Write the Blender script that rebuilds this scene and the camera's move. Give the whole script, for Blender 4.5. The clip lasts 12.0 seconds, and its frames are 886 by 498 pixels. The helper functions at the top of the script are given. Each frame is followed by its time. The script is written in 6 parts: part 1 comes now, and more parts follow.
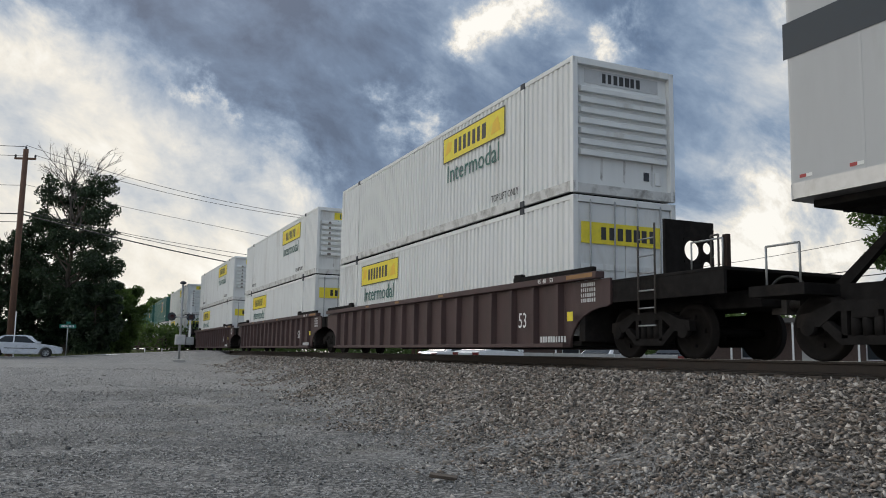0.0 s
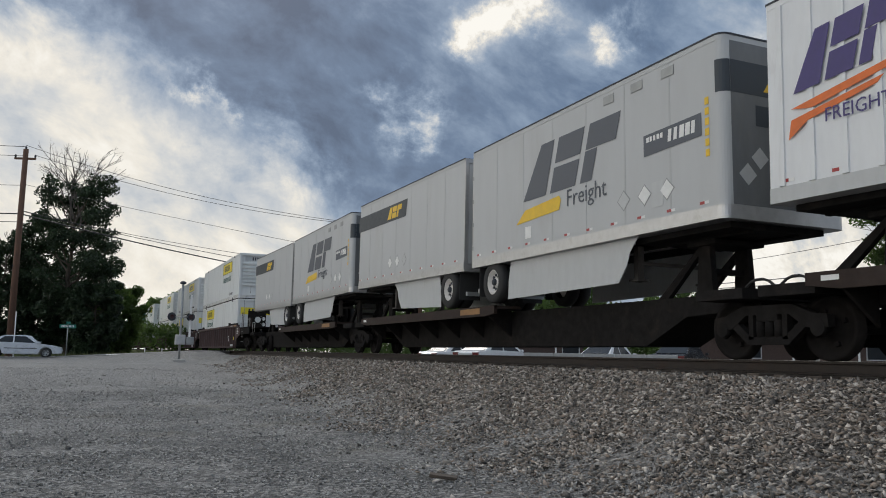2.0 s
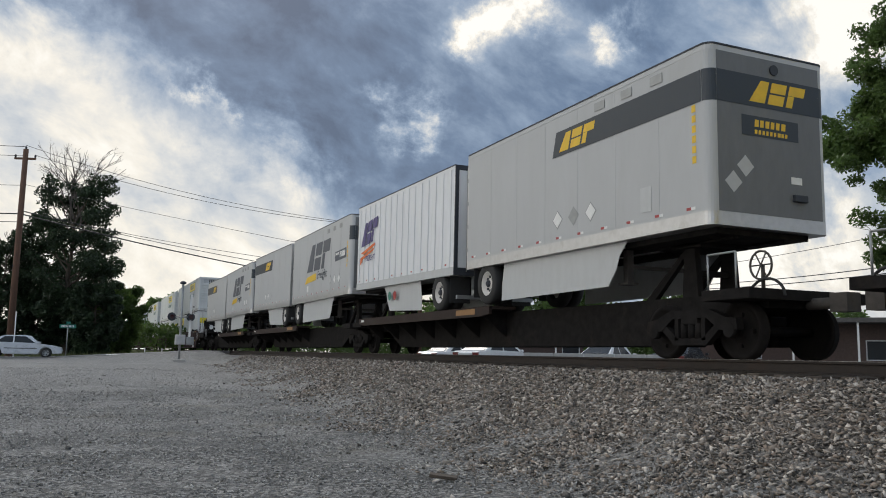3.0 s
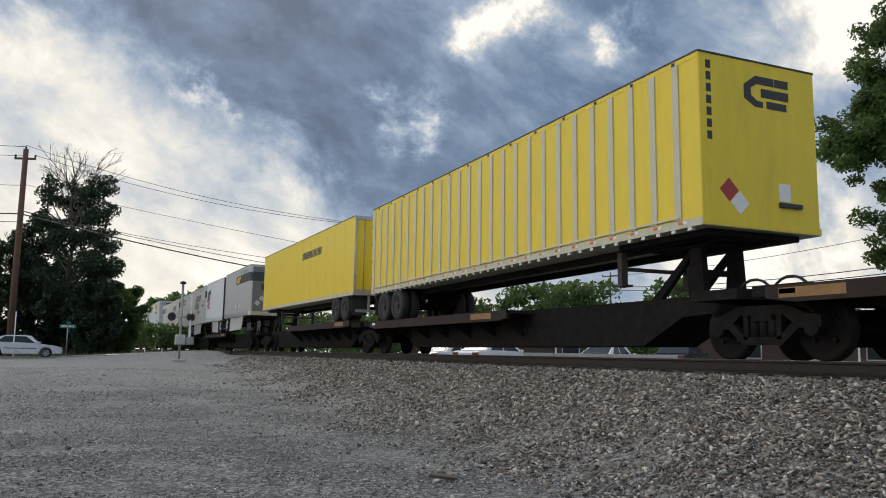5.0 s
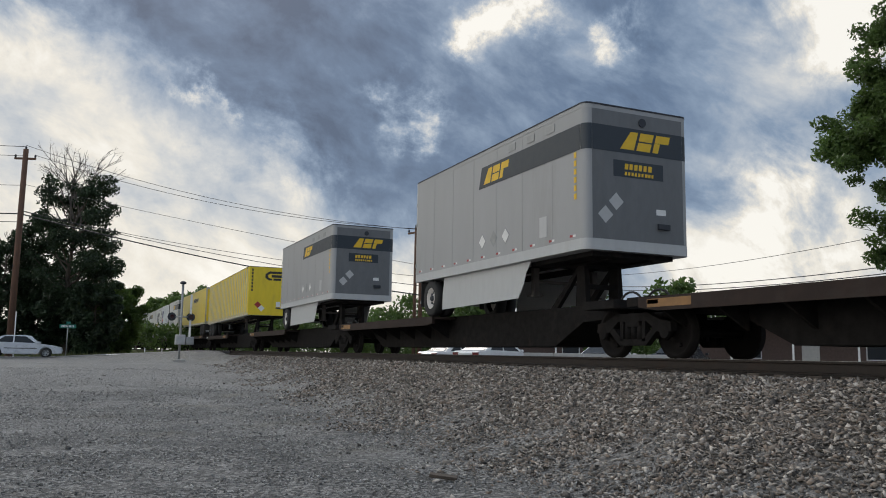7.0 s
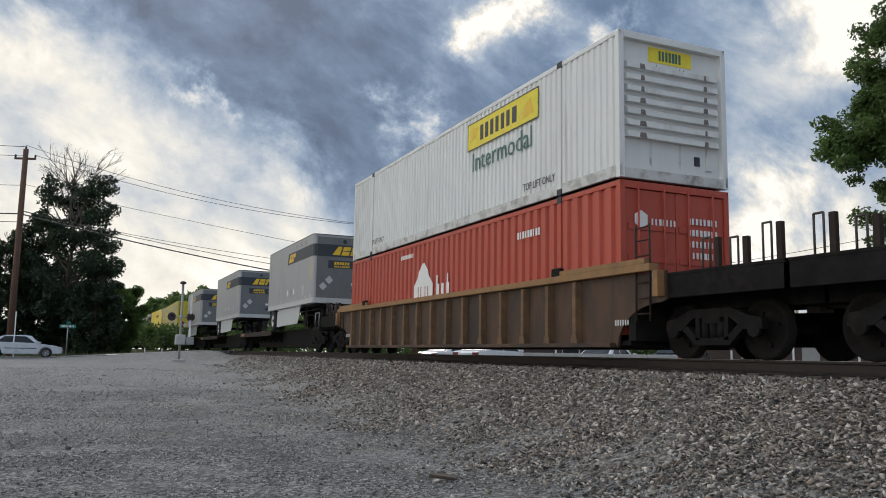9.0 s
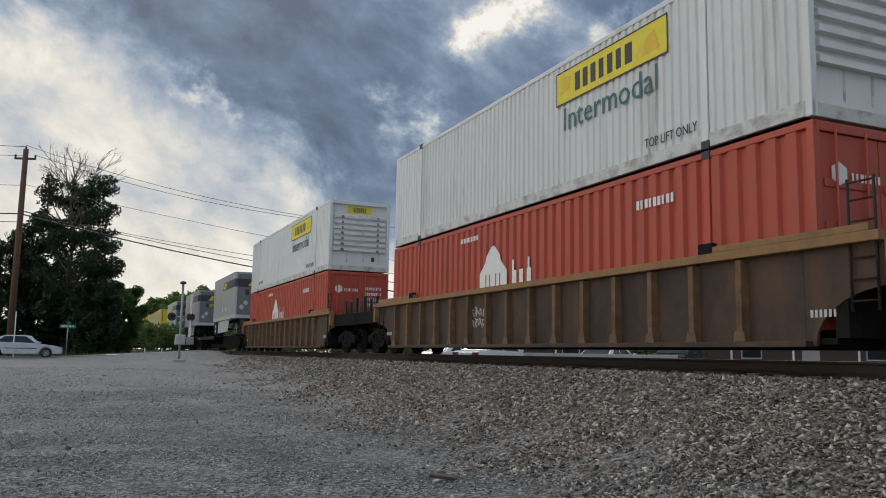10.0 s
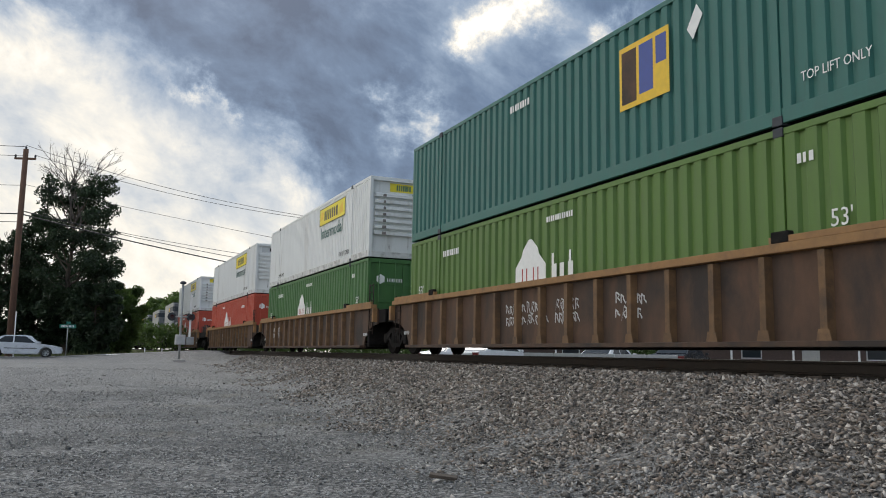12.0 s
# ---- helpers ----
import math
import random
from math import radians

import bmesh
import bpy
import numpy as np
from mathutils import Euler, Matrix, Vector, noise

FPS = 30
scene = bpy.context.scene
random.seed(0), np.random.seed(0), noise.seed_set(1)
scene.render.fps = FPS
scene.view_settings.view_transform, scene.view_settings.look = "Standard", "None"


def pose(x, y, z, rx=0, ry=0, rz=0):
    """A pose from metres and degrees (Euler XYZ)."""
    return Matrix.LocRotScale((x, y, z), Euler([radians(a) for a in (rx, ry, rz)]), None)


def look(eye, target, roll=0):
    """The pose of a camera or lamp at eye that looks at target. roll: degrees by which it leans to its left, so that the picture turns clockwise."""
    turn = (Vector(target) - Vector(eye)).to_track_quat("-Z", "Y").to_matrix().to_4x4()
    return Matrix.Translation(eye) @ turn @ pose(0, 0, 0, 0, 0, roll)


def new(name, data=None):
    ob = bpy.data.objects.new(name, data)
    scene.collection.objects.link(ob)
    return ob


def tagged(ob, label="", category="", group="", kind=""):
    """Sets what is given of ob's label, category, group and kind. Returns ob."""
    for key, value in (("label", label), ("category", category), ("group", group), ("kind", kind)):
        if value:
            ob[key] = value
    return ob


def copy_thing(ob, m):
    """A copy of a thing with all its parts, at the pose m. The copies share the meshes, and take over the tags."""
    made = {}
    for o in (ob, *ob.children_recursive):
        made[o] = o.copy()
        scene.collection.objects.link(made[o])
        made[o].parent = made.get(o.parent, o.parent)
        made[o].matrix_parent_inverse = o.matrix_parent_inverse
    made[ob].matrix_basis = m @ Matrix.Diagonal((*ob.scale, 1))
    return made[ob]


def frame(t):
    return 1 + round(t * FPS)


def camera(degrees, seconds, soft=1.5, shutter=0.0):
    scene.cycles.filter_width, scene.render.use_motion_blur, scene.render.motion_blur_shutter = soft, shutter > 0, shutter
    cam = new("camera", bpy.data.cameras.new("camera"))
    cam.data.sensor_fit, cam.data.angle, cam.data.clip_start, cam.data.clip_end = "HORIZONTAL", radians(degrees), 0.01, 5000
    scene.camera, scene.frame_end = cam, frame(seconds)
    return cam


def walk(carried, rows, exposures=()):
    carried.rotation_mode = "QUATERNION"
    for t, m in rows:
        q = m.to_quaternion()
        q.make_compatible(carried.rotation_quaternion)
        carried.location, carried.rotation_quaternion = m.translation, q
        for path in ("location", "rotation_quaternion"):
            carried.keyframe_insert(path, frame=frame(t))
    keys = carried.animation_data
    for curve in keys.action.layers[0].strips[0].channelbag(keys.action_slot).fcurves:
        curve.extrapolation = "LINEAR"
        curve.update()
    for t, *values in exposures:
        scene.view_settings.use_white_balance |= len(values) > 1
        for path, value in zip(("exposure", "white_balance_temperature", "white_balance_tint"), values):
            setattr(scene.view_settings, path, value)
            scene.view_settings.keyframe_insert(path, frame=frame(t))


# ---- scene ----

# A freight train passes from right to left beyond a gravel lot.
# x runs along the track, y across it, z = 0 is the rail head.
import itertools

EYE = (0.0, 0.0, 0.0)
AIM_TURN, AIM_TILT = radians(66.158), radians(7.415)
TARGET = (-math.sin(AIM_TURN) * math.cos(AIM_TILT), math.cos(AIM_TURN) * math.cos(AIM_TILT), math.sin(AIM_TILT))
cam = camera(57.344, 12.0, soft=1.0, shutter=0.0)
EXPOSURES = [(0.0, 0.05), (0.5, -0.17), (1.0, -0.03), (1.5, -0.06), (2.0, 0.0), (2.5, -0.10), (3.0, 0.13),
             (4.0, 0.0), (5.0, 0.12), (5.5, -0.20), (6.0, 0.0), (6.5, -0.1), (7.0, 0.0), (8.0, 0.0),
             (9.0, 0.14), (9.5, -0.05), (10.0, -0.07), (10.5, 0.04), (11.0, 0.04), (11.5, 0.08), (12.0, 0.22)]
walk(cam, [(0.0, look(EYE, TARGET, 1.019)), (12.0, look(EYE, TARGET, 1.019))], EXPOSURES)

YC = 10.18          # track centre line
GAUGE = 0.757       # half the distance of the rail heads


def gone(t):
    """How far the train has rolled at t seconds."""
    return 19.08 * t + 0.0175 * t * t


# ---------------------------------------------------------------- world and light
def node(nt, kind, **values):
    n = nt.nodes.new(kind)
    for key, value in values.items():
        if key in n.inputs:
            n.inputs[key].default_value = value
    return n


def math_node(nt, op, a, b=None, clamp=False):
    n = nt.nodes.new("ShaderNodeMath")
    n.operation, n.use_clamp = op, clamp
    for i, v in enumerate((a, b)):
        if v is None:
            continue
        if isinstance(v, (int, float)):
            n.inputs[i].default_value = v
        else:
            nt.links.new(v, n.inputs[i])
    return n.outputs[0]


def ramp(nt, fac, stops):
    n = nt.nodes.new("ShaderNodeValToRGB")
    els = n.color_ramp.elements
    while len(els) < len(stops):
        els.new(0.5)
    for e, (p, c) in zip(els, stops):
        e.position, e.color = p, (*c, 1)
    nt.links.new(fac, n.inputs[0])
    return n.outputs[0]


def noise_node(nt, vec, scale, detail=4.0, rough=0.55, distortion=0.0):
    n = nt.nodes.new("ShaderNodeTexNoise")
    n.inputs["Scale"].default_value, n.inputs["Detail"].default_value = scale, detail
    n.inputs["Roughness"].default_value, n.inputs["Distortion"].default_value = rough, distortion
    if vec is not None:
        nt.links.new(vec, n.inputs["Vector"])
    return n.outputs["Fac"]


def build_world():
    world = bpy.data.worlds.new("sky")
    scene.world = world
    world.use_nodes = True
    nt = world.node_tree
    nt.nodes.clear()
    L = nt.links.new
    out = nt.nodes.new("ShaderNodeOutputWorld")
    sky = nt.nodes.new("ShaderNodeTexSky")
    sky.sky_type, sky.sun_disc = "NISHITA", False
    sky.sun_elevation, sky.sun_rotation = radians(38), radians(SUN_TURN)
    sky.air_density, sky.dust_density = 1.2, 2.0
    co = nt.nodes.new("ShaderNodeTexCoord").outputs["Generated"]
    sep = nt.nodes.new("ShaderNodeSeparateXYZ")
    L(co, sep.inputs[0])
    x, y, z = sep.outputs
    # clouds drawn out along the wind: coordinates along, across and into the layer
    def along(d):
        n = nt.nodes.new("ShaderNodeVectorMath")
        n.operation = "DOT_PRODUCT"
        L(co, n.inputs[0])
        n.inputs[1].default_value = d
        return n.outputs["Value"]
    flat = nt.nodes.new("ShaderNodeCombineXYZ")
    for i, d in enumerate(((0.185, 0.523, -0.322), (0.302, 0.413, 0.843), (-0.907, 0.401, 0.129))):
        L(along(d), flat.inputs[i])
    warp = nt.nodes.new("ShaderNodeTexNoise")
    warp.inputs["Scale"].default_value, warp.inputs["Detail"].default_value, warp.inputs["Roughness"].default_value = 8.0, 9.0, 0.66
    L(co, warp.inputs["Vector"])
    shift = nt.nodes.new("ShaderNodeVectorMath")
    shift.operation = "MULTIPLY_ADD"
    L(warp.outputs["Color"], shift.inputs[0])
    shift.inputs[1].default_value, shift.inputs[2].default_value = (0.19, 0.19, 0.19), (-0.095, -0.095, -0.095)
    bent = nt.nodes.new("ShaderNodeVectorMath")
    L(co, bent.inputs[0])
    L(shift.outputs[0], bent.inputs[1])
    big = noise_node(nt, flat.outputs[0], 4.0, 4.0, 0.5, 0.4)
    fine = noise_node(nt, flat.outputs[0], 11.0, 10.0, 0.60, 0.35)
    tiny = noise_node(nt, flat.outputs[0], 30.0, 8.0, 0.62, 0.3)

    # thin places in the cloud: direction, reach, brightness
    total = None
    for d, reach, power in THIN:
        dist = nt.nodes.new("ShaderNodeVectorMath")
        dist.operation = "DISTANCE"
        L(bent.outputs[0], dist.inputs[0])
        dist.inputs[1].default_value = d
        g = math_node(nt, "DIVIDE", dist.outputs["Value"], reach)
        g = math_node(nt, "MULTIPLY", g, g)
        g = math_node(nt, "POWER", 2.718, math_node(nt, "MULTIPLY", g, -1.0))
        g = math_node(nt, "MULTIPLY", g, power)
        total = g if total is None else math_node(nt, "ADD", total, g)
    # the thin places are torn by the finer cloud
    torn = math_node(nt, "ADD", math_node(nt, "MULTIPLY", math_node(nt, "SUBTRACT", fine, 0.36), 3.6), 0.15, True)
    total = math_node(nt, "MULTIPLY", total, torn)
    # the bright cloud bank in the south-west ends along a ragged slanting edge
    edge = nt.nodes.new("ShaderNodeVectorMath")
    edge.operation = "DOT_PRODUCT"
    L(bent.outputs[0], edge.inputs[0])
    edge.inputs[1].default_value = (-0.3058, -0.4277, -0.8506)
    bank = math_node(nt, "ADD", math_node(nt, "MULTIPLY", edge.outputs["Value"], 9.0), 0.35, True)
    # lighter, bluer cloud towards the north
    north = math_node(nt, "MULTIPLY", math_node(nt, "MAXIMUM", math_node(nt, "SUBTRACT", y, 0.38), 0.0), 0.66)
    low = math_node(nt, "MULTIPLY", math_node(nt, "POWER", 2.718, math_node(nt, "MULTIPLY", math_node(nt, "MAXIMUM", z, 0.0), -11.0)), 0.34)
    v = math_node(nt, "ADD", math_node(nt, "MULTIPLY", fine, 1.08), math_node(nt, "MULTIPLY", big, 0.72))
    v = math_node(nt, "ADD", v, math_node(nt, "MULTIPLY", tiny, 0.30))
    v = math_node(nt, "SUBTRACT", v, 0.88)
    v = math_node(nt, "ADD", v, math_node(nt, "ADD", total, low))
    v = math_node(nt, "ADD", v, math_node(nt, "ADD", math_node(nt, "MULTIPLY", bank, 0.56), north))
    # the cloud layer is thinner and brighter away from the shower in the west
    east = math_node(nt, "MAXIMUM", math_node(nt, "ADD", math_node(nt, "MULTIPLY", y, -0.9), math_node(nt, "MULTIPLY", x, 0.35)), 0.0)
    high = math_node(nt, "MAXIMUM", math_node(nt, "SUBTRACT", z, 0.45), 0.0)
    v = math_node(nt, "ADD", v, math_node(nt, "ADD", math_node(nt, "MULTIPLY", east, 0.35), math_node(nt, "MULTIPLY", high, 0.6)))
    cloud = ramp(nt, v, [(0.0, (0.078, 0.118, 0.195)), (0.20, (0.135, 0.200, 0.31)), (0.38, (0.25, 0.33, 0.45)), (0.52, (0.41, 0.47, 0.55)),
                         (0.68, (0.61, 0.63, 0.645)), (0.84, (0.85, 0.81, 0.73)), (1.0, (1.0, 0.97, 0.90))])
    gain = math_node(nt, "ADD", math_node(nt, "ADD", math_node(nt, "MULTIPLY", east, SKY_EAST), math_node(nt, "MULTIPLY", high, SKY_HIGH)), 1.0)
    clouds = nt.nodes.new("ShaderNodeBackground")
    L(cloud, clouds.inputs["Color"])
    L(gain, clouds.inputs["Strength"])
    clear = nt.nodes.new("ShaderNodeBackground")
    L(sky.outputs[0], clear.inputs["Color"])
    clear.inputs["Strength"].default_value = 0.06
    mix = nt.nodes.new("ShaderNodeMixShader")
    mix.inputs[0].default_value = 0.93
    L(clear.outputs[0], mix.inputs[1])
    L(clouds.outputs[0], mix.inputs[2])
    L(mix.outputs[0], out.inputs[0])


SUN_TURN = 275.0
SKY_EAST, SKY_HIGH = 0.75, 0.5
THIN = [((-0.815, 0.433, 0.386), 0.030, 0.85), ((-0.791, 0.453, 0.412), 0.030, 0.75), ((-0.838, 0.400, 0.371), 0.022, 0.70), ((-0.738, 0.555, 0.383), 0.026, 0.75),
        ((-0.591, 0.715, 0.379), 0.055, 0.90), ((-0.545, 0.745, 0.385), 0.055, 0.85), ((-0.891, 0.346, 0.294), 0.030, 0.72), ((-0.893, 0.321, 0.316), 0.022, 0.65),
        ((-0.883, 0.376, 0.282), 0.022, 0.60), ((-0.948, 0.101, 0.302), 0.018, 0.55), ((-0.948, 0.134, 0.290), 0.016, 0.55), ((-0.952, 0.207, 0.224), 0.040, 0.30),
        ((-0.948, 0.249, 0.200), 0.035, 0.30), ((-0.794, 0.585, 0.164), 0.045, 0.60), ((-0.676, 0.710, 0.197), 0.040, 0.55), ((-0.667, 0.725, 0.160), 0.050, 0.50),
        ((-0.739, 0.665, 0.109), 0.055, 0.42), ((-0.665, 0.737, 0.110), 0.055, 0.45), ((-0.934, -0.060, 0.352), 0.040, 0.25), ((-0.804, 0.536, 0.258), 0.028, 0.35)]
build_world()
sun = new("sun", bpy.data.lights.new("sun", "SUN"))
sun.data.energy, sun.data.angle, sun.data.color = 1.5, radians(16), (1.0, 0.95, 0.88)
sun.matrix_world = look((0, 0, 60), (1.25 * 60, -0.10 * 60, 0.0))


# ---------------------------------------------------------------- materials
def material(name, colour, rough=0.6, metal=0.0, spread=0.15, scale=6.0, dirt=None, dirt_amount=0.0, dirt_scale=1.5,
             bump=0.15, bump_scale=60.0, streak=1.0, gloss=0.5, by_object=0.0):
    """A surface with grain and stains at two scales. streak > 1 draws the stains out downwards."""
    m = bpy.data.materials.new(name)
    m.use_nodes = True
    nt = m.node_tree
    L = nt.links.new
    b = nt.nodes["Principled BSDF"]
    b.inputs["Metallic"].default_value = metal
    b.inputs["Specular IOR Level"].default_value = gloss
    co = nt.nodes.new("ShaderNodeTexCoord").outputs["Object"]
    mp = nt.nodes.new("ShaderNodeMapping")
    mp.inputs["Scale"].default_value = (1, 1, 1 / streak)
    L(co, mp.inputs[0])
    if by_object:
        info = nt.nodes.new("ShaderNodeObjectInfo")
        sh = nt.nodes.new("ShaderNodeVectorMath")
        sh.operation = "SCALE"
        sh.inputs[0].default_value = (13.0, 7.0, 5.0)
        L(info.outputs["Random"], sh.inputs["Scale"])
        L(sh.outputs[0], mp.inputs["Location"])
    grain = noise_node(nt, mp.outputs[0], scale, 6.0, 0.6)
    lo = tuple(max(0.0, c * (1 - spread)) for c in colour)
    hi = tuple(min(1.0, c * (1 + spread)) for c in colour)
    col = ramp(nt, grain, [(0.3, lo), (0.7, hi)])
    if dirt is not None:
        spots = noise_node(nt, mp.outputs[0], dirt_scale, 7.0, 0.66, 0.4)
        f = math_node(nt, "MULTIPLY", math_node(nt, "SUBTRACT", spots, 0.62 - dirt_amount * 0.4), 5.0, True)
        mix = nt.nodes.new("ShaderNodeMix")
        mix.data_type = "RGBA"
        L(math_node(nt, "MULTIPLY", f, min(1.0, 0.45 + dirt_amount)), mix.inputs["Factor"])
        L(col, mix.inputs["A"])
        mix.inputs["B"].default_value = (*dirt, 1)
        col = mix.outputs["Result"]
    if by_object:
        br = nt.nodes.new("ShaderNodeHueSaturation")
        L(math_node(nt, "ADD", math_node(nt, "MULTIPLY", info.outputs["Random"], by_object), 1 - by_object / 2), br.inputs["Value"])
        L(col, br.inputs["Color"])
        col = br.outputs[0]
    L(col, b.inputs["Base Color"])
    r = math_node(nt, "ADD", math_node(nt, "MULTIPLY", math_node(nt, "SUBTRACT", grain, 0.5), 0.3), rough, True)
    L(r, b.inputs["Roughness"])
    if bump:
        bp = nt.nodes.new("ShaderNodeBump")
        bp.inputs["Strength"].default_value, bp.inputs["Distance"].default_value = bump, 0.01
        L(noise_node(nt, co, bump_scale, 4.0), bp.inputs["Height"])
        L(bp.outputs[0], b.inputs["Normal"])
    return m


GRIME = (0.10, 0.085, 0.07)
RUST = (0.13, 0.06, 0.03)
M = {}
M["white_box"] = material("white_box", (0.71, 0.72, 0.705), 0.5, spread=0.06, scale=2.0, dirt=(0.33, 0.29, 0.24), dirt_amount=0.16, dirt_scale=1.3, streak=7, bump=0.04, by_object=0.10)
M["grey_white"] = material("grey_white", (0.46, 0.47, 0.475), 0.42, spread=0.05, scale=1.6, dirt=(0.36, 0.35, 0.33), dirt_amount=0.08, dirt_scale=0.7, streak=4, bump=0.05, bump_scale=9, by_object=0.12)
M["ribbed_white"] = material("ribbed_white", (0.74, 0.75, 0.76), 0.42, spread=0.04, dirt=(0.4, 0.38, 0.35), dirt_amount=0.06, streak=4, bump=0.04)
M["dull_white"] = material("dull_white", (0.35, 0.355, 0.36), 0.42, spread=0.06, scale=1.6, dirt=(0.25, 0.24, 0.22), dirt_amount=0.14, dirt_scale=0.8, streak=4, bump=0.05, bump_scale=9, by_object=0.1)
M["soot"] = material("soot", (0.19, 0.17, 0.155), 0.9, spread=0.4, scale=14, bump=0)
M["lime_box"] = material("lime_box", (0.085, 0.165, 0.030), 0.5, spread=0.10, dirt=(0.05, 0.09, 0.03), dirt_amount=0.12, streak=5, bump=0.05)
M["nose_grey"] = material("nose_grey", (0.15, 0.157, 0.163), 0.5, spread=0.10, dirt=(0.2, 0.19, 0.17), dirt_amount=0.15, streak=3, bump=0.05)
M["yellow_box"] = material("yellow_box", (0.80, 0.60, 0.035), 0.45, spread=0.05, dirt=(0.5, 0.36, 0.06), dirt_amount=0.08, streak=4, bump=0.04)
M["red_box"] = material("red_box", (0.43, 0.066, 0.036), 0.5, spread=0.08, dirt=(0.22, 0.05, 0.03), dirt_amount=0.12, streak=5, bump=0.05, by_object=0.1)
M["green_box"] = material("green_box", (0.052, 0.145, 0.040), 0.5, spread=0.10, dirt=(0.04, 0.09, 0.03), dirt_amount=0.12, streak=5, bump=0.05, by_object=0.1)
M["teal_box"] = material("teal_box", (0.030, 0.135, 0.115), 0.5, spread=0.08, dirt=(0.03, 0.07, 0.06), dirt_amount=0.12, streak=5, bump=0.05)
M["maroon_steel"] = material("maroon_steel", (0.070, 0.042, 0.040), 0.7, spread=0.25, scale=3, dirt=(0.12, 0.10, 0.09), dirt_amount=0.10, dirt_scale=1.2, streak=3, bump=0.2, by_object=0.15)
M["brown_steel"] = material("brown_steel", (0.078, 0.042, 0.025), 0.7, spread=0.40, scale=2.2, dirt=(0.022, 0.017, 0.015), dirt_amount=0.46, dirt_scale=0.8, streak=2, bump=0.2, by_object=0.2)
M["ochre_steel"] = material("ochre_steel", (0.27, 0.145, 0.055), 0.65, spread=0.22, scale=4, dirt=(0.10, 0.06, 0.04), dirt_amount=0.2, bump=0.2)
M["black_steel"] = material("black_steel", (0.017, 0.0157, 0.0153), 0.9, gloss=0.08, spread=0.35, scale=5, dirt=(0.045, 0.036, 0.030), dirt_amount=0.16, bump=0.2)
M["deck_steel"] = material("deck_steel", (0.032, 0.021, 0.017), 0.8, gloss=0.3, spread=0.3, scale=4, dirt=(0.05, 0.04, 0.035), dirt_amount=0.2, bump=0.2)
M["post_brown"] = material("post_brown", (0.150, 0.085, 0.040), 0.7, spread=0.3, scale=4, dirt=(0.05, 0.035, 0.028), dirt_amount=0.25, dirt_scale=2.5, bump=0.2, by_object=0.3)
M["white_rail"] = material("white_rail", (0.60, 0.60, 0.58), 0.55, spread=0.08, scale=3, dirt=(0.16, 0.145, 0.125), dirt_amount=0.34, dirt_scale=2.2, bump=0.08)
M["lens_dark"] = material("lens_dark", (0.035, 0.010, 0.010), 0.3, spread=0.1, bump=0)
M["silver_post"] = material("silver_post", (0.56, 0.53, 0.40), 0.45, spread=0.08, dirt=(0.4, 0.35, 0.2), dirt_amount=0.1, streak=4, bump=0)
M["leaf_mid"] = material("leaf_mid", (0.085, 0.140, 0.036), 0.55, spread=0.45, scale=0.8, bump=0)
M["dirty_steel"] = material("dirty_steel", (0.06, 0.052, 0.046), 0.8, spread=0.3, scale=8, bump=0.3)
M["wheel_steel"] = material("wheel_steel", (0.014, 0.0125, 0.012), 0.85, gloss=0.1, spread=0.3, bump=0.1)
M["rail_steel"] = material("rail_steel", (0.034, 0.027, 0.023), 0.75, metal=0.1, gloss=0.3, spread=0.25, scale=8, dirt=(0.05, 0.028, 0.018), dirt_amount=0.2, bump=0.2)
M["rail_shine"] = material("rail_shine", (0.42, 0.41, 0.40), 0.28, metal=1.0, spread=0.1, bump=0.05)
M["tie_wood"] = material("tie_wood", (0.075, 0.060, 0.048), 0.9, spread=0.35, scale=10, bump=0.5, by_object=0.3)
M["rubber"] = material("rubber", (0.025, 0.025, 0.025), 0.8, spread=0.2, bump=0.2)
M["rim"] = material("rim", (0.62, 0.60, 0.57), 0.5, spread=0.12, dirt=(0.2, 0.15, 0.1), dirt_amount=0.2, dirt_scale=6, bump=0.05)
M["skirt"] = material("skirt", (0.50, 0.51, 0.51), 0.5, spread=0.05, dirt=(0.35, 0.33, 0.30), dirt_amount=0.12, streak=3, bump=0.05)
M["aluminium"] = material("aluminium", (0.52, 0.52, 0.52), 0.4, metal=0.7, spread=0.1, dirt=(0.25, 0.23, 0.2), dirt_amount=0.15, bump=0.1)
M["dark_seal"] = material("dark_seal", (0.03, 0.035, 0.045), 0.6, spread=0.2, bump=0.05)
M["logo_dark"] = material("logo_dark", (0.030, 0.040, 0.052), 0.5, spread=0.08, bump=0)
M["logo_grey"] = material("logo_grey", (0.085, 0.095, 0.115), 0.5, spread=0.08, bump=0)
M["logo_yellow"] = material("logo_yellow", (0.78, 0.50, 0.03), 0.5, spread=0.08, bump=0)
M["panel_yellow"] = material("panel_yellow", (0.80, 0.66, 0.04), 0.5, spread=0.08, dirt=(0.5, 0.42, 0.10), dirt_amount=0.12, bump=0)
M["print_green"] = material("print_green", (0.035, 0.13, 0.11), 0.5, spread=0.1, bump=0)
M["print_white"] = material("print_white", (0.78, 0.78, 0.76), 0.5, spread=0.06, bump=0)
M["print_black"] = material("print_black", (0.03, 0.03, 0.03), 0.5, spread=0.1, bump=0)
M["print_purple"] = material("print_purple", (0.060, 0.045, 0.17), 0.5, spread=0.1, bump=0)
M["print_orange"] = material("print_orange", (0.72, 0.16, 0.03), 0.5, spread=0.1, bump=0)
M["print_red"] = material("print_red", (0.36, 0.035, 0.035), 0.4, spread=0.1, bump=0)
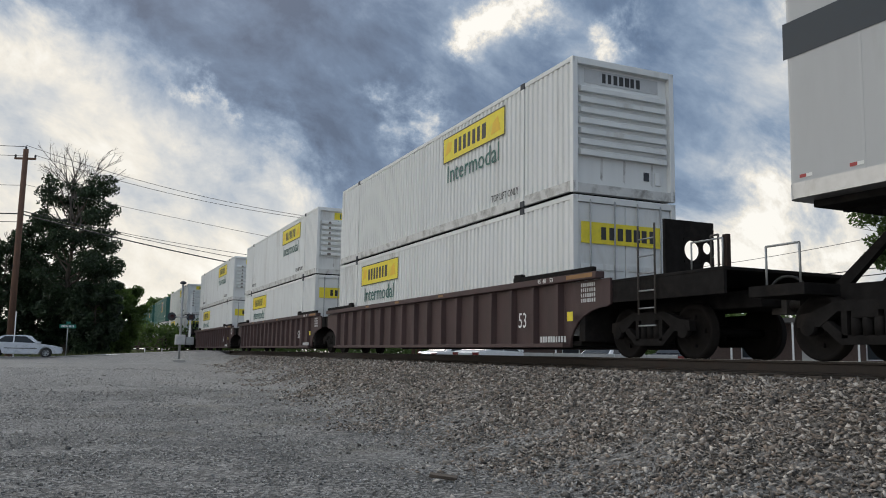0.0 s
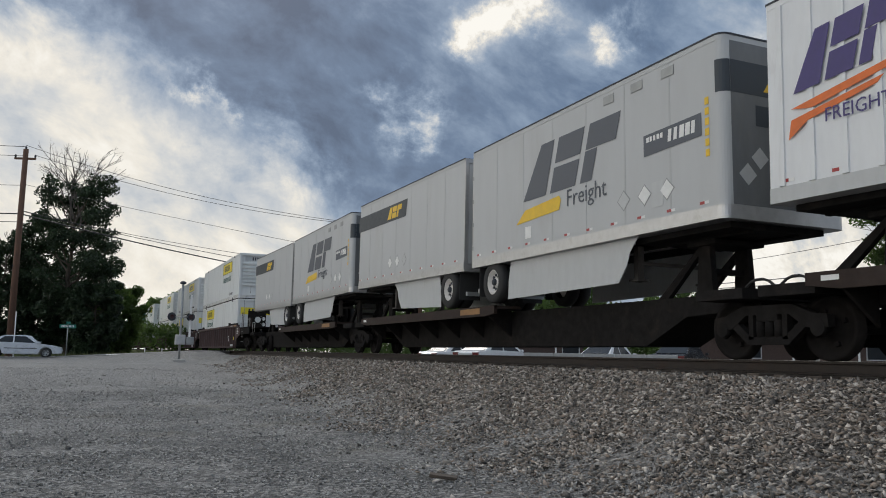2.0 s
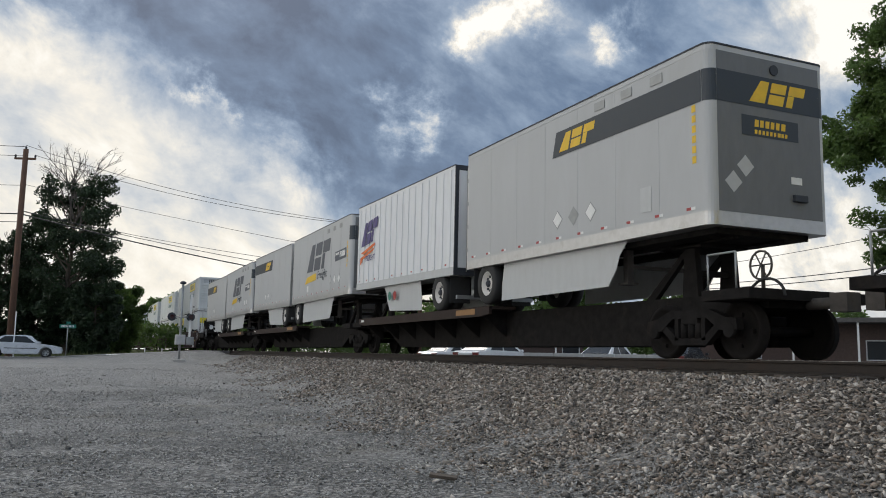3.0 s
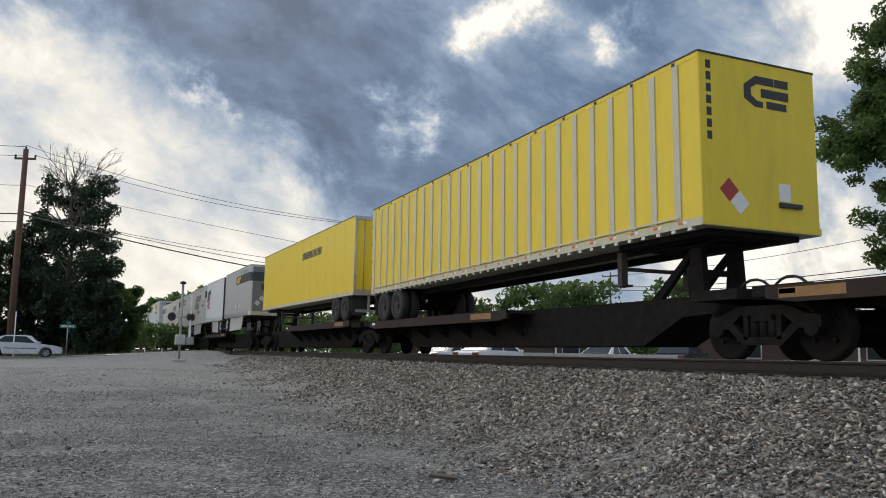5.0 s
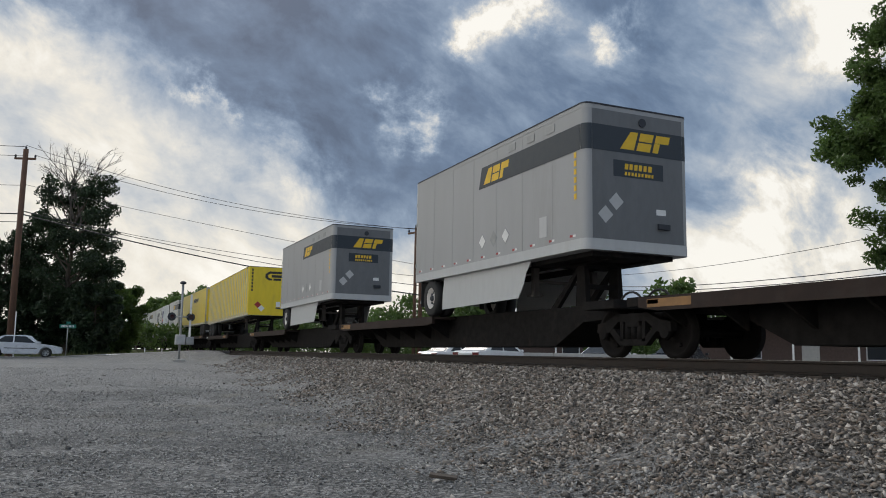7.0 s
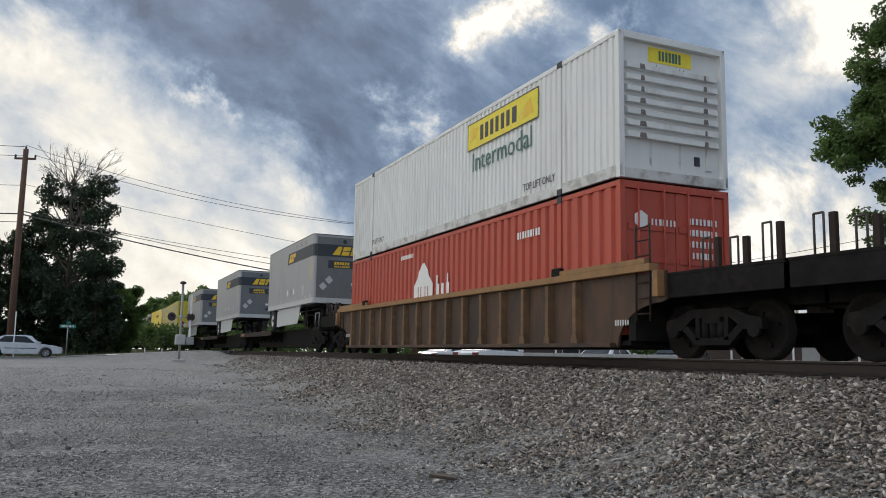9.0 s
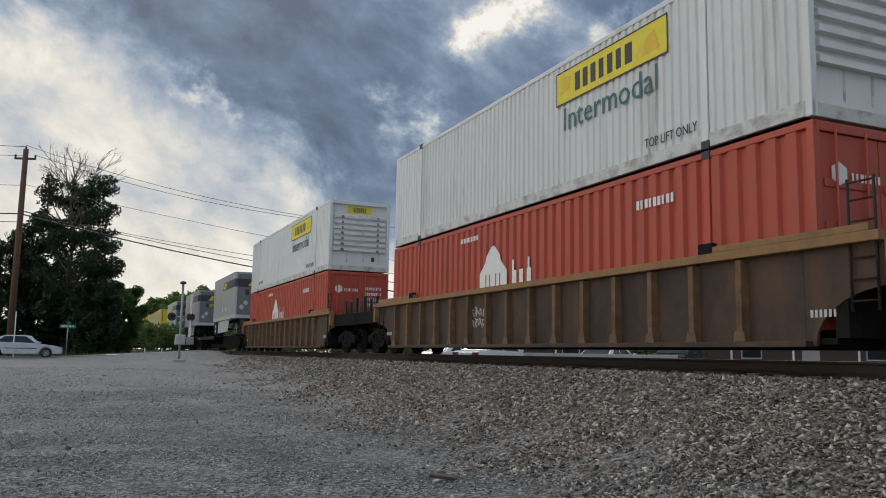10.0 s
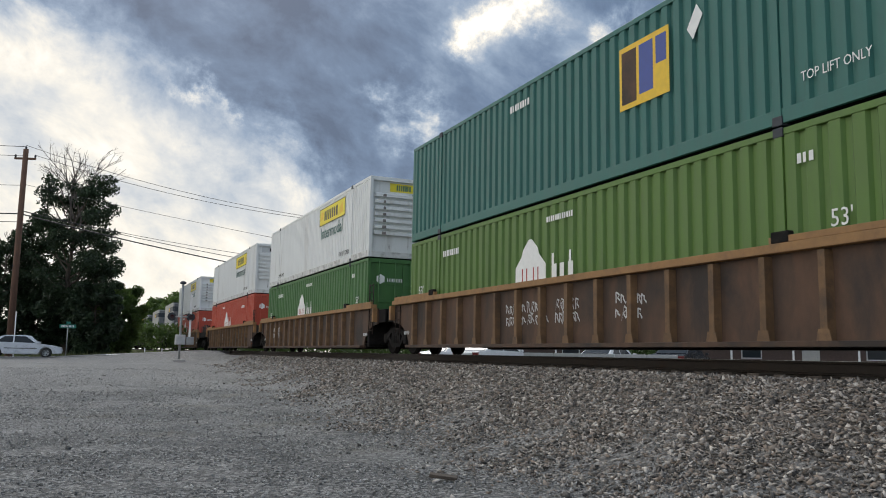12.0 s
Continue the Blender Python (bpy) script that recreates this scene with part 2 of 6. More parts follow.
M["print_blue"] = material("print_blue", (0.05, 0.08, 0.3), 0.5, spread=0.1, bump=0)
M["scrawl"] = material("scrawl", (0.55, 0.56, 0.56), 0.6, spread=0.1, bump=0)
M["pole_wood"] = material("pole_wood", (0.115, 0.062, 0.040), 0.85, spread=0.3, scale=8, streak=8, bump=0.4)
M["bark"] = material("bark", (0.085, 0.068, 0.052), 0.9, spread=0.35, scale=9, streak=4, bump=0.6)
M["dead_wood"] = material("dead_wood", (0.16, 0.14, 0.125), 0.9, spread=0.3, scale=9, bump=0.4)
M["leaf"] = material("leaf", (0.022, 0.042, 0.015), 0.55, spread=0.45, scale=0.8, bump=0)
M["leaf_light"] = material("leaf_light", (0.095, 0.155, 0.036), 0.55, spread=0.4, scale=0.5, bump=0)
M["car_silver"] = material("car_silver", (0.56, 0.59, 0.63), 0.3, metal=0.15, spread=0.03, bump=0)
M["car_white"] = material("car_white", (0.78, 0.78, 0.78), 0.25, spread=0.03, bump=0)
M["car_dark"] = material("car_dark", (0.03, 0.032, 0.036), 0.25, spread=0.05, bump=0)
M["car_glass"] = material("car_glass", (0.025, 0.03, 0.036), 0.2, spread=0.05, bump=0, gloss=0.2)
M["galvanised"] = material("galvanised", (0.33, 0.34, 0.34), 0.5, metal=0.5, spread=0.12, bump=0.1)
M["sign_green"] = material("sign_green", (0.02, 0.18, 0.13), 0.5, spread=0.08, bump=0)
M["brick"] = material("brick", (0.085, 0.058, 0.050), 0.85, spread=0.25, scale=9, bump=0.3)
M["render_wall"] = material("render_wall", (0.45, 0.44, 0.42), 0.8, spread=0.08, bump=0.15)
M["roof_dark"] = material("roof_dark", (0.09, 0.085, 0.08), 0.85, spread=0.2, bump=0.3)
M["cable"] = material("cable", (0.02, 0.02, 0.022), 0.6, spread=0.1, bump=0)
M["lamp_red"] = material("lamp_red", (0.16, 0.02, 0.02), 0.3, spread=0.1, bump=0)
M["asphalt"] = material("asphalt", (0.17, 0.17, 0.17), 0.85, spread=0.2, scale=20, dirt=(0.10, 0.10, 0.10), dirt_amount=0.15, dirt_scale=0.6, bump=0.3, bump_scale=120)
M["road_paint"] = material("road_paint", (0.7, 0.7, 0.67), 0.7, spread=0.1, scale=10, bump=0.1)
M["grass"] = material("grass", (0.10, 0.115, 0.04), 0.8, spread=0.4, scale=3, bump=0)


def let_light_through(m, share):
    """Leaves pass on a share of the light that falls on their far side."""
    nt = m.node_tree
    b, out = nt.nodes["Principled BSDF"], nt.nodes["Material Output"]
    thin = nt.nodes.new("ShaderNodeBsdfTranslucent")
    nt.links.new(b.inputs["Base Color"].links[0].from_socket, thin.inputs["Color"])
    mix = nt.nodes.new("ShaderNodeMixShader")
    mix.inputs[0].default_value = share
    nt.links.new(b.outputs[0], mix.inputs[1])
    nt.links.new(thin.outputs[0], mix.inputs[2])
    nt.links.new(mix.outputs[0], out.inputs["Surface"])


for leaf_name, share in (("leaf_mid", 0.45), ("leaf_light", 0.45), ("leaf", 0.25)):
    let_light_through(M[leaf_name], share)


def stone_material(name, lo, hi, warm):
    m = bpy.data.materials.new(name)
    m.use_nodes = True
    nt = m.node_tree
    L = nt.links.new
    b = nt.nodes["Principled BSDF"]
    b.inputs["Roughness"].default_value = 0.9
    b.inputs["Specular IOR Level"].default_value = 0.25
    geo = nt.nodes.new("ShaderNodeNewGeometry")
    co = nt.nodes.new("ShaderNodeTexCoord").outputs["Object"]
    v = math_node(nt, "ADD", math_node(nt, "MULTIPLY", geo.outputs["Random Per Island"], 0.7), math_node(nt, "MULTIPLY", noise_node(nt, co, 45.0, 4.0), 0.3))
    mid = tuple((a + c) / 2 for a, c in zip(lo, hi))
    L(ramp(nt, v, [(0.14, lo), (0.38, tuple(c * 0.6 for c in mid)), (0.54, warm), (0.68, mid), (0.86, hi)]), b.inputs["Base Color"])
    bp = nt.nodes.new("ShaderNodeBump")
    bp.inputs["Strength"].default_value, bp.inputs["Distance"].default_value = 0.4, 0.01
    L(noise_node(nt, co, 70.0, 4.0), bp.inputs["Height"])
    L(bp.outputs[0], b.inputs["Normal"])
    return m


M["ballast"] = stone_material("ballast", (0.036, 0.034, 0.033), (0.54, 0.495, 0.445), (0.235, 0.185, 0.148))
M["gravel"] = stone_material("gravel", (0.15, 0.15, 0.148), (0.50, 0.495, 0.48), (0.24, 0.23, 0.215))


def ground_material():
    """Crushed stone: grey gravel lot, brown-grey ballast on the bank, earth and weeds beyond."""
    m = bpy.data.materials.new("ground")
    m.use_nodes = True
    nt = m.node_tree
    L = nt.links.new
    b = nt.nodes["Principled BSDF"]
    b.inputs["Roughness"].default_value = 0.95
    b.inputs["Specular IOR Level"].default_value = 0.2
    co = nt.nodes.new("ShaderNodeTexCoord").outputs["Object"]
    sep = nt.nodes.new("ShaderNodeSeparateXYZ")
    L(co, sep.inputs[0])
    vor = nt.nodes.new("ShaderNodeTexVoronoi")
    vor.inputs["Scale"].default_value = 20.0
    L(co, vor.inputs["Vector"])
    sv = nt.nodes.new("ShaderNodeSeparateColor")
    L(vor.outputs["Color"], sv.inputs[0])
    grain = math_node(nt, "ADD", math_node(nt, "MULTIPLY", sv.outputs[0], 0.6), math_node(nt, "MULTIPLY", noise_node(nt, co, 60.0, 5.0), 0.4))
    lot = ramp(nt, grain, [(0.15, (0.066, 0.066, 0.066)), (0.5, (0.155, 0.154, 0.152)), (0.9, (0.42, 0.415, 0.40))])
    bank = ramp(nt, grain, [(0.15, (0.05, 0.045, 0.041)), (0.5, (0.11, 0.098, 0.089)), (0.9, (0.25, 0.225, 0.20))])
    far = math_node(nt, "ABSOLUTE", math_node(nt, "SUBTRACT", sep.outputs[1], YC))
    wob = math_node(nt, "ADD", far, math_node(nt, "MULTIPLY", math_node(nt, "SUBTRACT", noise_node(nt, co, 0.5, 5.0), 0.5), 2.2))
    away = math_node(nt, "MULTIPLY", math_node(nt, "MAXIMUM", math_node(nt, "SUBTRACT", math_node(nt, "MULTIPLY", sep.outputs[0], -1.0), 12.0), 0.0), 0.05)
    on_bank = math_node(nt, "MULTIPLY", math_node(nt, "SUBTRACT", math_node(nt, "SUBTRACT", 4.45, away), wob), 0.6, True)

    def blend(f, a, c):
        mix = nt.nodes.new("ShaderNodeMix")
        mix.data_type = "RGBA"
        L(f, mix.inputs["Factor"])
        L(a, mix.inputs["A"]) if not isinstance(a, tuple) else None
        if isinstance(c, tuple):
            mix.inputs["B"].default_value = (*c, 1)
        else:
            L(c, mix.inputs["B"])
        return mix.outputs["Result"]
    col = blend(on_bank, lot, bank)
    worn = math_node(nt, "MULTIPLY", math_node(nt, "SUBTRACT", noise_node(nt, co, 0.28, 5.0, 0.6, 0.6), 0.5), 4.0, True)
    col = blend(math_node(nt, "MULTIPLY", worn, 0.62), col, (0.33, 0.33, 0.32))
    damp = math_node(nt, "MULTIPLY", math_node(nt, "SUBTRACT", noise_node(nt, co, 0.33, 6.0, 0.62, 0.5), 0.52), 5.0, True)
    col = blend(math_node(nt, "MULTIPLY", damp, 0.72), col, (0.080, 0.085, 0.090))
    tan = math_node(nt, "MULTIPLY", math_node(nt, "SUBTRACT", noise_node(nt, co, 0.42, 6.0, 0.65), 0.60), 6.0, True)
    col = blend(math_node(nt, "MULTIPLY", tan, 0.45), col, (0.17, 0.145, 0.085))
    # off the bank, the lot's colour grows lighter with distance towards -x
    paler = math_node(nt, "MULTIPLY", math_node(nt, "SUBTRACT", math_node(nt, "MULTIPLY", sep.outputs[0], -1.0), 15.0), 0.05, True)
    paler = math_node(nt, "MULTIPLY", paler, math_node(nt, "SUBTRACT", 1.0, on_bank))
    col = blend(math_node(nt, "MULTIPLY", paler, 0.42), col, (0.33, 0.325, 0.315))
    beyond = math_node(nt, "MULTIPLY", math_node(nt, "SUBTRACT", math_node(nt, "MULTIPLY", sep.outputs[0], -1.0), 85.0), 0.2, True)
    col = blend(beyond, col, (0.07, 0.085, 0.03))
    L(col, b.inputs["Base Color"])
    bp = nt.nodes.new("ShaderNodeBump")
    bp.inputs["Strength"].default_value, bp.inputs["Distance"].default_value = 0.9, 0.03
    h = math_node(nt, "ADD", math_node(nt, "MULTIPLY", vor.outputs["Distance"], -1.0), noise_node(nt, co, 90.0, 4.0))
    L(h, bp.inputs["Height"])
    L(bp.outputs[0], b.inputs["Normal"])
    return m


M["ground"] = ground_material()


# ---------------------------------------------------------------- mesh helpers
def box(bm, x0, x1, y0, y1, z0, z1, bevel=0.0):
    vs = [bm.verts.new(p) for p in itertools.product((x0, x1), (y0, y1), (z0, z1))]
    fs = [bm.faces.new([vs[i] for i in q]) for q in ((0, 1, 3, 2), (4, 6, 7, 5), (0, 4, 5, 1), (2, 3, 7, 6), (0, 2, 6, 4), (1, 5, 7, 3))]
    if bevel:
        edges = list({e for f in fs for e in f.edges})
        bmesh.ops.bevel(bm, geom=edges, offset=bevel, segments=2, affect="EDGES", profile=0.6)
    return bm


def boxes(*dims, bevel=0.0):
    bm = bmesh.new()
    for d in dims:
        box(bm, *d, bevel=bevel)
    return bm


def prism(bm, points, a0, a1, axis="y"):
    """A closed outline of (u, v) points drawn out along an axis. y: (x, z), x: (y, z), z: (x, y)."""
    put = {"y": lambda u, v, a: (u, a, v), "x": lambda u, v, a: (a, u, v), "z": lambda u, v, a: (u, v, a)}[axis]
    lo = [bm.verts.new(put(u, v, a0)) for u, v in points]
    hi = [bm.verts.new(put(u, v, a1)) for u, v in points]
    n = len(points)
    bm.faces.new(lo)
    bm.faces.new(hi[::-1])
    for i in range(n):
        bm.faces.new((lo[i], hi[i], hi[(i + 1) % n], lo[(i + 1) % n]))
    bmesh.ops.recalc_face_normals(bm, faces=bm.faces)
    return bm


def tube(bm, a, b, r0, r1=None, sides=10, caps=True):
    a, b = Vector(a), Vector(b)
    r1 = r0 if r1 is None else r1
    q = (b - a).to_track_quat("Z", "Y")
    rings = []
    for p, r in ((a, r0), (b, r1)):
        rings.append([bm.verts.new(p + q @ Vector((r * math.cos(k * 2 * math.pi / sides), r * math.sin(k * 2 * math.pi / sides), 0))) for k in range(sides)])
    for k in range(sides):
        f = bm.faces.new((rings[0][k], rings[0][(k + 1) % sides], rings[1][(k + 1) % sides], rings[1][k]))
        f.smooth = True
    if caps:
        bm.faces.new(rings[0][::-1])
        bm.faces.new(rings[1])
    return bm


def sweep(points, r, sides=6):
    """One unbroken round bar through points."""
    bm = bmesh.new()
    rings = []
    for i, p in enumerate(points):
        d = (Vector(points[min(i + 1, len(points) - 1)]) - Vector(points[max(i - 1, 0)])).normalized()
        q = d.to_track_quat("Z", "Y")
        rings.append([bm.verts.new(Vector(p) + q @ Vector((r * math.cos(k * 2 * math.pi / sides), r * math.sin(k * 2 * math.pi / sides), 0))) for k in range(sides)])
    for a, b in zip(rings, rings[1:]):
        for k in range(sides):
            bm.faces.new((a[k], a[(k + 1) % sides], b[(k + 1) % sides], b[k])).smooth = True
    bm.faces.new(rings[0][::-1])
    bm.faces.new(rings[-1])
    return bm


def lathe(bm, profile, sides=24, centre=(0, 0, 0), capped=True):
    """A ring of (radius, y) outlines turned about the y axis."""
    rows = []
    for r, y in profile:
        rows.append([bm.verts.new((centre[0] + r * math.cos(k * 2 * math.pi / sides), centre[1] + y, centre[2] + r * math.sin(k * 2 * math.pi / sides))) for k in range(sides)])
    for a, b in zip(rows, rows[1:]):
        for k in range(sides):
            f = bm.faces.new((a[k], a[(k + 1) % sides], b[(k + 1) % sides], b[k]))
            f.smooth = True
    if capped:
        bm.faces.new(rows[0])
        bm.faces.new(rows[-1][::-1])
    bmesh.ops.recalc_face_normals(bm, faces=bm.faces)
    return bm


def part(name, bm, mat, parent=None, label=""):
    me = bpy.data.meshes.new(name)
    bm.to_mesh(me)
    bm.free()
    me.materials.append(M[mat])
    ob = new(name, me)
    if parent is not None:
        ob.parent = parent
    if label:
        tagged(ob, label)
    return ob


def thing(name, label, category, group="", kind=""):
    return tagged(new(name), label, category, group, kind)


WORDS = {}


def words(name, text, size, mat, parent, m, label="", squash=1.0):
    """Flat lettering on a surface; m puts its x to the right of the reader and its y upwards."""
    key = (text, size, mat, squash)
    if key not in WORDS:
        cu = bpy.data.curves.new(name, "FONT")
        cu.body, cu.size, cu.extrude, cu.align_x, cu.align_y = text, size, 0.002, "CENTER", "CENTER"
        cu.resolution_u = 2
        tmp = bpy.data.objects.new(name, cu)
        scene.collection.objects.link(tmp)
        me = bpy.data.meshes.new_from_object(tmp.evaluated_get(bpy.context.evaluated_depsgraph_get()))
        bpy.data.objects.remove(tmp)
        me.transform(Matrix.Diagonal((squash, 1, 1, 1)))
        me.materials.clear()
        me.materials.append(M[mat])
        WORDS[key] = me
    ob = new(name, WORDS[key])
    ob.parent = parent
    ob.matrix_basis = m
    if label:
        tagged(ob, label)
    return ob


def near_side(x, z, y):
    """Pose of print on the side that looks towards -y."""
    return pose(x, y, z, 90, 0, 0)


def right_end(x, y, z):
    """Pose of print on an end that looks towards +x."""
    return pose(x, y, z, 90, 0, 90)


def flat_print(name, polys, mat, parent, m, thick=0.004, label=""):
    """Printed or glued-on flat shapes: outlines of (u, v) in the surface's own plane."""
    bm = bmesh.new()
    for pts in polys:
        prism(bm, pts, 0.0, thick, "z")
    ob = part(name, bm, mat, parent, label)
    ob.matrix_basis = m
    return ob


def rect(u0, u1, v0, v1, lean=0.0):
    return [(u0, v0), (u1, v0), (u1 + lean * (v1 - v0), v1), (u0 + lean * (v1 - v0), v1)]


def bars(u0, u1, v0, v1, n, lean=0.0, gap=0.35, seed=1):
    """A row of plain upright bars that stands for a line of print."""
    rnd = random.Random(seed)
    w = (u1 - u0) / n
    out = []
    for i in range(n):
        a = u0 + i * w
        s = w * (1 - gap * rnd.uniform(0.7, 1.5))
        out.append(rect(a, a + s, v0, v1, lean))
    return out


# ---------------------------------------------------------------- ground and track
def bank_height(x, y):
    """Height of the ground: flat lot, ballast bank, level crossing."""
    d = abs(y - YC)
    near = y < YC
    t = min(1.0, max(0.0, (-x - 12.0) / 40.0))
    t = t * t * (3 - 2 * t)
    lot = (-1.42 + 0.71 * t) if near else (-0.82 + 0.05 * t)
    if near:
        lot -= 0.02 * max(0.0, min(3.0, -y)) * (1 - t)
    foot = 1.75 + (-0.26 - lot) * 2.75
    if d < 1.75:
        z = -0.26
    elif d < foot:
        u = (d - 1.75) / (foot - 1.75)
        s = u * u * (3 - 2 * u)
        z = -0.26 + (lot + 0.26) * (0.6 * u + 0.4 * s)
    else:
        z = lot
    # the road climbs to the rails at the crossing
    c = max(0.0, 1.0 - max(0.0, abs(x + 60.3) - 4.2) / 4.0)
    c = c * c * (3 - 2 * c)
    if c > 0 and d < 14:
        road = -0.06 - max(0.0, d - 2.2) * 0.06
        if d > 1.6:
            z = z + (max(road, lot) - z) * c
    return z


def strip(xs, ys, lump=0.0):
    bm = bmesh.new()
    grid = []
    for x in xs:
        row = []
        for y in ys:
            z = bank_height(x, y)
            if lump:
                z += lump * (noise.noise((x * 0.9, y * 0.9, 0.0)) + 0.5 * noise.noise((x * 2.7, y * 2.7, 3.0)))
            row.append(bm.verts.new((x, y, z)))
        grid.append(row)
    for a, b in zip(grid, grid[1:]):
        for k in range(len(ys) - 1):
            f = bm.faces.new((a[k], b[k], b[k + 1], a[k + 1]))
            f.smooth = True
    return bm


def graded(stops):
    """Coordinates from (end, step) stops."""
    out = [stops[0][0]]
    for end, step in stops[1:]:
        n = max(1, round((end - out[-1]) / step))
        a = out[-1]
        out += [a + (end - a) * (i + 1) / n for i in range(n)]
    return out


xs = graded([(-1500, 0), (-300, 200), (-110, 12), (-66, 2), (-26, 0.8), (0, 0.2), (12, 1.0), (60, 8), (700, 160)])
ys = graded([(-900, 0), (-60, 140), (-8, 6), (1.5, 0.6), (9, 0.15), (18, 0.6), (70, 5), (900, 120)])
ground = tagged(part("ground", strip(xs, ys, 0.018), "ground"), "grey crushed-stone lot rising to a ballast bank", "ground", kind="structure")

TIE_STEP = 0.545


def rail_profile(y):
    return [(y - 0.075, -0.185), (y + 0.075, -0.185), (y + 0.075, -0.172), (y + 0.012, -0.155), (y + 0.010, -0.045),
            (y + 0.036, -0.034), (y + 0.036, -0.008), (y + 0.028, 0.0), (y - 0.028, 0.0), (y - 0.036, -0.008), (y - 0.036, -0.034), (y - 0.010, -0.045), (y - 0.012, -0.155), (y - 0.075, -0.172)]


track = thing("railway_track", "rusty steel rails on dark wooden ties in ballast", "track", kind="structure")
for side in (-1, 1):
    bm = bmesh.new()
    prism(bm, rail_profile(YC + side * GAUGE), -700, 160, "x")
    rail = part("rail", bm, "rail_steel", track, "rusty rail with a worn head")
    bm = bmesh.new()
    box(bm, -700, 160, YC + side * GAUGE - 0.024, YC + side * GAUGE + 0.024, 0.0005, 0.003)
    part("running_surface", bm, "rail_shine", rail, "polished rail head")
tie_mesh = None
for i in range(150):
    x = -3.0 - i * TIE_STEP
    if tie_mesh is None:
        o = part("tie", boxes((-0.115, 0.115, -1.3, 1.3, -0.18, 0.0), bevel=0.012), "tie_wood", track)
        tie_mesh = o.data
    else:
        o = new("tie", tie_mesh)
        o.parent = track
    o.matrix_basis = pose(x + random.uniform(-0.02, 0.02), YC + random.uniform(-0.04, 0.04), -0.187 - random.uniform(0, 0.01), 0, 0, random.uniform(-1, 1))


# ---------------------------------------------------------------- railway wagons
TRAIN = []          # (thing, place along the train, lean of its nose)
WHEELSETS = []      # turning axles


def put_on_train(ob, s, ry=0.0, y=0.0, z=0.0):
    TRAIN.append((ob, s, ry, y, z))
    return ob


WHEEL_R = 0.457
SHARED = {}


def shared(name, make, mat, parent, m=None, label=""):
    """A part whose mesh is used again on the next thing of its kind."""
    key = (name, mat, make)
    if key not in SHARED:
        bm = make()
        me = bpy.data.meshes.new(name)
        bm.to_mesh(me)
        bm.free()
        me.materials.append(M[mat])
        SHARED[key] = me
    ob = new(name, SHARED[key])
    ob.parent = parent
    if m is not None:
        ob.matrix_basis = m
    if label:
        tagged(ob, label)
    return ob


def make_wheelset():
    bm = bmesh.new()
    for s in (-1, 1):
        y = s * GAUGE
        prof = [(0.10, -0.07 * s), (0.12, -0.06 * s), (0.13, -0.02 * s), (0.36, 0.02 * s), (0.39, -0.05 * s), (WHEEL_R, -0.055 * s), (WHEEL_R + 0.004, 0.06 * s), (WHEEL_R + 0.026, 0.068 * s), (WHEEL_R + 0.02, 0.09 * s), (0.39, 0.09 * s), (0.37, 0.05 * s), (0.12, 0.06 * s)]
        lathe(bm, [(r, y - q) for r, q in prof], sides=28)
        # cast marks and holes' bosses on the plate, so that the turn shows
        for k in range(4):
            a = k * math.pi / 2
            box(bm, 0.24 * math.cos(a) - 0.03, 0.24 * math.cos(a) + 0.03, y - 0.045, y + 0.035, 0.24 * math.sin(a) - 0.03, 0.24 * math.sin(a) + 0.03)
    tube(bm, (0, -0.98, 0), (0, 0.98, 0), 0.075, sides=12)
    return bm


def make_sideframe():
    """Cast frame between the two axle boxes, with the spring window open."""
    bm = bmesh.new()
    for s in (-1,):
        y0, y1 = s * 0.98 - 0.07, s * 0.98 + 0.07
        prism(bm, [(-1.08, 0.46), (-1.06, 0.63), (-0.82, 0.66), (-0.45, 0.80), (0.45, 0.80), (0.82, 0.66), (1.06, 0.63), (1.08, 0.46), (0.70, 0.46), (0.40, 0.66), (-0.40, 0.66), (-0.70, 0.46)], y0, y1)
        prism(bm, [(-0.72, 0.50), (-0.38, 0.22), (0.38, 0.22), (0.72, 0.50), (0.60, 0.56), (0.32, 0.34), (-0.32, 0.34), (-0.60, 0.56)], y0 + 0.01, y1 - 0.01)
        for x in (-0.36, 0.28):
            box(bm, x, x + 0.09, y0 + 0.01, y1 - 0.01, 0.3, 0.7)
        for x in (-0.17, 0.0, 0.17):
            tube(bm, (x, s * 0.98, 0.33), (x, s * 0.98, 0.58), 0.07, sides=10)
        for x in (-0.9, 0.9):
            tube(bm, (x, y0 - 0.01, 0.457), (x, y1 + 0.05 * s + 0.01, 0.457), 0.12, sides=12)
    return bm


def make_bolster():
    return boxes((-0.2, 0.2, -1.05, 1.05, 0.56, 0.74), (-0.35, 0.35, -0.4, 0.4, 0.6, 0.85), bevel=0.02)


def add_truck(parent, x):
    truck = shared("truck", make_bolster, "black_steel", parent, pose(x, 0, 0), "black cast-steel truck with springs")
    for turn in (0, 180):
        shared("side_frame", make_sideframe, "black_steel", truck, pose(0, 0, 0, 0, 0, turn))
    for dx in (-0.89, 0.89):
        w = shared("wheelset", make_wheelset, "wheel_steel", truck, pose(dx, 0, WHEEL_R))
        WHEELSETS.append((w, dx))
    return truck


def rib_post(h):
    def make():
        bm = bmesh.new()
        prism(bm, [(-0.075, 0.0), (0.075, 0.0), (0.055, -0.13), (-0.055, -0.13)], 0.0, h, "z")
        return bm
    return make


POST_TALL = rib_post(1.18)


def post_foot():
    """Flared gusset at the foot of a side post."""
    bm = bmesh.new()
    prism(bm, [(-0.12, 0.0), (0.12, 0.0), (0.085, 0.15), (-0.085, 0.15)], -0.138, -0.125)
    return bm


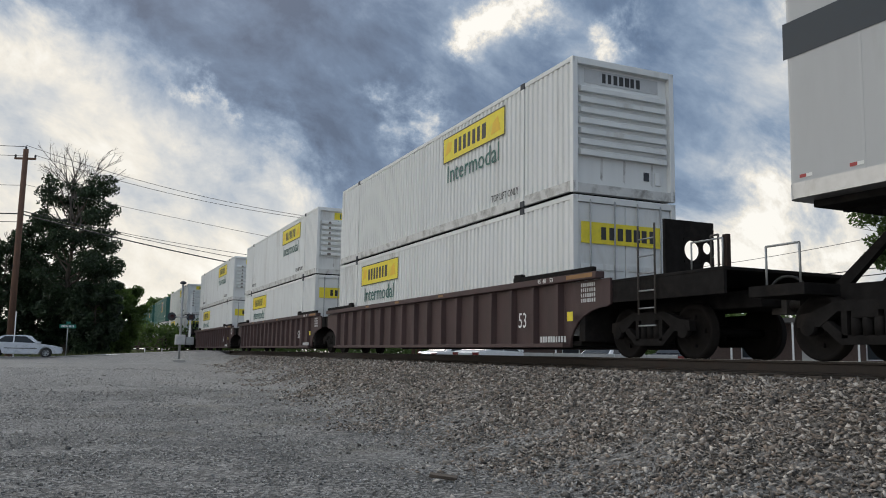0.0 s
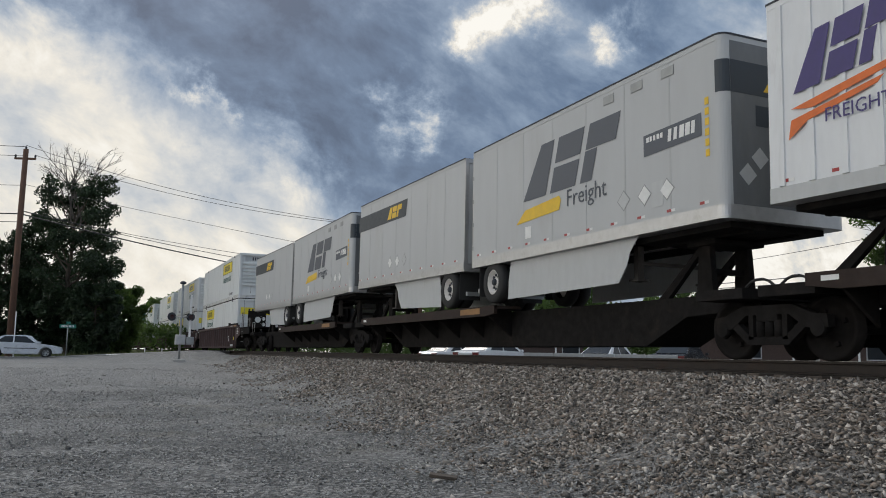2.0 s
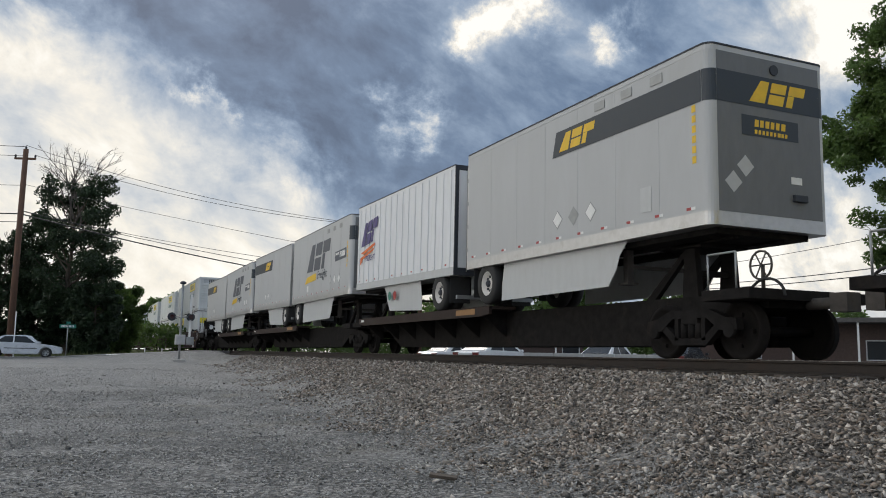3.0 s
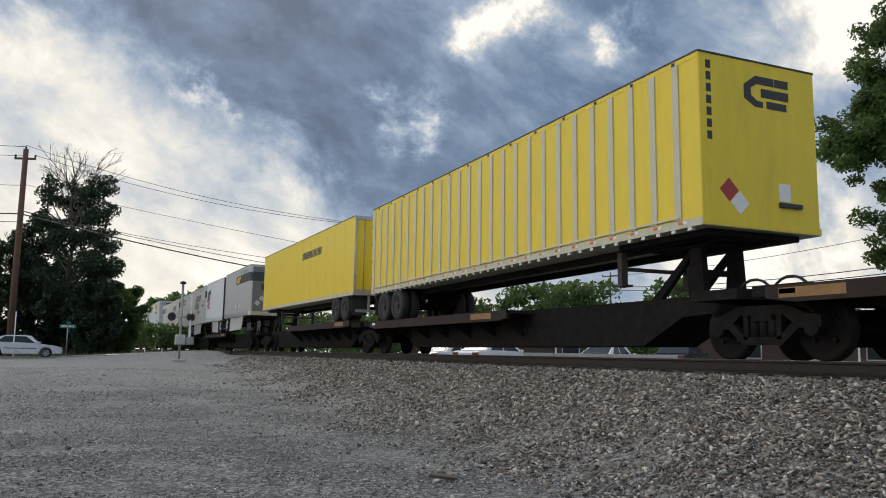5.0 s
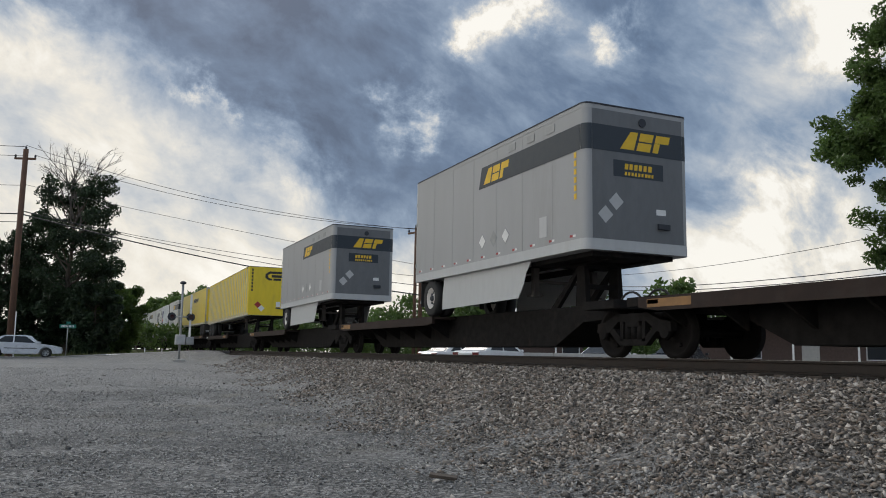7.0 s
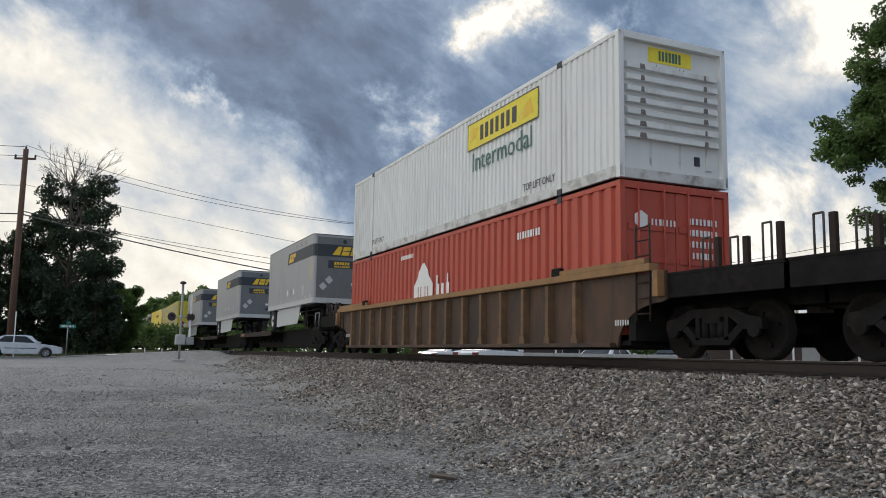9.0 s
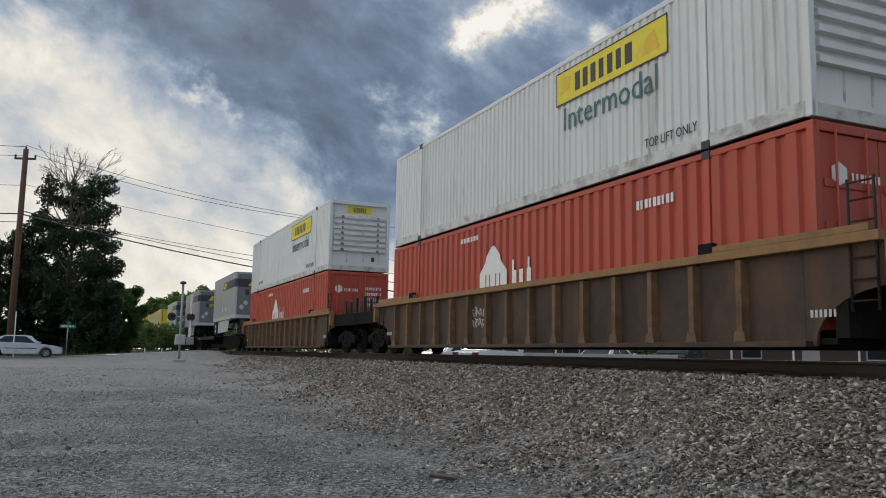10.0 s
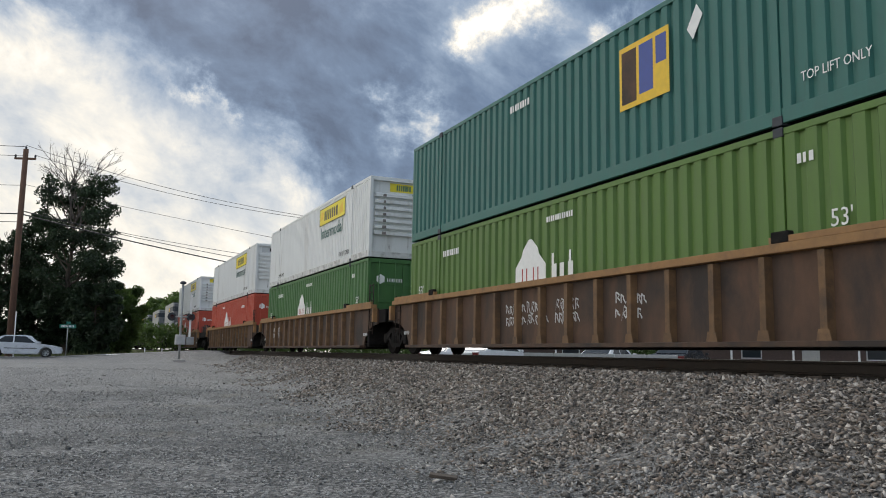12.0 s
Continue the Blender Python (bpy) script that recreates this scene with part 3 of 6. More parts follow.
def holed_plate(x, y0, y1, z0, z1, r, thick=0.03):
    """An upright plate across the track with one round hole of radius r in its middle."""
    bm = bmesh.new()
    if not r:
        return box(bm, x - thick, x + thick, y0, y1, z0, z1)
    cy, cz = (y0 + y1) / 2, (z0 + z1) / 2
    rings = []
    for xx, hole in ((x - thick, True), (x - thick, False), (x + thick, False), (x + thick, True)):
        ring = []
        for k in range(24):
            c, q = math.cos((k + 0.5) * math.pi / 12), math.sin((k + 0.5) * math.pi / 12)
            f = r if hole else min((y1 - y0) / 2 / abs(c), (z1 - z0) / 2 / abs(q))
            ring.append(bm.verts.new((xx, cy + f * c, cz + f * q)))
        rings.append(ring)
    for a, b in zip(rings, rings[1:] + rings[:1]):
        for k in range(24):
            bm.faces.new((a[k], a[(k + 1) % 24], b[(k + 1) % 24], b[k]))
    bmesh.ops.recalc_face_normals(bm, faces=bm.faces)
    return bm


def well_car(s0, s1, style, left_truck, right_truck, platform_left, platform_right, marks=(), group=""):
    """One well unit; s0 to s1 is the well in which the containers sit. Platforms reach past it at both ends."""
    old = style == "maroon"
    body, cap = ("maroon_steel", "maroon_steel") if old else ("brown_steel", "ochre_steel")
    text = "dark maroon steel well car with grimy ribbed sides" if old else "rust-brown steel well car with ochre top chords and ribbed sides"
    car = thing("well_car", text, "railway wagon", group or ("maroon well cars" if old else "brown well cars"))
    mid = (s0 + s1) / 2
    a, b = s0 - mid, s1 - mid
    half = 1.345
    top = 1.60
    for sd in (-1, 1):
        y = sd * half
        lo, hi = sorted((y, y - sd * 0.012))
        side = part("side_sheet", boxes((a + 0.36, b - 0.36, lo, hi, 0.26, top - 0.13)), body, car)
        lo, hi = sorted((y + sd * 0.15, y - sd * 0.05))
        part("top_chord", boxes((a - 0.9, b + 0.9, lo, hi, top - 0.13, top), bevel=0.012), cap, car, "" if old else "ochre painted top chord")
        lo, hi = sorted((y + sd * 0.14, y - sd * 0.10))
        part("bottom_chord", boxes((a + 0.25, b - 0.25, lo, hi, 0.18, 0.26), bevel=0.01), body, car)
        for i in range(17 if old else 15):
            x = a + 0.5 + (b - a - 1.0) * i / 16 if old else a + 0.77 + 1.018 * i
            if not old:
                shared("post_foot", post_foot, "post_brown", car, pose(x, y, 0.262, 0, 0, 0 if sd < 0 else 180))
            o = shared("side_post", POST_TALL, body if old else "post_brown", car, pose(x, y, 0.262, 0, 0, 0 if sd < 0 else 180))
        # raised guides above the chord at the well's ends
        for x in (a + 2.1, b - 2.1):
            lo, hi = sorted((y + sd * 0.14, y + sd * 0.02))
            part("container_guide", boxes((x - 0.16, x + 0.16, lo, hi, top + 0.002, top + 0.17), bevel=0.03), "black_steel", car)
        for e, x in ((-1, a), (1, b)):
            u0, u1 = sorted((x - e * 2.3, x + e * 0.75))
            lo, hi = sorted((y + sd * 0.13, y + sd * 0.02))
            part("end_chord", boxes((u0, u1, lo, hi, top + 0.003, top + 0.10), bevel=0.012), cap if not old else "black_steel", car)
            # side of the end, cut away above the wheels
            p = [(x - e * 0.355, 0.20), (x - e * 0.355, top - 0.14), (x + e * 1.15, top - 0.14), (x + e * 1.15, 0.98)] + [(x - e * 0.20 + e * 1.25 * (1 - math.cos(q)), 0.20 + 0.74 * math.sin(q)) for q in np.linspace(math.pi / 2, 0, 8)]
            bm = bmesh.new()
            prism(bm, p, *sorted((y, y - sd * 0.05)))
            part("end_gusset", bm, body, car)
    part("well_floor", boxes((a - 0.05, b + 0.05, -half + 0.1, half - 0.1, 0.22, 0.30)), "black_steel", car)
    for e, x, reach in ((-1, a, platform_left), (1, b, platform_right)):
        u0, u1 = sorted((x + e * 0.10, x + e * 0.30))
        part("end_wall", boxes((u0, u1, -half + 0.02, half - 0.02, 0.3, top - 0.15)), "black_steel", car)
        u0, u1 = sorted((x + e * 0.31, x + e * reach))
        part("end_platform", boxes((u0, u1, -0.55, 0.55, 0.82, 1.10), (u0, u1, -1.30, 1.30, 1.36, 1.42), bevel=0.015), "black_steel", car)
        for sd in (-1, 1):
            v0, v1 = sorted((x + e * 1.16, x + e * reach))
            part("platform_beam", boxes((v0, v1, *sorted((sd * 1.30, sd * 1.24)), 1.0, 1.359)), "black_steel", car)
    for truck, e, x in ((left_truck, -1, a), (right_truck, 1, b)):
        if truck is not None:
            add_truck(car, truck - mid)
    for e, x, reach in ((-1, a, platform_left), (1, b, platform_right)):
        if reach > 2.4:
            end = x + e * reach
            ex = end - e * 0.12
            for k, (u, hh) in enumerate(((0.5, 0.55), (1.15, 0.42), (1.75, 0.48)) if reach < 3.9 else ((0.3, 0.5),)):
                gx = end - e * u
                bm = bmesh.new()
                tube(bm, (gx, -1.26, 1.42), (gx, -1.26, 1.42 + hh), 0.017, sides=8)
                tube(bm, (gx + 0.16, -1.26, 1.42), (gx + 0.16, -1.26, 1.42 + hh), 0.017, sides=8)
                tube(bm, (gx, -1.26, 1.42 + hh), (gx + 0.16, -1.26, 1.42 + hh), 0.017, sides=8)
                part("grab_rail", bm, "dirty_steel", car)
                part("stanchion", boxes((gx + 0.2, gx + 0.30, -1.22, -1.14, 1.421, 1.42 + hh), bevel=0.01), "deck_steel", car)
            if reach >= 3.9:
                # tall side ladder, bulkhead with round openings and a railed walkway
                for u in (1.55, 2.0):
                    part("ladder_rail", tube(bmesh.new(), (end - e * u, -1.36, 0.75), (end - e * u, -1.36, 2.30), 0.018, sides=8), "dirty_steel", car)
                for z in (0.55, 0.85, 1.15, 1.45, 1.75, 2.05):
                    part("ladder_rung", tube(bmesh.new(), (end - e * 1.55, -1.36, z), (end - e * 2.0, -1.36, z), 0.014, sides=6), "galvanised", car)
                bx = end - e * 1.62
                for y0, y1, z0, z1, r in ((-1.1, -0.70, 1.42, 2.40, 0.0), (-0.698, -0.30, 1.42, 1.66, 0.0), (-0.698, -0.30, 1.662, 2.10, 0.18), (-0.298, -0.02, 1.42, 1.78, 0.11), (-0.298, -0.02, 1.782, 2.10, 0.11), (-0.698, -0.02, 2.102, 2.40, 0.0)):
                    part("bulkhead_plate", holed_plate(bx, y0, y1, z0, z1, r), "black_steel", car)
                bm = bmesh.new()
                for u in (0.05, 0.75):
                    tube(bm, (end - e * u, -1.26, 1.42), (end - e * u, -1.26, 1.86), 0.015, sides=8)
                tube(bm, (end - e * 0.05, -1.26, 1.86), (end - e * 0.75, -1.26, 1.86), 0.015, sides=8)
                part("handrail", bm, "galvanised", car)
            bm = bmesh.new()
            tube(bm, (end, 0, 0.86), (end + e * 0.45, 0, 0.86), 0.09, sides=10)
            box(bm, *sorted((end + e * 0.42, end + e * 0.68)), -0.14, 0.14, 0.72, 1.0)
            part("coupler", bm, "dirty_steel", car)
    if not old:
        for e, x in ((-1, a), (1, b)):
            for u in (0.42, 0.80):
                part("ladder_rail", tube(bmesh.new(), (x + e * u, -1.395, 0.62), (x + e * u, -1.395, 2.30 if e > 0 else 1.75), 0.019, sides=8), "deck_steel", car)
            for z in (0.75, 1.02, 1.29) + ((1.75, 2.02, 2.25) if e > 0 else ()):
                part("ladder_rung", tube(bmesh.new(), (x + e * 0.42, -1.395, z), (x + e * 0.80, -1.395, z), 0.014, sides=6), "deck_steel", car)
            part("end_bracket", boxes((*sorted((x + e * 0.98, x + e * 1.12)), -1.50, -1.346, 1.02, 1.46), bevel=0.012), "ochre_steel", car, "worn ochre bracket")
            flat_print("code_line", bars(-0.22, 0.22, -0.05, 0.05, 6, 0, 0.35, 5), "scrawl", car, near_side(x - e * 0.05, 0.62, -half - 0.003), 0.003)
    for mk in marks:
        mk(car, mid, a, b, half)
    put_on_train(car, mid)
    return car


# ---------------------------------------------------------------- containers
BOX_L, BOX_W, BOX_H = 16.15, 2.59, 2.86


def corrugated(x0, x1, z0, z1, y, step, depth, out):
    """One corrugated side; the outer crests lie at y, the troughs behind it."""
    bm = bmesh.new()
    n = max(1, round((x1 - x0) / step))
    st = (x1 - x0) / n
    pts = []
    for i in range(n):
        u = x0 + i * st
        pts += [(u, 0), (u + st * 0.50, 0), (u + st * 0.60, 1), (u + st * 0.86, 1)]
    pts.append((x1, 0))
    rows = []
    for z in (z0, z1):
        rows.append([bm.verts.new((u, y - out * depth * k, z)) for u, k in pts])
    for i in range(len(pts) - 1):
        bm.faces.new((rows[0][i], rows[0][i + 1], rows[1][i + 1], rows[1][i]))
    back = [bm.verts.new((u, y - out * (depth + 0.02), z)) for z in (z0, z1) for u in (x0, x1)]
    bm.faces.new((back[0], back[1], back[3], back[2]))
    bmesh.ops.recalc_face_normals(bm, faces=bm.faces)
    return bm


def container(name_label, mat, end_kind, prints=(), step=0.21, post_mat=None, group="stacked containers"):
    """A 53-foot box; its middle at x = 0, its floor at z = 0. end_kind is the look of its +x end."""
    c = thing("shipping_container", name_label, "container", group)
    h = BOX_L / 2
    w = BOX_W / 2
    pm = post_mat or mat
    stack = 2.0                         # frames that stand in from the ends
    for sd in (-1, 1):
        for k, (x0, x1) in enumerate(((-h + 0.12, -h + stack - 0.012), (-h + stack + 0.152, h - stack - 0.152), (h - stack + 0.012, h - 0.12))):
            part("side_panel", corrugated(x0, x1, 0.24, BOX_H - 0.10, sd * (w - 0.012), step, 0.036 if mat == "white_box" else 0.058, sd), mat, c)
        for x in (-h + stack + 0.07, h - stack - 0.07):
            lo, hi = sorted((sd * (w - 0.06), sd * (w + 0.018)))
            part("lift_post", boxes((x - 0.07, x + 0.07, lo, hi, 0.0, BOX_H), bevel=0.008), pm, c)
            for z0, z1 in ((-0.012, 0.13), (BOX_H - 0.13, BOX_H + 0.012)):
                lo, hi = sorted((sd * (w - 0.16), sd * (w + 0.022)))
                part("corner_casting", boxes((x - 0.09, x + 0.09, lo, hi, z0, z1), bevel=0.012), "dark_seal", c)
        lo, hi = sorted((sd * (w - 0.07), sd * w))
        part("bottom_rail", boxes((-h, h, lo, hi, 0.02, 0.24), bevel=0.01), "white_rail" if mat == "white_box" else mat, c)
        part("top_rail", boxes((-h, h, lo, hi, BOX_H - 0.10, BOX_H), bevel=0.01), mat, c)
        for x in (-h, h):
            u0, u1 = sorted((x, x - math.copysign(0.12, x)))
            lo, hi = sorted((sd * (w - 0.12), sd * (w + 0.001)))
            part("corner_post", boxes((u0, u1, lo, hi, 0.0, BOX_H), bevel=0.012), pm, c)
    part("roof", boxes((-h + 0.1, h - 0.1, -w + 0.05, w - 0.05, BOX_H - 0.05, BOX_H - 0.01)), mat, c)
    part("floor_frame", boxes((-h + 0.1, h - 0.1, -w + 0.06, w - 0.06, 0.03, 0.16)), "black_steel", c)
    for e in (-1, 1):
        kind = end_kind if e > 0 else "ribs"
        x = e * (h - (0.115 if kind == "ribs" else 0.07))
        u0, u1 = sorted((x, x - e * 0.03))
        part("end_panel", boxes((u0, u1, -w + 0.1, w - 0.1, 0.1, BOX_H - 0.05)), mat, c)
        u0, u1 = sorted((x - e * 0.02, e * h))
        part("end_sill", boxes((u0, u1, -w + 0.12, w - 0.12, 0.0, 0.20), bevel=0.01), "white_rail" if mat == "white_box" else pm, c)
        part("end_header", boxes((u0, u1, -w + 0.12, w - 0.12, BOX_H - 0.14, BOX_H), bevel=0.01), pm, c)
        if kind == "ribs":
            for i in range(8):
                z = 0.80 + i * 0.225
                if z + 0.1 > BOX_H - 0.5:
                    break
                bm = bmesh.new()
                prism(bm, [(x - e * 0.01, z), (x + e * 0.112, z + 0.0), (x + e * 0.112, z + 0.10), (x, z + 0.15)], -w + 0.2, w - 0.2)
                part("end_rib", bm, mat, c)
            part("vent", boxes((*sorted((x, x + e * 0.02)), 0.55, 0.68, 0.42, 0.60)), "dark_seal", c)
            part("document_box", boxes((*sorted((x, x + e * 0.035)), 0.83, 0.98, 0.34, 0.62), bevel=0.008), mat, c)
        else:
            for y0, y1 in ((-w + 0.13, -0.008), (0.008, w - 0.13)):
                u0, u1 = sorted((x + e * 0.002, x + e * 0.035))
                door = part("door", boxes((u0, u1, y0, y1, 0.21, BOX_H - 0.15), bevel=0.008), mat, c)
                for zz in (0.75, 1.35, 1.95):
                    part("door_rib", boxes((*sorted((x + e * 0.035, x + e * 0.055)), y0 + 0.06, y1 - 0.06, zz, zz + 0.12), bevel=0.006), mat, door)
                for y in (y0 + 0.28, y1 - 0.28):
                    part("lock_rod", tube(bmesh.new(), (x + e * 0.075, y, 0.10), (x + e * 0.075, y, BOX_H - 0.08), 0.018, sides=8), "galvanised" if mat == "white_box" else mat, door)
                    part("rod_handle", boxes((*sorted((x + e * 0.07, x + e * 0.10)), y - 0.02, y + 0.30, 1.05, 1.08)), "galvanised" if mat == "white_box" else mat, door)
    for pr in prints:
        pr(c, h, w)
    return c


# prints on containers ------------------------------------------------
def yellow_banner(x, z, wd, ht, word_size):
    def f(c, h, w):
        m = near_side(x, z, -w - 0.0035)
        b = flat_print("logo_panel", [rect(-wd / 2, wd / 2, -ht / 2, ht / 2)], "panel_yellow", c, m, 0.003, "yellow logo panel with dark edging")
        flat_print("logo_edge", [rect(-wd / 2, wd / 2, ht / 2 - 0.03, ht / 2), rect(-wd / 2, wd / 2, -ht / 2, -ht / 2 + 0.03), rect(-wd / 2, -wd / 2 + 0.03, -ht / 2 + 0.031, ht / 2 - 0.031), rect(wd / 2 - 0.03, wd / 2, -ht / 2 + 0.031, ht / 2 - 0.031)], "print_black", b, pose(0, 0, 0.0035), 0.003)
        flat_print("logo_line", bars(-wd * 0.30, wd * 0.24, -ht * 0.27, ht * 0.27, 7, 0.0, 0.3, 5), "print_black", b, pose(0, 0, 0.0035), 0.003)
        for shape in ([(-wd * 0.46, -ht * 0.2), (-wd * 0.36, -ht * 0.1), (-wd * 0.34, ht * 0.25), (-wd * 0.42, ht * 0.3)], [(wd * 0.30, -ht * 0.3), (wd * 0.44, -ht * 0.25), (wd * 0.40, ht * 0.28), (wd * 0.33, ht * 0.1)]):
            flat_print("logo_ornament", [shape], "logo_yellow", b, pose(0, 0, 0.0035), 0.003)
        words("lettering", "Intermodal", word_size, "print_green", c, near_side(x, z - ht / 2 - word_size * 0.52, -w - 0.006), "dark green lettering", 1.0)
    return f


def lift_only(x, z, mat="print_black", size=0.24):
    def f(c, h, w):
        words("lettering", "TOP LIFT ONLY", size, mat, c, near_side(x, z, -w - 0.006), "stencilled lettering", 0.8)
    return f


def end_sign(mat, dark, k=1.0, under=False):
    def f(c, h, w):
        m = right_end(h - 0.107, 0.0, 2.52)
        b = flat_print("end_logo_panel", [rect(-0.95 * k, 0.95 * k, -0.15, 0.15)], mat, c, m, 0.003)
        flat_print("logo_line", bars(-0.50 * k, 0.52 * k, -0.10, 0.10, 7, 0, 0.3, 6), dark, b, pose(0, 0, 0.0035), 0.003)
        if under:
            words("lettering", "Intermodal", 0.16, "print_green", c, right_end(h - 0.103, 0.0, 2.27))
        # rust and soot run down from the header
        rnd = random.Random(int(k * 10))
        for u in (rnd.uniform(-0.9, -0.3), rnd.uniform(-0.2, 0.3), rnd.uniform(0.5, 0.9)):
            flat_print("stain", [[(u, 0.35), (u + 0.05, 0.30), (u + 0.07, 0.75), (u + 0.02, 0.95)]], "white_rail", c, right_end(h - 0.113, 0.0, 0.0), 0.002)
        if under:
            for i in range(7):
                for u, reach_ in ((-0.74, 0.075), (0.78, 0.055)):
                    d = reach_ * rnd.uniform(0.5, 1.2)
                    flat_print("soot_streak", [[(u - d, 0.0), (u + d, 0.0), (u + d * 0.7, 0.10), (u - d * 0.8, 0.10)]], "soot", c, right_end(h - 0.0025, 0.0, 0.80 + i * 0.225), 0.002)
    return f


def door_sign():
    def f(c, h, w):
        m = right_end(h - 0.012, -0.1, 2.1)
        b = flat_print("door_logo_panel", [rect(-1.0, 1.0, -0.22, 0.22)], "panel_yellow", c, m, 0.003)
        flat_print("logo_line", bars(-0.52, 0.9, -0.13, 0.13, 7, 0, 0.3, 6), "print_black", b, pose(0, 0, 0.0035), 0.003)
    return f


def house_logo(x, z, k):
    """White house-front shape beside two short lines of strokes."""
    def f(c, h, w):
        m = near_side(x, z, -w - 0.0035)
        hs = flat_print("logo_house", [[(-0.62 * k, -0.8 * k), (0.62 * k, -0.8 * k), (0.62 * k, 0.26 * k), (0.36 * k, 0.48 * k), (0.30 * k, 0.62 * k), (0.06 * k, 0.82 * k), (-0.06 * k, 0.82 * k), (-0.30 * k, 0.62 * k), (-0.36 * k, 0.48 * k), (-0.62 * k, 0.26 * k)]], "print_white", c, m, 0.003, "white house-shaped logo with red bars")
        for q in (rect(-0.34 * k, -0.30 * k, -0.8 * k, 0.22 * k), rect(-0.16 * k, -0.12 * k, -0.8 * k, 0.22 * k), rect(0.12 * k, 0.16 * k, -0.8 * k, 0.22 * k), rect(0.30 * k, 0.34 * k, -0.8 * k, 0.22 * k),
                  rect(-0.119 * k, 0.119 * k, -0.38 * k, -0.33 * k), rect(-0.119 * k, 0.119 * k, -0.18 * k, -0.13 * k)):
            flat_print("logo_bar", [q], "print_red", hs, pose(0, 0, 0.0035), 0.003)
        for q in bars(0.85 * k, 1.75 * k, -0.08 * k, 0.22 * k, 3, 0, 0.45, 3) + bars(0.85 * k, 2.3 * k, -0.62 * k, -0.30 * k, 5, 0, 0.45, 4) + [rect(0.85 * k, 0.93 * k, 0.221 * k, 0.44 * k), rect(1.48 * k, 1.55 * k, 0.221 * k, 0.44 * k)]:
            flat_print("logo_stroke", [q], "print_white", c, m, 0.003)
    return f


def code_bars(x, z, n=9, mat="print_white", size=0.16):
    def f(c, h, w):
        flat_print("code_line", bars(-n * size * 0.36, n * size * 0.36, -size / 2, size / 2, n, 0, 0.35, 8), mat, c, near_side(x, z, -w - 0.0035), 0.003)
    return f


def foot_mark(x, z, size=0.34):
    def f(c, h, w):
        words("lettering", "53'", size, "print_white", c, near_side(x, z, -w - 0.006), "white length marking", 0.9)
    return f


def door_marks():
    def f(c, h, w):
        x = h - 0.012
        words("lettering", "53'", 0.30, "print_white", c, right_end(x + 0.012, -0.85, 0.75), "white length marking", 0.9)
        flat_print("logo_disc", [[(0.17 * math.cos(k * math.pi / 3 + 0.52), 0.17 * math.sin(k * math.pi / 3 + 0.52)) for k in range(6)]], "print_white", c, right_end(x, -0.82, 2.15), 0.003)
        flat_print("code_line", bars(-0.3, 0.3, -0.06, 0.06, 7, 0, 0.4, 2), "print_white", c, right_end(x, -0.28, 2.12), 0.003)
        for i in range(4):
            flat_print("code_line", bars(-0.38, 0.38, -0.06, 0.06, 8, 0, 0.4, 3 + i), "print_white", c, right_end(x, 0.66, 2.2 - i * 0.22), 0.003)
    return f


def square_logo(x, z):
    def f(c, h, w):
        m = near_side(x, z, -w - 0.0035)
        b = flat_print("logo_panel", [rect(-0.55, 0.85, -0.6, 0.6)], "logo_yellow", c, m, 0.003, "ochre and blue logo panel")
        flat_print("logo_block", [rect(-0.48, -0.05, -0.50, 0.50)], "brown_steel", b, pose(0, 0, 0.0035), 0.003)
        flat_print("logo_block", [rect(0.03, 0.42, -0.42, 0.50)], "print_blue", b, pose(0, 0, 0.0035), 0.003)
        flat_print("logo_block", [rect(0.50, 0.78, 0.0, 0.50)], "print_blue", b, pose(0, 0, 0.0035), 0.003)
        flat_print("sticker", [[(0, -0.28), (0.24, 0.08), (0.1, 0.3), (-0.14, -0.06)]], "print_white", c, near_side(x + 1.45, z + 0.38, -w - 0.0035), 0.003)
    return f


WHITE_TOP = "white corrugated container with a yellow logo panel"
white_top = container(WHITE_TOP + " in the upper tier", "white_box", "ribs",
                      (yellow_banner(3.35, 2.26, 3.6, 0.72, 0.70), lift_only(5.15, 0.42), lift_only(-5.45, 0.42), end_sign("panel_yellow", "print_green", 0.55, True)))
white_top_plain = container("white corrugated container, yellow logo panel, pale end sign", "white_box", "ribs",
                            (yellow_banner(3.35, 2.26, 3.6, 0.72, 0.70), lift_only(5.15, 0.42), end_sign("skirt", "print_black")))
white_low = container("white corrugated container with a yellow logo panel in the well", "white_box", "doors",
                      (yellow_banner(-3.6, 2.25, 3.6, 0.70, 0.66), door_sign()))
red_low = container("orange-red corrugated container with a white house logo in the well", "red_box", "doors",
                    (house_logo(-1.3, 1.27, 1.12), code_bars(4.74, 2.27), code_bars(-2.6, 2.5, 12, size=0.12), door_marks()), step=0.34)
green_low = container("green corrugated container with a white house logo in the well", "green_box", "doors",
                      (house_logo(-1.0, 1.27, 1.05), code_bars(-5.2, 2.3), code_bars(0.2, 2.47, 12, size=0.12), code_bars(6.47, 2.36, 3, size=0.14), foot_mark(7.0, 1.44), foot_mark(-7.25, 1.40), door_marks()), step=0.34)
lime_low = container("yellowish-green corrugated container with a white house logo in the well", "lime_box", "doors",
                     (house_logo(-1.0, 1.27, 1.05), code_bars(-5.2, 2.3), code_bars(0.2, 2.47, 12, size=0.12), code_bars(6.47, 2.36, 3, size=0.14), foot_mark(7.0, 1.44), foot_mark(-7.25, 1.40), door_marks()), step=0.34)
teal_top = container("dark teal corrugated container with an ochre logo in the upper tier", "teal_box", "doors",
                     (square_logo(2.85, 1.80), lift_only(7.0, 0.58, "print_white", 0.2), code_bars(-1.5, 2.4, 8)), step=0.30)
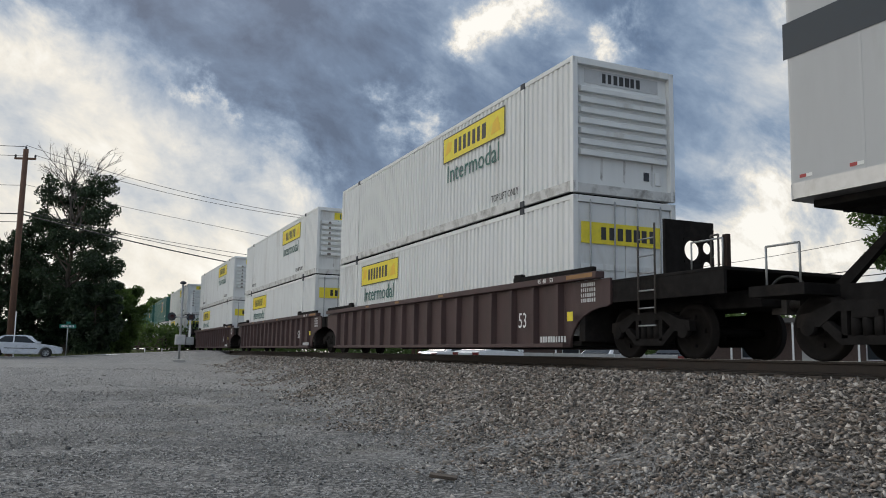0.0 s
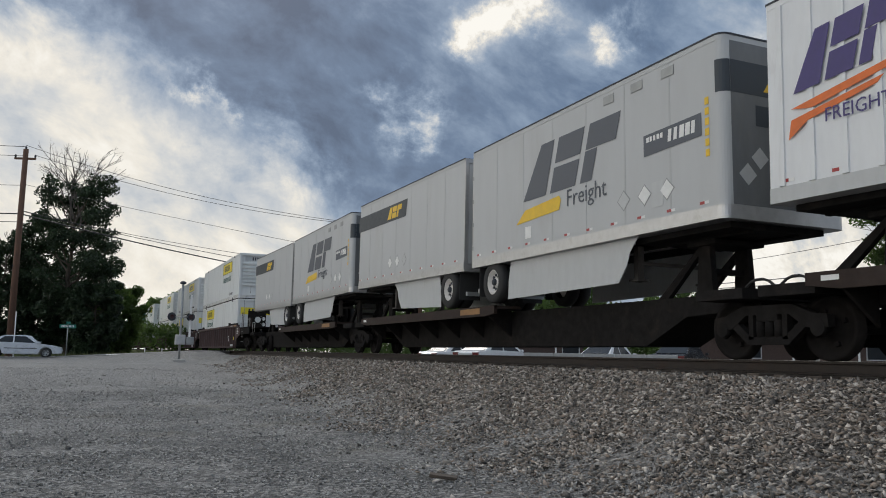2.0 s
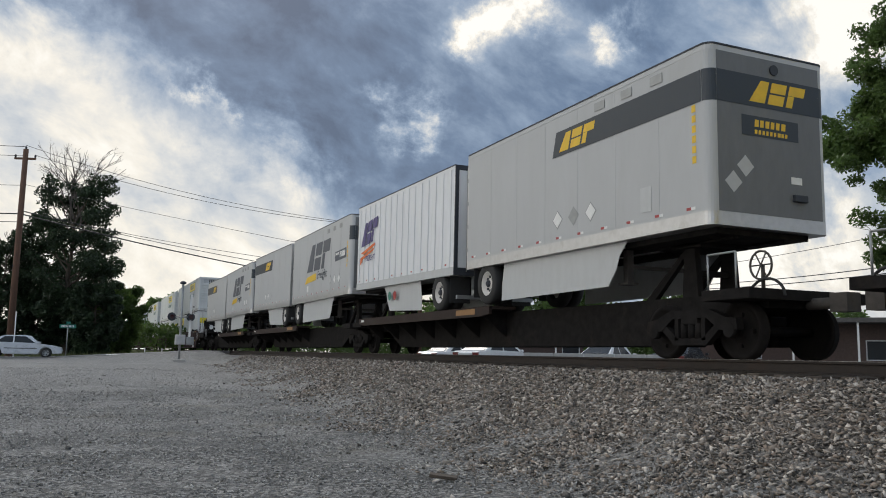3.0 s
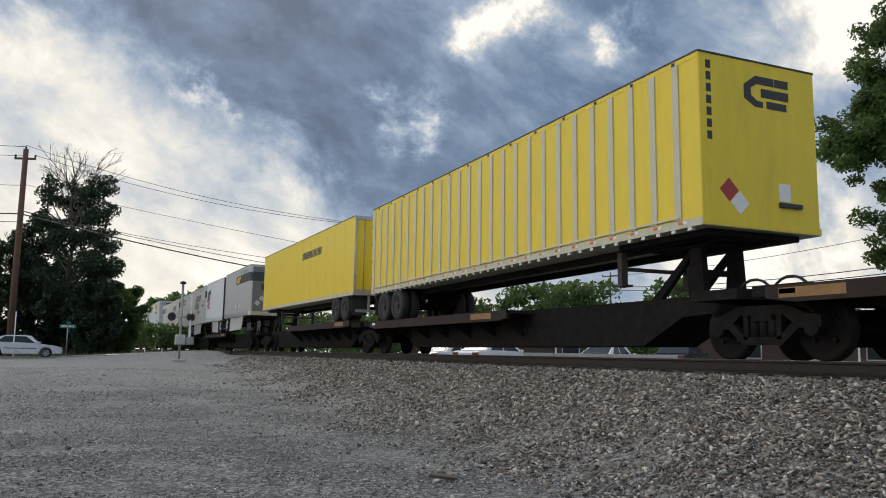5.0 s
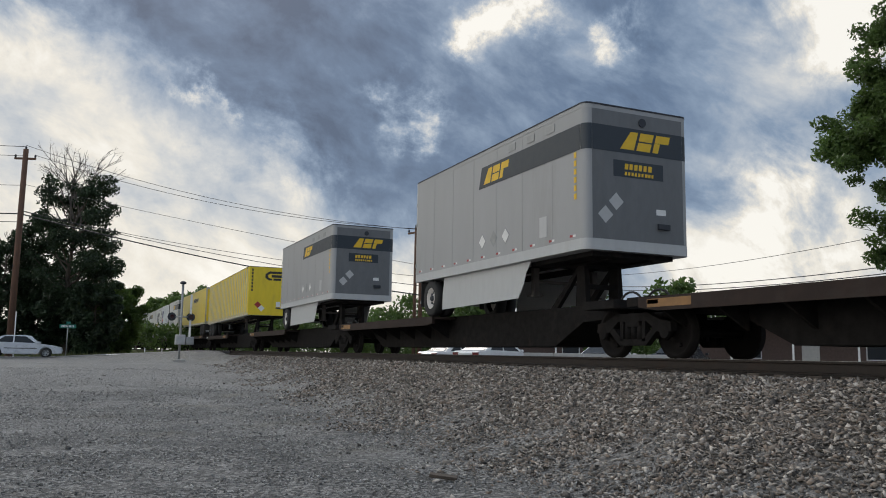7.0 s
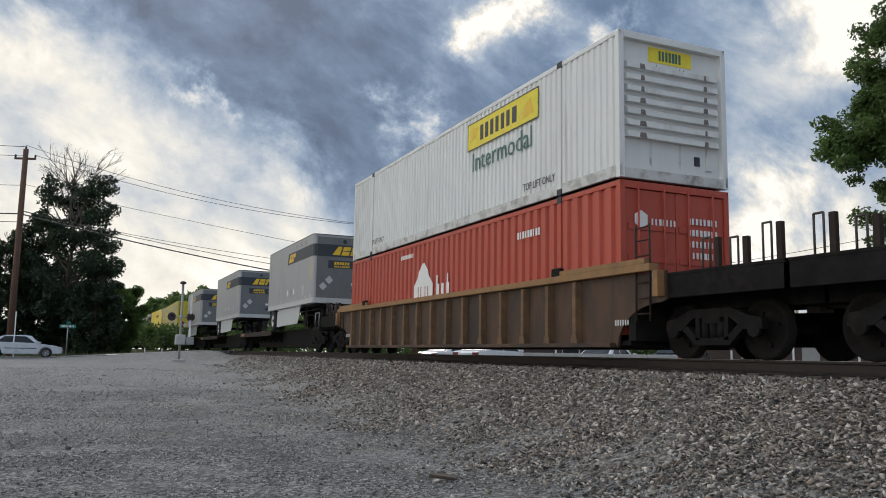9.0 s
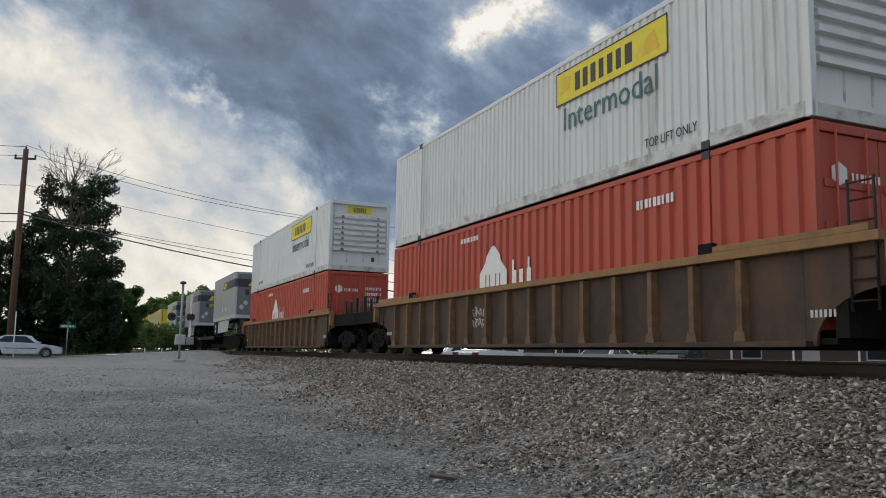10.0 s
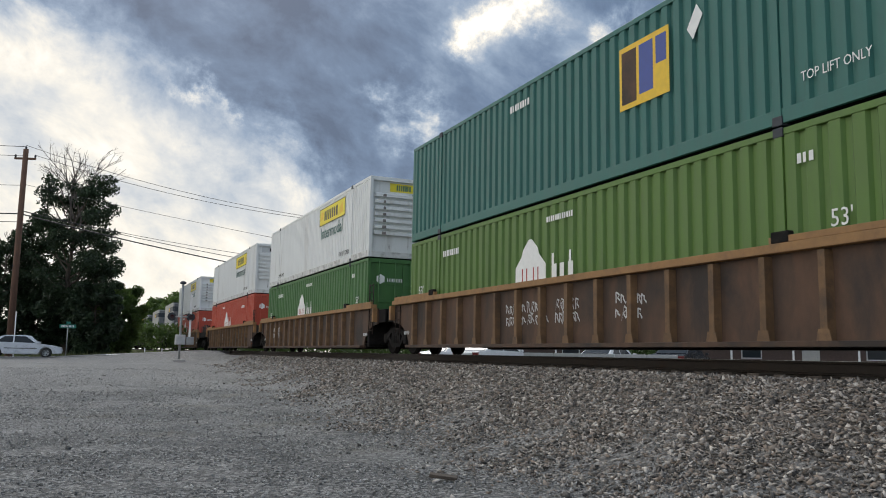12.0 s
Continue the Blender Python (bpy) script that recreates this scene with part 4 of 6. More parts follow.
FLOOR_Z = 0.41
used = set()


def stack_on(s_right, low, top, gap=0.05):
    for k, proto in enumerate((low, top)):
        ob = proto if proto not in used else copy_thing(proto, pose(0, 0, 0))
        used.add(proto)
        put_on_train(ob, s_right - BOX_L / 2, 0.0, 0.0, FLOOR_Z + k * (BOX_H + gap))


# ---------------------------------------------------------------- the two blocks of well cars
def length_marks(car, mid, a, b, half):
    x = b - 1.6
    words("lettering", "53", 0.46, "print_white", car, near_side(x - 0.25, 0.74, -half - 0.143), "white length marking", 0.8)
    words("lettering", "45  48    53", 0.13, "print_white", car, near_side(b - 0.9, 1.535, -half - 0.153))
    flat_print("code_line", bars(-0.5, 0.5, -0.06, 0.06, 10, 0, 0.3, 4), "scrawl", car, near_side(b - 0.6, 0.34, -half - 0.143), 0.003)
    for i in range(4):
        flat_print("code_line", bars(-0.25, 0.25, -0.035, 0.035, 7, 0, 0.4, 4 + i), "scrawl", car, near_side(b + 0.45, 1.38 - i * 0.1, -half - 0.003), 0.003)
    flat_print("reflector", [rect(-0.45, 0.45, -0.04, 0.04)], "ochre_steel", car, near_side(b + 0.35, 1.54, -half - 0.153), 0.003)
    flat_print("reflector", [rect(-0.1, 0.1, -0.09, 0.09)], "panel_yellow", car, near_side(b + 0.02, 0.78, -half - 0.143), 0.003)
    for u in (0.25, 0.42, 0.62):
        flat_print("reflector", [rect(-0.16, 0.16, -0.03, 0.03)], "ochre_steel", car, near_side(a + (b - a) * u, 1.54, -half - 0.153), 0.003)


def scribble(offsets, seed):
    """Spray-painted strokes on the side between the posts."""
    def f(car, mid, a, b, half):
        rnd = random.Random(seed)
        for u in offsets:
            for row in (0.13, -0.13):
                x = -0.40
                while x < 0.36:
                    h0, h1 = row - rnd.uniform(0.07, 0.13), row + rnd.uniform(0.05, 0.13)
                    lean = rnd.uniform(-0.3, 0.4)
                    top = x + lean * (h1 - h0)
                    stroke = [(x, h0), (top, h1), (top + 0.09, h1 - rnd.uniform(0.0, 0.06)), (x + 0.05, (h0 + h1) / 2), (x + 0.12, h0 + rnd.uniform(-0.02, 0.04))]
                    flat_print("graffiti", [[(p[0], p[1] - 0.014), (q[0], q[1] - 0.014), (q[0] + 0.012, q[1] + 0.014), (p[0] + 0.012, p[1] + 0.014)] if abs(q[0] - p[0]) > 0.03 else rect(min(p[0], q[0]), min(p[0], q[0]) + 0.028, min(p[1], q[1]), max(p[1], q[1])) for p, q in zip(stroke, stroke[1:])], "scrawl", car, near_side(a + u, 0.92, -half - 0.004), 0.003)
                    x += rnd.uniform(0.13, 0.18)
    return f


# the maroon cars that lead
STACKS_A = [(-13.65, white_low, white_top_plain), (-33.4, white_low, white_top), (-54.0, white_low, white_top), (-79.3, white_low, white_top)]
for k in range(9):
    STACKS_A.append((-100.3 - k * 19.9, white_low, teal_top))
for k, (s, low, top) in enumerate(STACKS_A):
    stack_on(s, low, top)
    right = s + (2.0 if k == 0 else 1.9)
    well_car(s - BOX_L - 0.15, s + 0.15, "maroon", s - BOX_L - 1.8, (s + 2.0) if k in (0, 3) else None,
             1.75, 4.0 if k in (0, 3) else 1.75, (length_marks,) if k < 3 else ())

# the brown cars that follow the trailers
STACKS_B = [(161.05, red_low, white_top), (184.8, red_low, white_top_plain), (205.0, green_low, white_top), (225.2, lime_low, teal_top)]
for k, (s, low, top) in enumerate(STACKS_B):
    stack_on(s, low, top)
    well_car(s - BOX_L - 0.15, s + 0.15, "brown", s - BOX_L - (2.0 if k < 2 else 1.85), (s + 2.0) if k in (0, 3) else None,
             3.7 if k < 2 else 1.75, 3.7 if k in (0,) else 1.75, {1: (scribble((6.3,), 4),), 2: (scribble((2.35, 3.35), 7),), 3: (scribble((6.65, 7.6, 8.75, 10.8), 9),)}.get(k, ()))


# ---------------------------------------------------------------- trailers
def rounded_end(x0, x1, w, r):
    """Plan of a body whose +x corners are rounded."""
    pts = [(x0, -w), (x1 - r, -w)]
    for k in range(1, 6):
        a = -math.pi / 2 + k * math.pi / 12
        pts.append((x1 - r + r * math.cos(a), -w + r + r * math.sin(a)))
    pts += [(x1, -w + r), (x1, w - r)]
    for k in range(1, 6):
        a = k * math.pi / 12
        pts.append((x1 - r + r * math.cos(a), w - r + r * math.sin(a)))
    pts += [(x1 - r, w), (x0, w)]
    return pts


def tyre_ring():
    bm = bmesh.new()
    lathe(bm, [(0.30, -0.13), (0.46, -0.14), (0.505, -0.10), (0.512, 0.0), (0.505, 0.10), (0.46, 0.14), (0.30, 0.13)], sides=28, capped=False)
    return bm


def rim_disc():
    bm = bmesh.new()
    lathe(bm, [(0.285, 0.0), (0.30, -0.115), (0.27, -0.12), (0.245, -0.03), (0.12, 0.02), (0.10, -0.06), (0.05, -0.07)], sides=24)
    return bm


def hub_cap():
    bm = bmesh.new()
    lathe(bm, [(0.085, 0.0), (0.085, -0.10), (0.05, -0.13)], sides=14)
    return bm


def lug_nut():
    return tube(bmesh.new(), (0, -0.01, 0), (0, -0.05, 0), 0.032, sides=8)


def trailer(label, mat, length, ribs=0, prints=(), skirt=True, stripe=False, rear_doors=True, top_dark=True, skirt_back=2.6, skirt_front=0.66, gear=0.0):
    """A van trailer: nose towards +x, wheels near -x, floor of the box at z = 0, tyres standing at z = -0.93."""
    t = thing("semi_trailer", label, "trailer", "trailers on the train")
    h, w = length / 2, 1.29
    H = 2.97 if length < 10 else 2.89
    bm = bmesh.new()
    sill = 0.13 if mat == "yellow_box" else 0.22
    prism(bm, rounded_end(-h, h, w, 0.16 if not ribs else 0.03), sill, H - 0.10, "z")
    part("van_body", bm, mat, t)
    bm = bmesh.new()
    prism(bm, rounded_end(-h, h, w + 0.012, 0.17 if not ribs else 0.035), 0.0, sill, "z")
    part("bottom_rail", bm, {"ribbed_white": "skirt", "dull_white": "skirt", "yellow_box": "silver_post"}.get(mat, "aluminium"), t, "scuffed lower rail")
    bm = bmesh.new()
    prism(bm, rounded_end(-h, h, w + 0.006, 0.165 if not ribs else 0.035), H - 0.10, H - 0.015, "z")
    part("top_rail", bm, mat, t)
    bm = bmesh.new()
    prism(bm, rounded_end(-h - 0.004, h + 0.012, w + 0.014, 0.18 if not ribs else 0.04), H - 0.013, H + 0.016, "z")
    part("roof", bm, "dark_seal" if top_dark else mat, t)
    # seams and rivet lines of the side sheets
    if ribs:
        n = ribs
        post = 0.075 if length > 10 else 0.05
        for sd in (-1, 1):
            for i in range(n):
                x = -h + 0.22 + 0.6132 * i if length > 10 else -h + 0.25 + (2 * h - 0.5) * i / (n - 1)
                lo, hi = sorted((sd * w, sd * (w + 0.028)))
                part("side_post", boxes((x - post, x + post, lo, hi, sill + 0.005, H - 0.105)), mat if mat != "yellow_box" else "silver_post", t)
    else:
        n = int(length / 1.22)
        for sd in (-1, 1):
            for i in range(1, n):
                x = -h + length * i / n
                lo, hi = sorted((sd * w, sd * (w + 0.004)))
                part("seam", boxes((x - 0.02, x + 0.02, lo, hi, 0.225, H - 0.105)), mat, t)
    if mat in ("grey_white", "dull_white"):
        part("nose_panel", boxes((h - 0.002, h + 0.004, -w + 0.165, w - 0.165, 0.225, H - 0.105)), "nose_grey", t, "dull grey metal nose")
        for k in range(3):
            part("placard_frame", boxes((h - 1.45 - k * 0.85, h - 1.12 - k * 0.85, -w - 0.014, -w - 0.002, H - 0.34, H - 0.17), bevel=0.005), "galvanised", t)
        part("inspection_plate", boxes((h - 1.75, h - 1.45, -w - 0.009, -w - 0.005, 0.42, 0.86)), "skirt", t)
    if mat == "yellow_box":
        for k in range(14):
            x = -h + 0.6 + k * (length - 1.2) / 13
            part("roof_bracket", boxes((x - 0.04, x + 0.04, -w - 0.012, -w - 0.007, H - 0.09, H - 0.03)), "dark_seal", t)
        for k in range(40):
            x = -h + 0.3 + k * (length - 0.6) / 39
            part("floor_beam_end", boxes((x - 0.05, x + 0.05, -w - 0.006, -w + 0.06, -0.055, -0.002)), "aluminium", t)
        part("nose_sill", boxes((h + 0.0125, h + 0.018, -w, w, 0.01, 0.129)), "yellow_box", t)
        part("scuff_rail", boxes((-h + 0.1, h - 0.5, -w - 0.045, -w - 0.013, 0.16, 0.20), bevel=0.008), "silver_post", t)
    # rear frame
    x = -h
    part("rear_frame", boxes((x - 0.045, x - 0.002, -w, -w + 0.10, 0.0, H), (x - 0.045, x - 0.002, w - 0.10, w, 0.0, H), (x - 0.045, x - 0.002, -w + 0.101, w - 0.101, H - 0.12, H), (x - 0.045, x - 0.002, -w + 0.101, w - 0.101, 0.0, 0.2)), "aluminium" if mat != "ribbed_white" else "dark_seal", t)
    for y0, y1 in ((-w + 0.11, -0.01), (0.01, w - 0.11)):
        door = part("rear_door", boxes((x - 0.035, x - 0.003, y0, y1, 0.21, H - 0.13)), mat, t)
        for y in (y0 + 0.25, y1 - 0.25):
            part("lock_rod", tube(bmesh.new(), (x - 0.055, y, 0.1), (x - 0.055, y, H - 0.05), 0.017, sides=8), "galvanised", door)
    for z in (0.5, 1.1, 1.7, 2.3):
        part("hinge", boxes((x - 0.06, x + 0.01, -w - 0.012, -w + 0.04, z - 0.05, z + 0.05)), "galvanised", t)
    part("underframe", boxes((-h + 0.05, h - 0.3, -0.55, -0.45, -0.14, -0.002), (-h + 0.05, h - 0.3, 0.45, 0.55, -0.14, -0.002), (h - 2.6, h - 0.2, -1.0, 1.0, -0.10, -0.004)), "black_steel", t)
    # running gear
    axles = (-h + 1.0,) if length < 10 else (-h + 1.1, -h + 2.32)
    for ax in axles:
        part("axle", tube(bmesh.new(), (ax, -1.0, -0.42 - gear), (ax, 1.0, -0.42 - gear), 0.07, sides=10), "black_steel", t)
        for sd in (-1, 1):
            for k, y in enumerate((1.12, 0.80)):
                # rims of the long trailers are coloured darker than those of the short ones
                wl = shared("wheel", rim_disc, "rim" if length < 10 else "dirty_steel", t, pose(ax, sd * y, -0.418 - gear, 0, 0, 0 if sd < 0 else 180), "dusty white steel wheel" if length < 10 else "dark steel wheel")
                shared("tyre", tyre_ring, "rubber", wl)
                if k == 0:
                    shared("hub", hub_cap, "dark_seal", wl)
                    for j in range(8):
                        q = j * math.pi / 4
                        shared("lug_nut", lug_nut, "dark_seal", wl, pose(0.17 * math.cos(q), 0, 0.17 * math.sin(q)))
        for y in (-0.55, 0.55):
            part("suspension", boxes((ax - 0.5, ax + 0.5, y - 0.05, y + 0.05, -0.40 - gear, -0.145), bevel=0.01), "black_steel", t)
    for sd in (-1, 1):
        part("mud_flap", boxes((-h + 0.28, -h + 0.30, *sorted((sd * 0.65, sd * 1.24)), -0.72, -0.003)), "rubber", t)
    part("rear_bumper", boxes((-h + 0.02, -h + 0.10, -1.15, 1.15, -0.62, -0.52), (-h + 0.02, -h + 0.10, -0.7, -0.62, -0.519, -0.003), (-h + 0.02, -h + 0.10, 0.62, 0.7, -0.519, -0.003)), "galvanised", t)
    # landing legs, folded up
    for sd in (-1, 1):
        leg = part("landing_leg", boxes((h - 2.85, h - 2.72, *sorted((sd * 0.72, sd * 0.86)), -0.72, -0.105)), "dirty_steel", t)
        part("foot", boxes((h - 2.93, h - 2.64, *sorted((sd * 0.66, sd * 0.92)), -0.76, -0.721)), "dirty_steel", leg)
    part("leg_brace", boxes((h - 2.82, h - 2.75, -0.719, 0.719, -0.45, -0.38)), "dirty_steel", t)
    if skirt:
        a, b = axles[-1] + skirt_front, h - skirt_back
        for sd in (-1, 1):
            bm = bmesh.new()
            y = sd * (w - 0.12)
            prism(bm, [(a + 0.10, -0.003), (a, -0.45), (a - 0.02, -0.86), (b - 0.30, -0.80), (b - 0.05, -0.5), (b + 0.05, -0.25), (b + 0.3, -0.003)], *sorted((y, y - sd * 0.012)))
            part("side_skirt", bm, "skirt", t, "pale side skirt")
    # red and white marker tape along the lower rail
    n = int(length / (0.8 if length < 10 else 0.62))
    tape_z, tape_y = (0.30, 0.004) if length < 10 else (0.085, 0.0155)
    for i in range(n):
        xx = -h + 0.35 + (length - 0.8) * i / (n - 1)
        flat_print("marker_tape", [rect(-0.11, 0.0, -0.024, 0.024)], "print_red" if length < 10 else "print_orange", t, near_side(xx, tape_z, -w - tape_y), 0.002)
        flat_print("marker_tape", [rect(0.001, 0.10, -0.024, 0.024)], "print_white", t, near_side(xx, tape_z, -w - tape_y), 0.002)
    for pr in prints:
        pr(t, h, w)
    return t


def slant_blocks(n, u0, u1, v0, v1, lean):
    """Heavy leaning blocks, some split by a slot, for an emblem."""
    out = []
    w = (u1 - u0) / n
    hgt = v1 - v0
    for i in range(n):
        a = u0 + i * w
        s = w * 0.84
        if i == 1:
            out.append(rect(a, a + s, v0, v0 + hgt * 0.46, lean))
            k = lean * hgt * 0.54
            out.append(rect(a + k, a + s + k, v0 + hgt * 0.54, v1, lean))
        elif i == 0:
            out.append([(a, v0), (a + s, v0), (a + s + lean * hgt, v1), (a + s * 0.45 + lean * hgt, v1)])
        else:
            out.append(rect(a, a + s * 0.42, v0, v0 + hgt * 0.54, lean))
            k = lean * hgt * 0.56
            out.append(rect(a + k, a + s * 1.05 + k, v0 + hgt * 0.56, v1, lean))
    return out


def dark_stripe(nose, flip=False):
    """Dark band that runs back from the nose and carries an ochre emblem; flip: for the side seen with its nose at -x."""
    def f(t, h, w):
        ln = 4.6
        k = -1 if flip else 1
        u0, u1 = (-h + 0.02, -h + ln) if flip else (h - ln, h - 0.17)
        m = near_side(0, 0, -w - 0.0065)
        pts = [(u0, 2.02), (u1, 2.02), (u1 + 0.12, 2.55), (u0, 2.55)] if flip else [(u0 - 0.1, 2.02), (u1, 2.02), (u1, 2.55), (u0 + 0.05, 2.55)]
        b = flat_print("stripe", [pts], "logo_dark", t, m, 0.003, "dark band with an ochre emblem")
        e0 = u1 - 1.65 if flip else u0 + 0.16
        flat_print("emblem", slant_blocks(3, e0, e0 + 1.25, 2.10, 2.47, 0.3), "logo_yellow", b, pose(0, 0, 0.0035), 0.003)
    return f


def nose_stripe(t, h, w):
    x = h + 0.006
    b = flat_print("nose_stripe", [rect(-w + 0.17, w - 0.17, 2.02, 2.55)], "logo_dark", t, right_end(x, 0, 0), 0.003)
    flat_print("emblem", slant_blocks(3, -0.45, 0.75, 2.10, 2.48, 0.3), "logo_yellow", b, pose(0, 0, 0.0035), 0.003)
    bm = bmesh.new()
    r = 0.1635
    for sd in (-1, 1):
        pts, inner = [], []
        for k in range(7):
            a = k * math.pi / 12
            pts.append((h - 0.16 + r * math.cos(a), sd * (w - 0.16 + r * math.sin(a))))
            inner.append((h - 0.16 + (r - 0.003) * math.cos(a), sd * (w - 0.16 + (r - 0.003) * math.sin(a))))
        prism(bm, pts + inner[::-1], 2.02, 2.55, "z")
    part("corner_stripe", bm, "logo_dark", t)
    sgn = flat_print("nose_sign", [rect(-0.62, 0.62, 1.52, 1.86)], "logo_dark", t, right_end(x, 0, 0), 0.003)
    flat_print("code_line", bars(-0.35, 0.35, 1.68, 1.80, 6, 0.1, 0.3, 3) + bars(-0.35, 0.40, 1.56, 1.63, 9, 0.1, 0.3, 5), "logo_yellow", sgn, pose(0, 0, 0.0035), 0.003)
    part("lamp", tube(bmesh.new(), (h, 0.1, 2.70), (h + 0.03, 0.1, 2.70), 0.09, sides=14), "dark_seal", t)
    part("air_connector", boxes((h + 0.001, h + 0.06, 0.45, 0.75, 0.50, 0.62), bevel=0.015), "dark_seal", t)
    flat_print("notice", [rect(-0.12, 0.12, -0.06, 0.06)], "print_white", t, right_end(x, 0.55, 0.86), 0.003)
    for y, z in ((-0.66, 1.0), (-0.92, 0.72)):
        flat_print("placard", [[(0, -0.18), (0.18, 0), (0, 0.18), (-0.18, 0)]], "skirt", t, right_end(x, y + 0.1, z), 0.003)


def nose_number(t, h, w):
    flat_print("code_line", [rect(-0.045, 0.045, 1.88 - i * 0.17, 2.0 - i * 0.17) for i in range(6)], "logo_yellow", t, near_side(h - 0.35, 0.0, -w - 0.0065), 0.003)


def diamonds(xs_):
    def f(t, h, w):
        for x, c in xs_:
            flat_print("placard", [[(0, -0.17), (0.17, 0), (0, 0.17), (-0.17, 0)]], c, t, near_side(x, 0.68, -w - 0.0065), 0.003)
            flat_print("placard_holder", [[(0, -0.2), (0.2, 0), (0, 0.2), (-0.2, 0)]], "galvanised", t, near_side(x, 0.68, -w - 0.003), 0.002)
    return f


def big_emblem(t, h, w):
    m = near_side(0, 0, -w - 0.0065)
    flat_print("emblem", slant_blocks(3, -1.84, 1.56, 1.26, 2.40, 0.32), "logo_grey", t, m, 0.003, "large dark grey emblem")
    flat_print("emblem_bar", [[(-2.15, 0.78), (-0.35, 0.86), (-0.28, 1.06), (-0.35, 1.16), (-1.75, 1.06)]], "logo_yellow", t, m, 0.003)
    words("lettering", "Freight", 0.50, "logo_grey", t, near_side(0.62, 1.03, -w - 0.0095), "dark grey lettering", 1.0)
    sgn = flat_print("side_sign", [[(2.45, 1.36), (3.92, 1.40), (3.92, 1.78), (2.45, 1.74)]], "logo_grey", t, m, 0.003)
    flat_print("code_line", bars(2.53, 3.0, 1.60, 1.69, 5, 0, 0.3, 1) + bars(3.1, 3.82, 1.49, 1.70, 5, 0.1, 0.3, 2), "print_white", sgn, pose(0, 0, 0.0035), 0.003)
    flat_print("notice", [rect(-1.75, -1.5, 0.42, 0.68)], "print_white", t, m, 0.003)


def slash_logo(t, h, w):
    """Purple block strokes over orange bars, at the nose end of the ribbed side."""
    m = near_side(-h + 1.35, 1.9, -w - 0.031)
    flat_print("emblem", [[(u, v + 0.09 * (u + 0.9)) for u, v in q] for q in slant_blocks(3, -0.85, 0.72, -0.42, 0.36, 0.25)], "print_purple", t, m, 0.003, "purple block emblem")
    flat_print("emblem_slash", [[(-0.9, -0.62), (0.60, -0.36), (0.60, -0.46), (-0.55, -0.68)], [(-0.95, -1.05), (-0.90, -0.78), (0.55, -0.53), (0.45, -0.62), (-0.62, -0.84)]], "print_orange", t, m, 0.003, "orange slanting bars")
    words("lettering", "FREIGHT", 0.27, "print_purple", t, near_side(-h + 1.5, 1.05, -w - 0.034), "purple lettering", 0.95)
    for x, c in ((-0.75, "sign_green"), (-0.3, "print_red")):
        flat_print("sticker", [[(0.15 * math.cos(k * math.pi / 4), 0.15 * math.sin(k * math.pi / 4)) for k in range(8)]], c, t, near_side(x, -0.34, -w + 0.0265), 0.003)


def yellow_prints(t, h, w):
    x = h + 0.0015
    ring = [(0.30, 0.22), (-0.02, 0.22), (-0.22, 0.08), (-0.22, -0.10), (-0.04, -0.2), (0.10, -0.2), (0.10, -0.12), (0.0, -0.11), (-0.10, -0.05), (-0.10, 0.05), (0.0, 0.11), (0.30, 0.11)]
    flat_print("emblem", [[(1.3 * u, 1.3 * v) for u, v in sh] for sh in ([[(u - 0.05, v) for u, v in ring], rect(0.02, 0.50, -0.06, 0.06), rect(0.11, 0.46, -0.2, -0.10), rect(0.26, 0.5, 0.11, 0.22)])], "print_black", t, right_end(x, 0.02, 2.36), 0.003, "black emblem")
    for y, z, c in ((-0.72, 0.62, "print_red"), (-0.5, 0.42, "print_white")):
        flat_print("placard", [[(0, -0.2), (0.2, 0), (0, 0.2), (-0.2, 0)]], c, t, right_end(x, y, z), 0.003)
    flat_print("notice", [rect(-0.13, 0.13, -0.15, 0.15)], "print_white", t, right_end(x, 0.5, 0.68), 0.003)
    part("air_connector", boxes((h + 0.001, h + 0.05, 0.35, 0.85, 0.42, 0.50), bevel=0.012), "dark_seal", t)
    flat_print("code_line", [rect(-0.05, 0.05, 2.62 - i * 0.2, 2.76 - i * 0.2) for i in range(7)], "print_black", t, right_end(x, -w + 0.2, 0), 0.003)


def yellow_name(t, h, w):
    flat_print("code_line", bars(-1.6, 1.6, -0.16, 0.16, 15, 0.1, 0.3, 12), "logo_dark", t, near_side(2.0, 2.1, -w - 0.004), 0.003, "dark line of print")


PUP = 8.8
D3 = [(-1.9, "skirt"), (-1.35, "galvanised"), (-0.8, "skirt")]
GREY = "pale grey van trailer "
box_z = 2.13


# noses towards -x: built turned round, prints lie on the side that faces the lot
def trailer_rev(label, mat, length, ribs=0, prints=(), skirt=True, back=3.8, front=0.66):
    """As trailer(), but with its nose towards -x: the running gear is moved to the +x end."""
    t = trailer(label, mat, length, ribs, (), skirt, skirt_back=back, skirt_front=front)
    for o in list(t.children):
        if o.name.startswith("marker_tape"):
            continue
        o.matrix_basis = pose(0, 0, 0, 0, 0, 180) @ o.matrix_basis
    for pr in prints:
        pr(t, length / 2, 1.29)
    return t


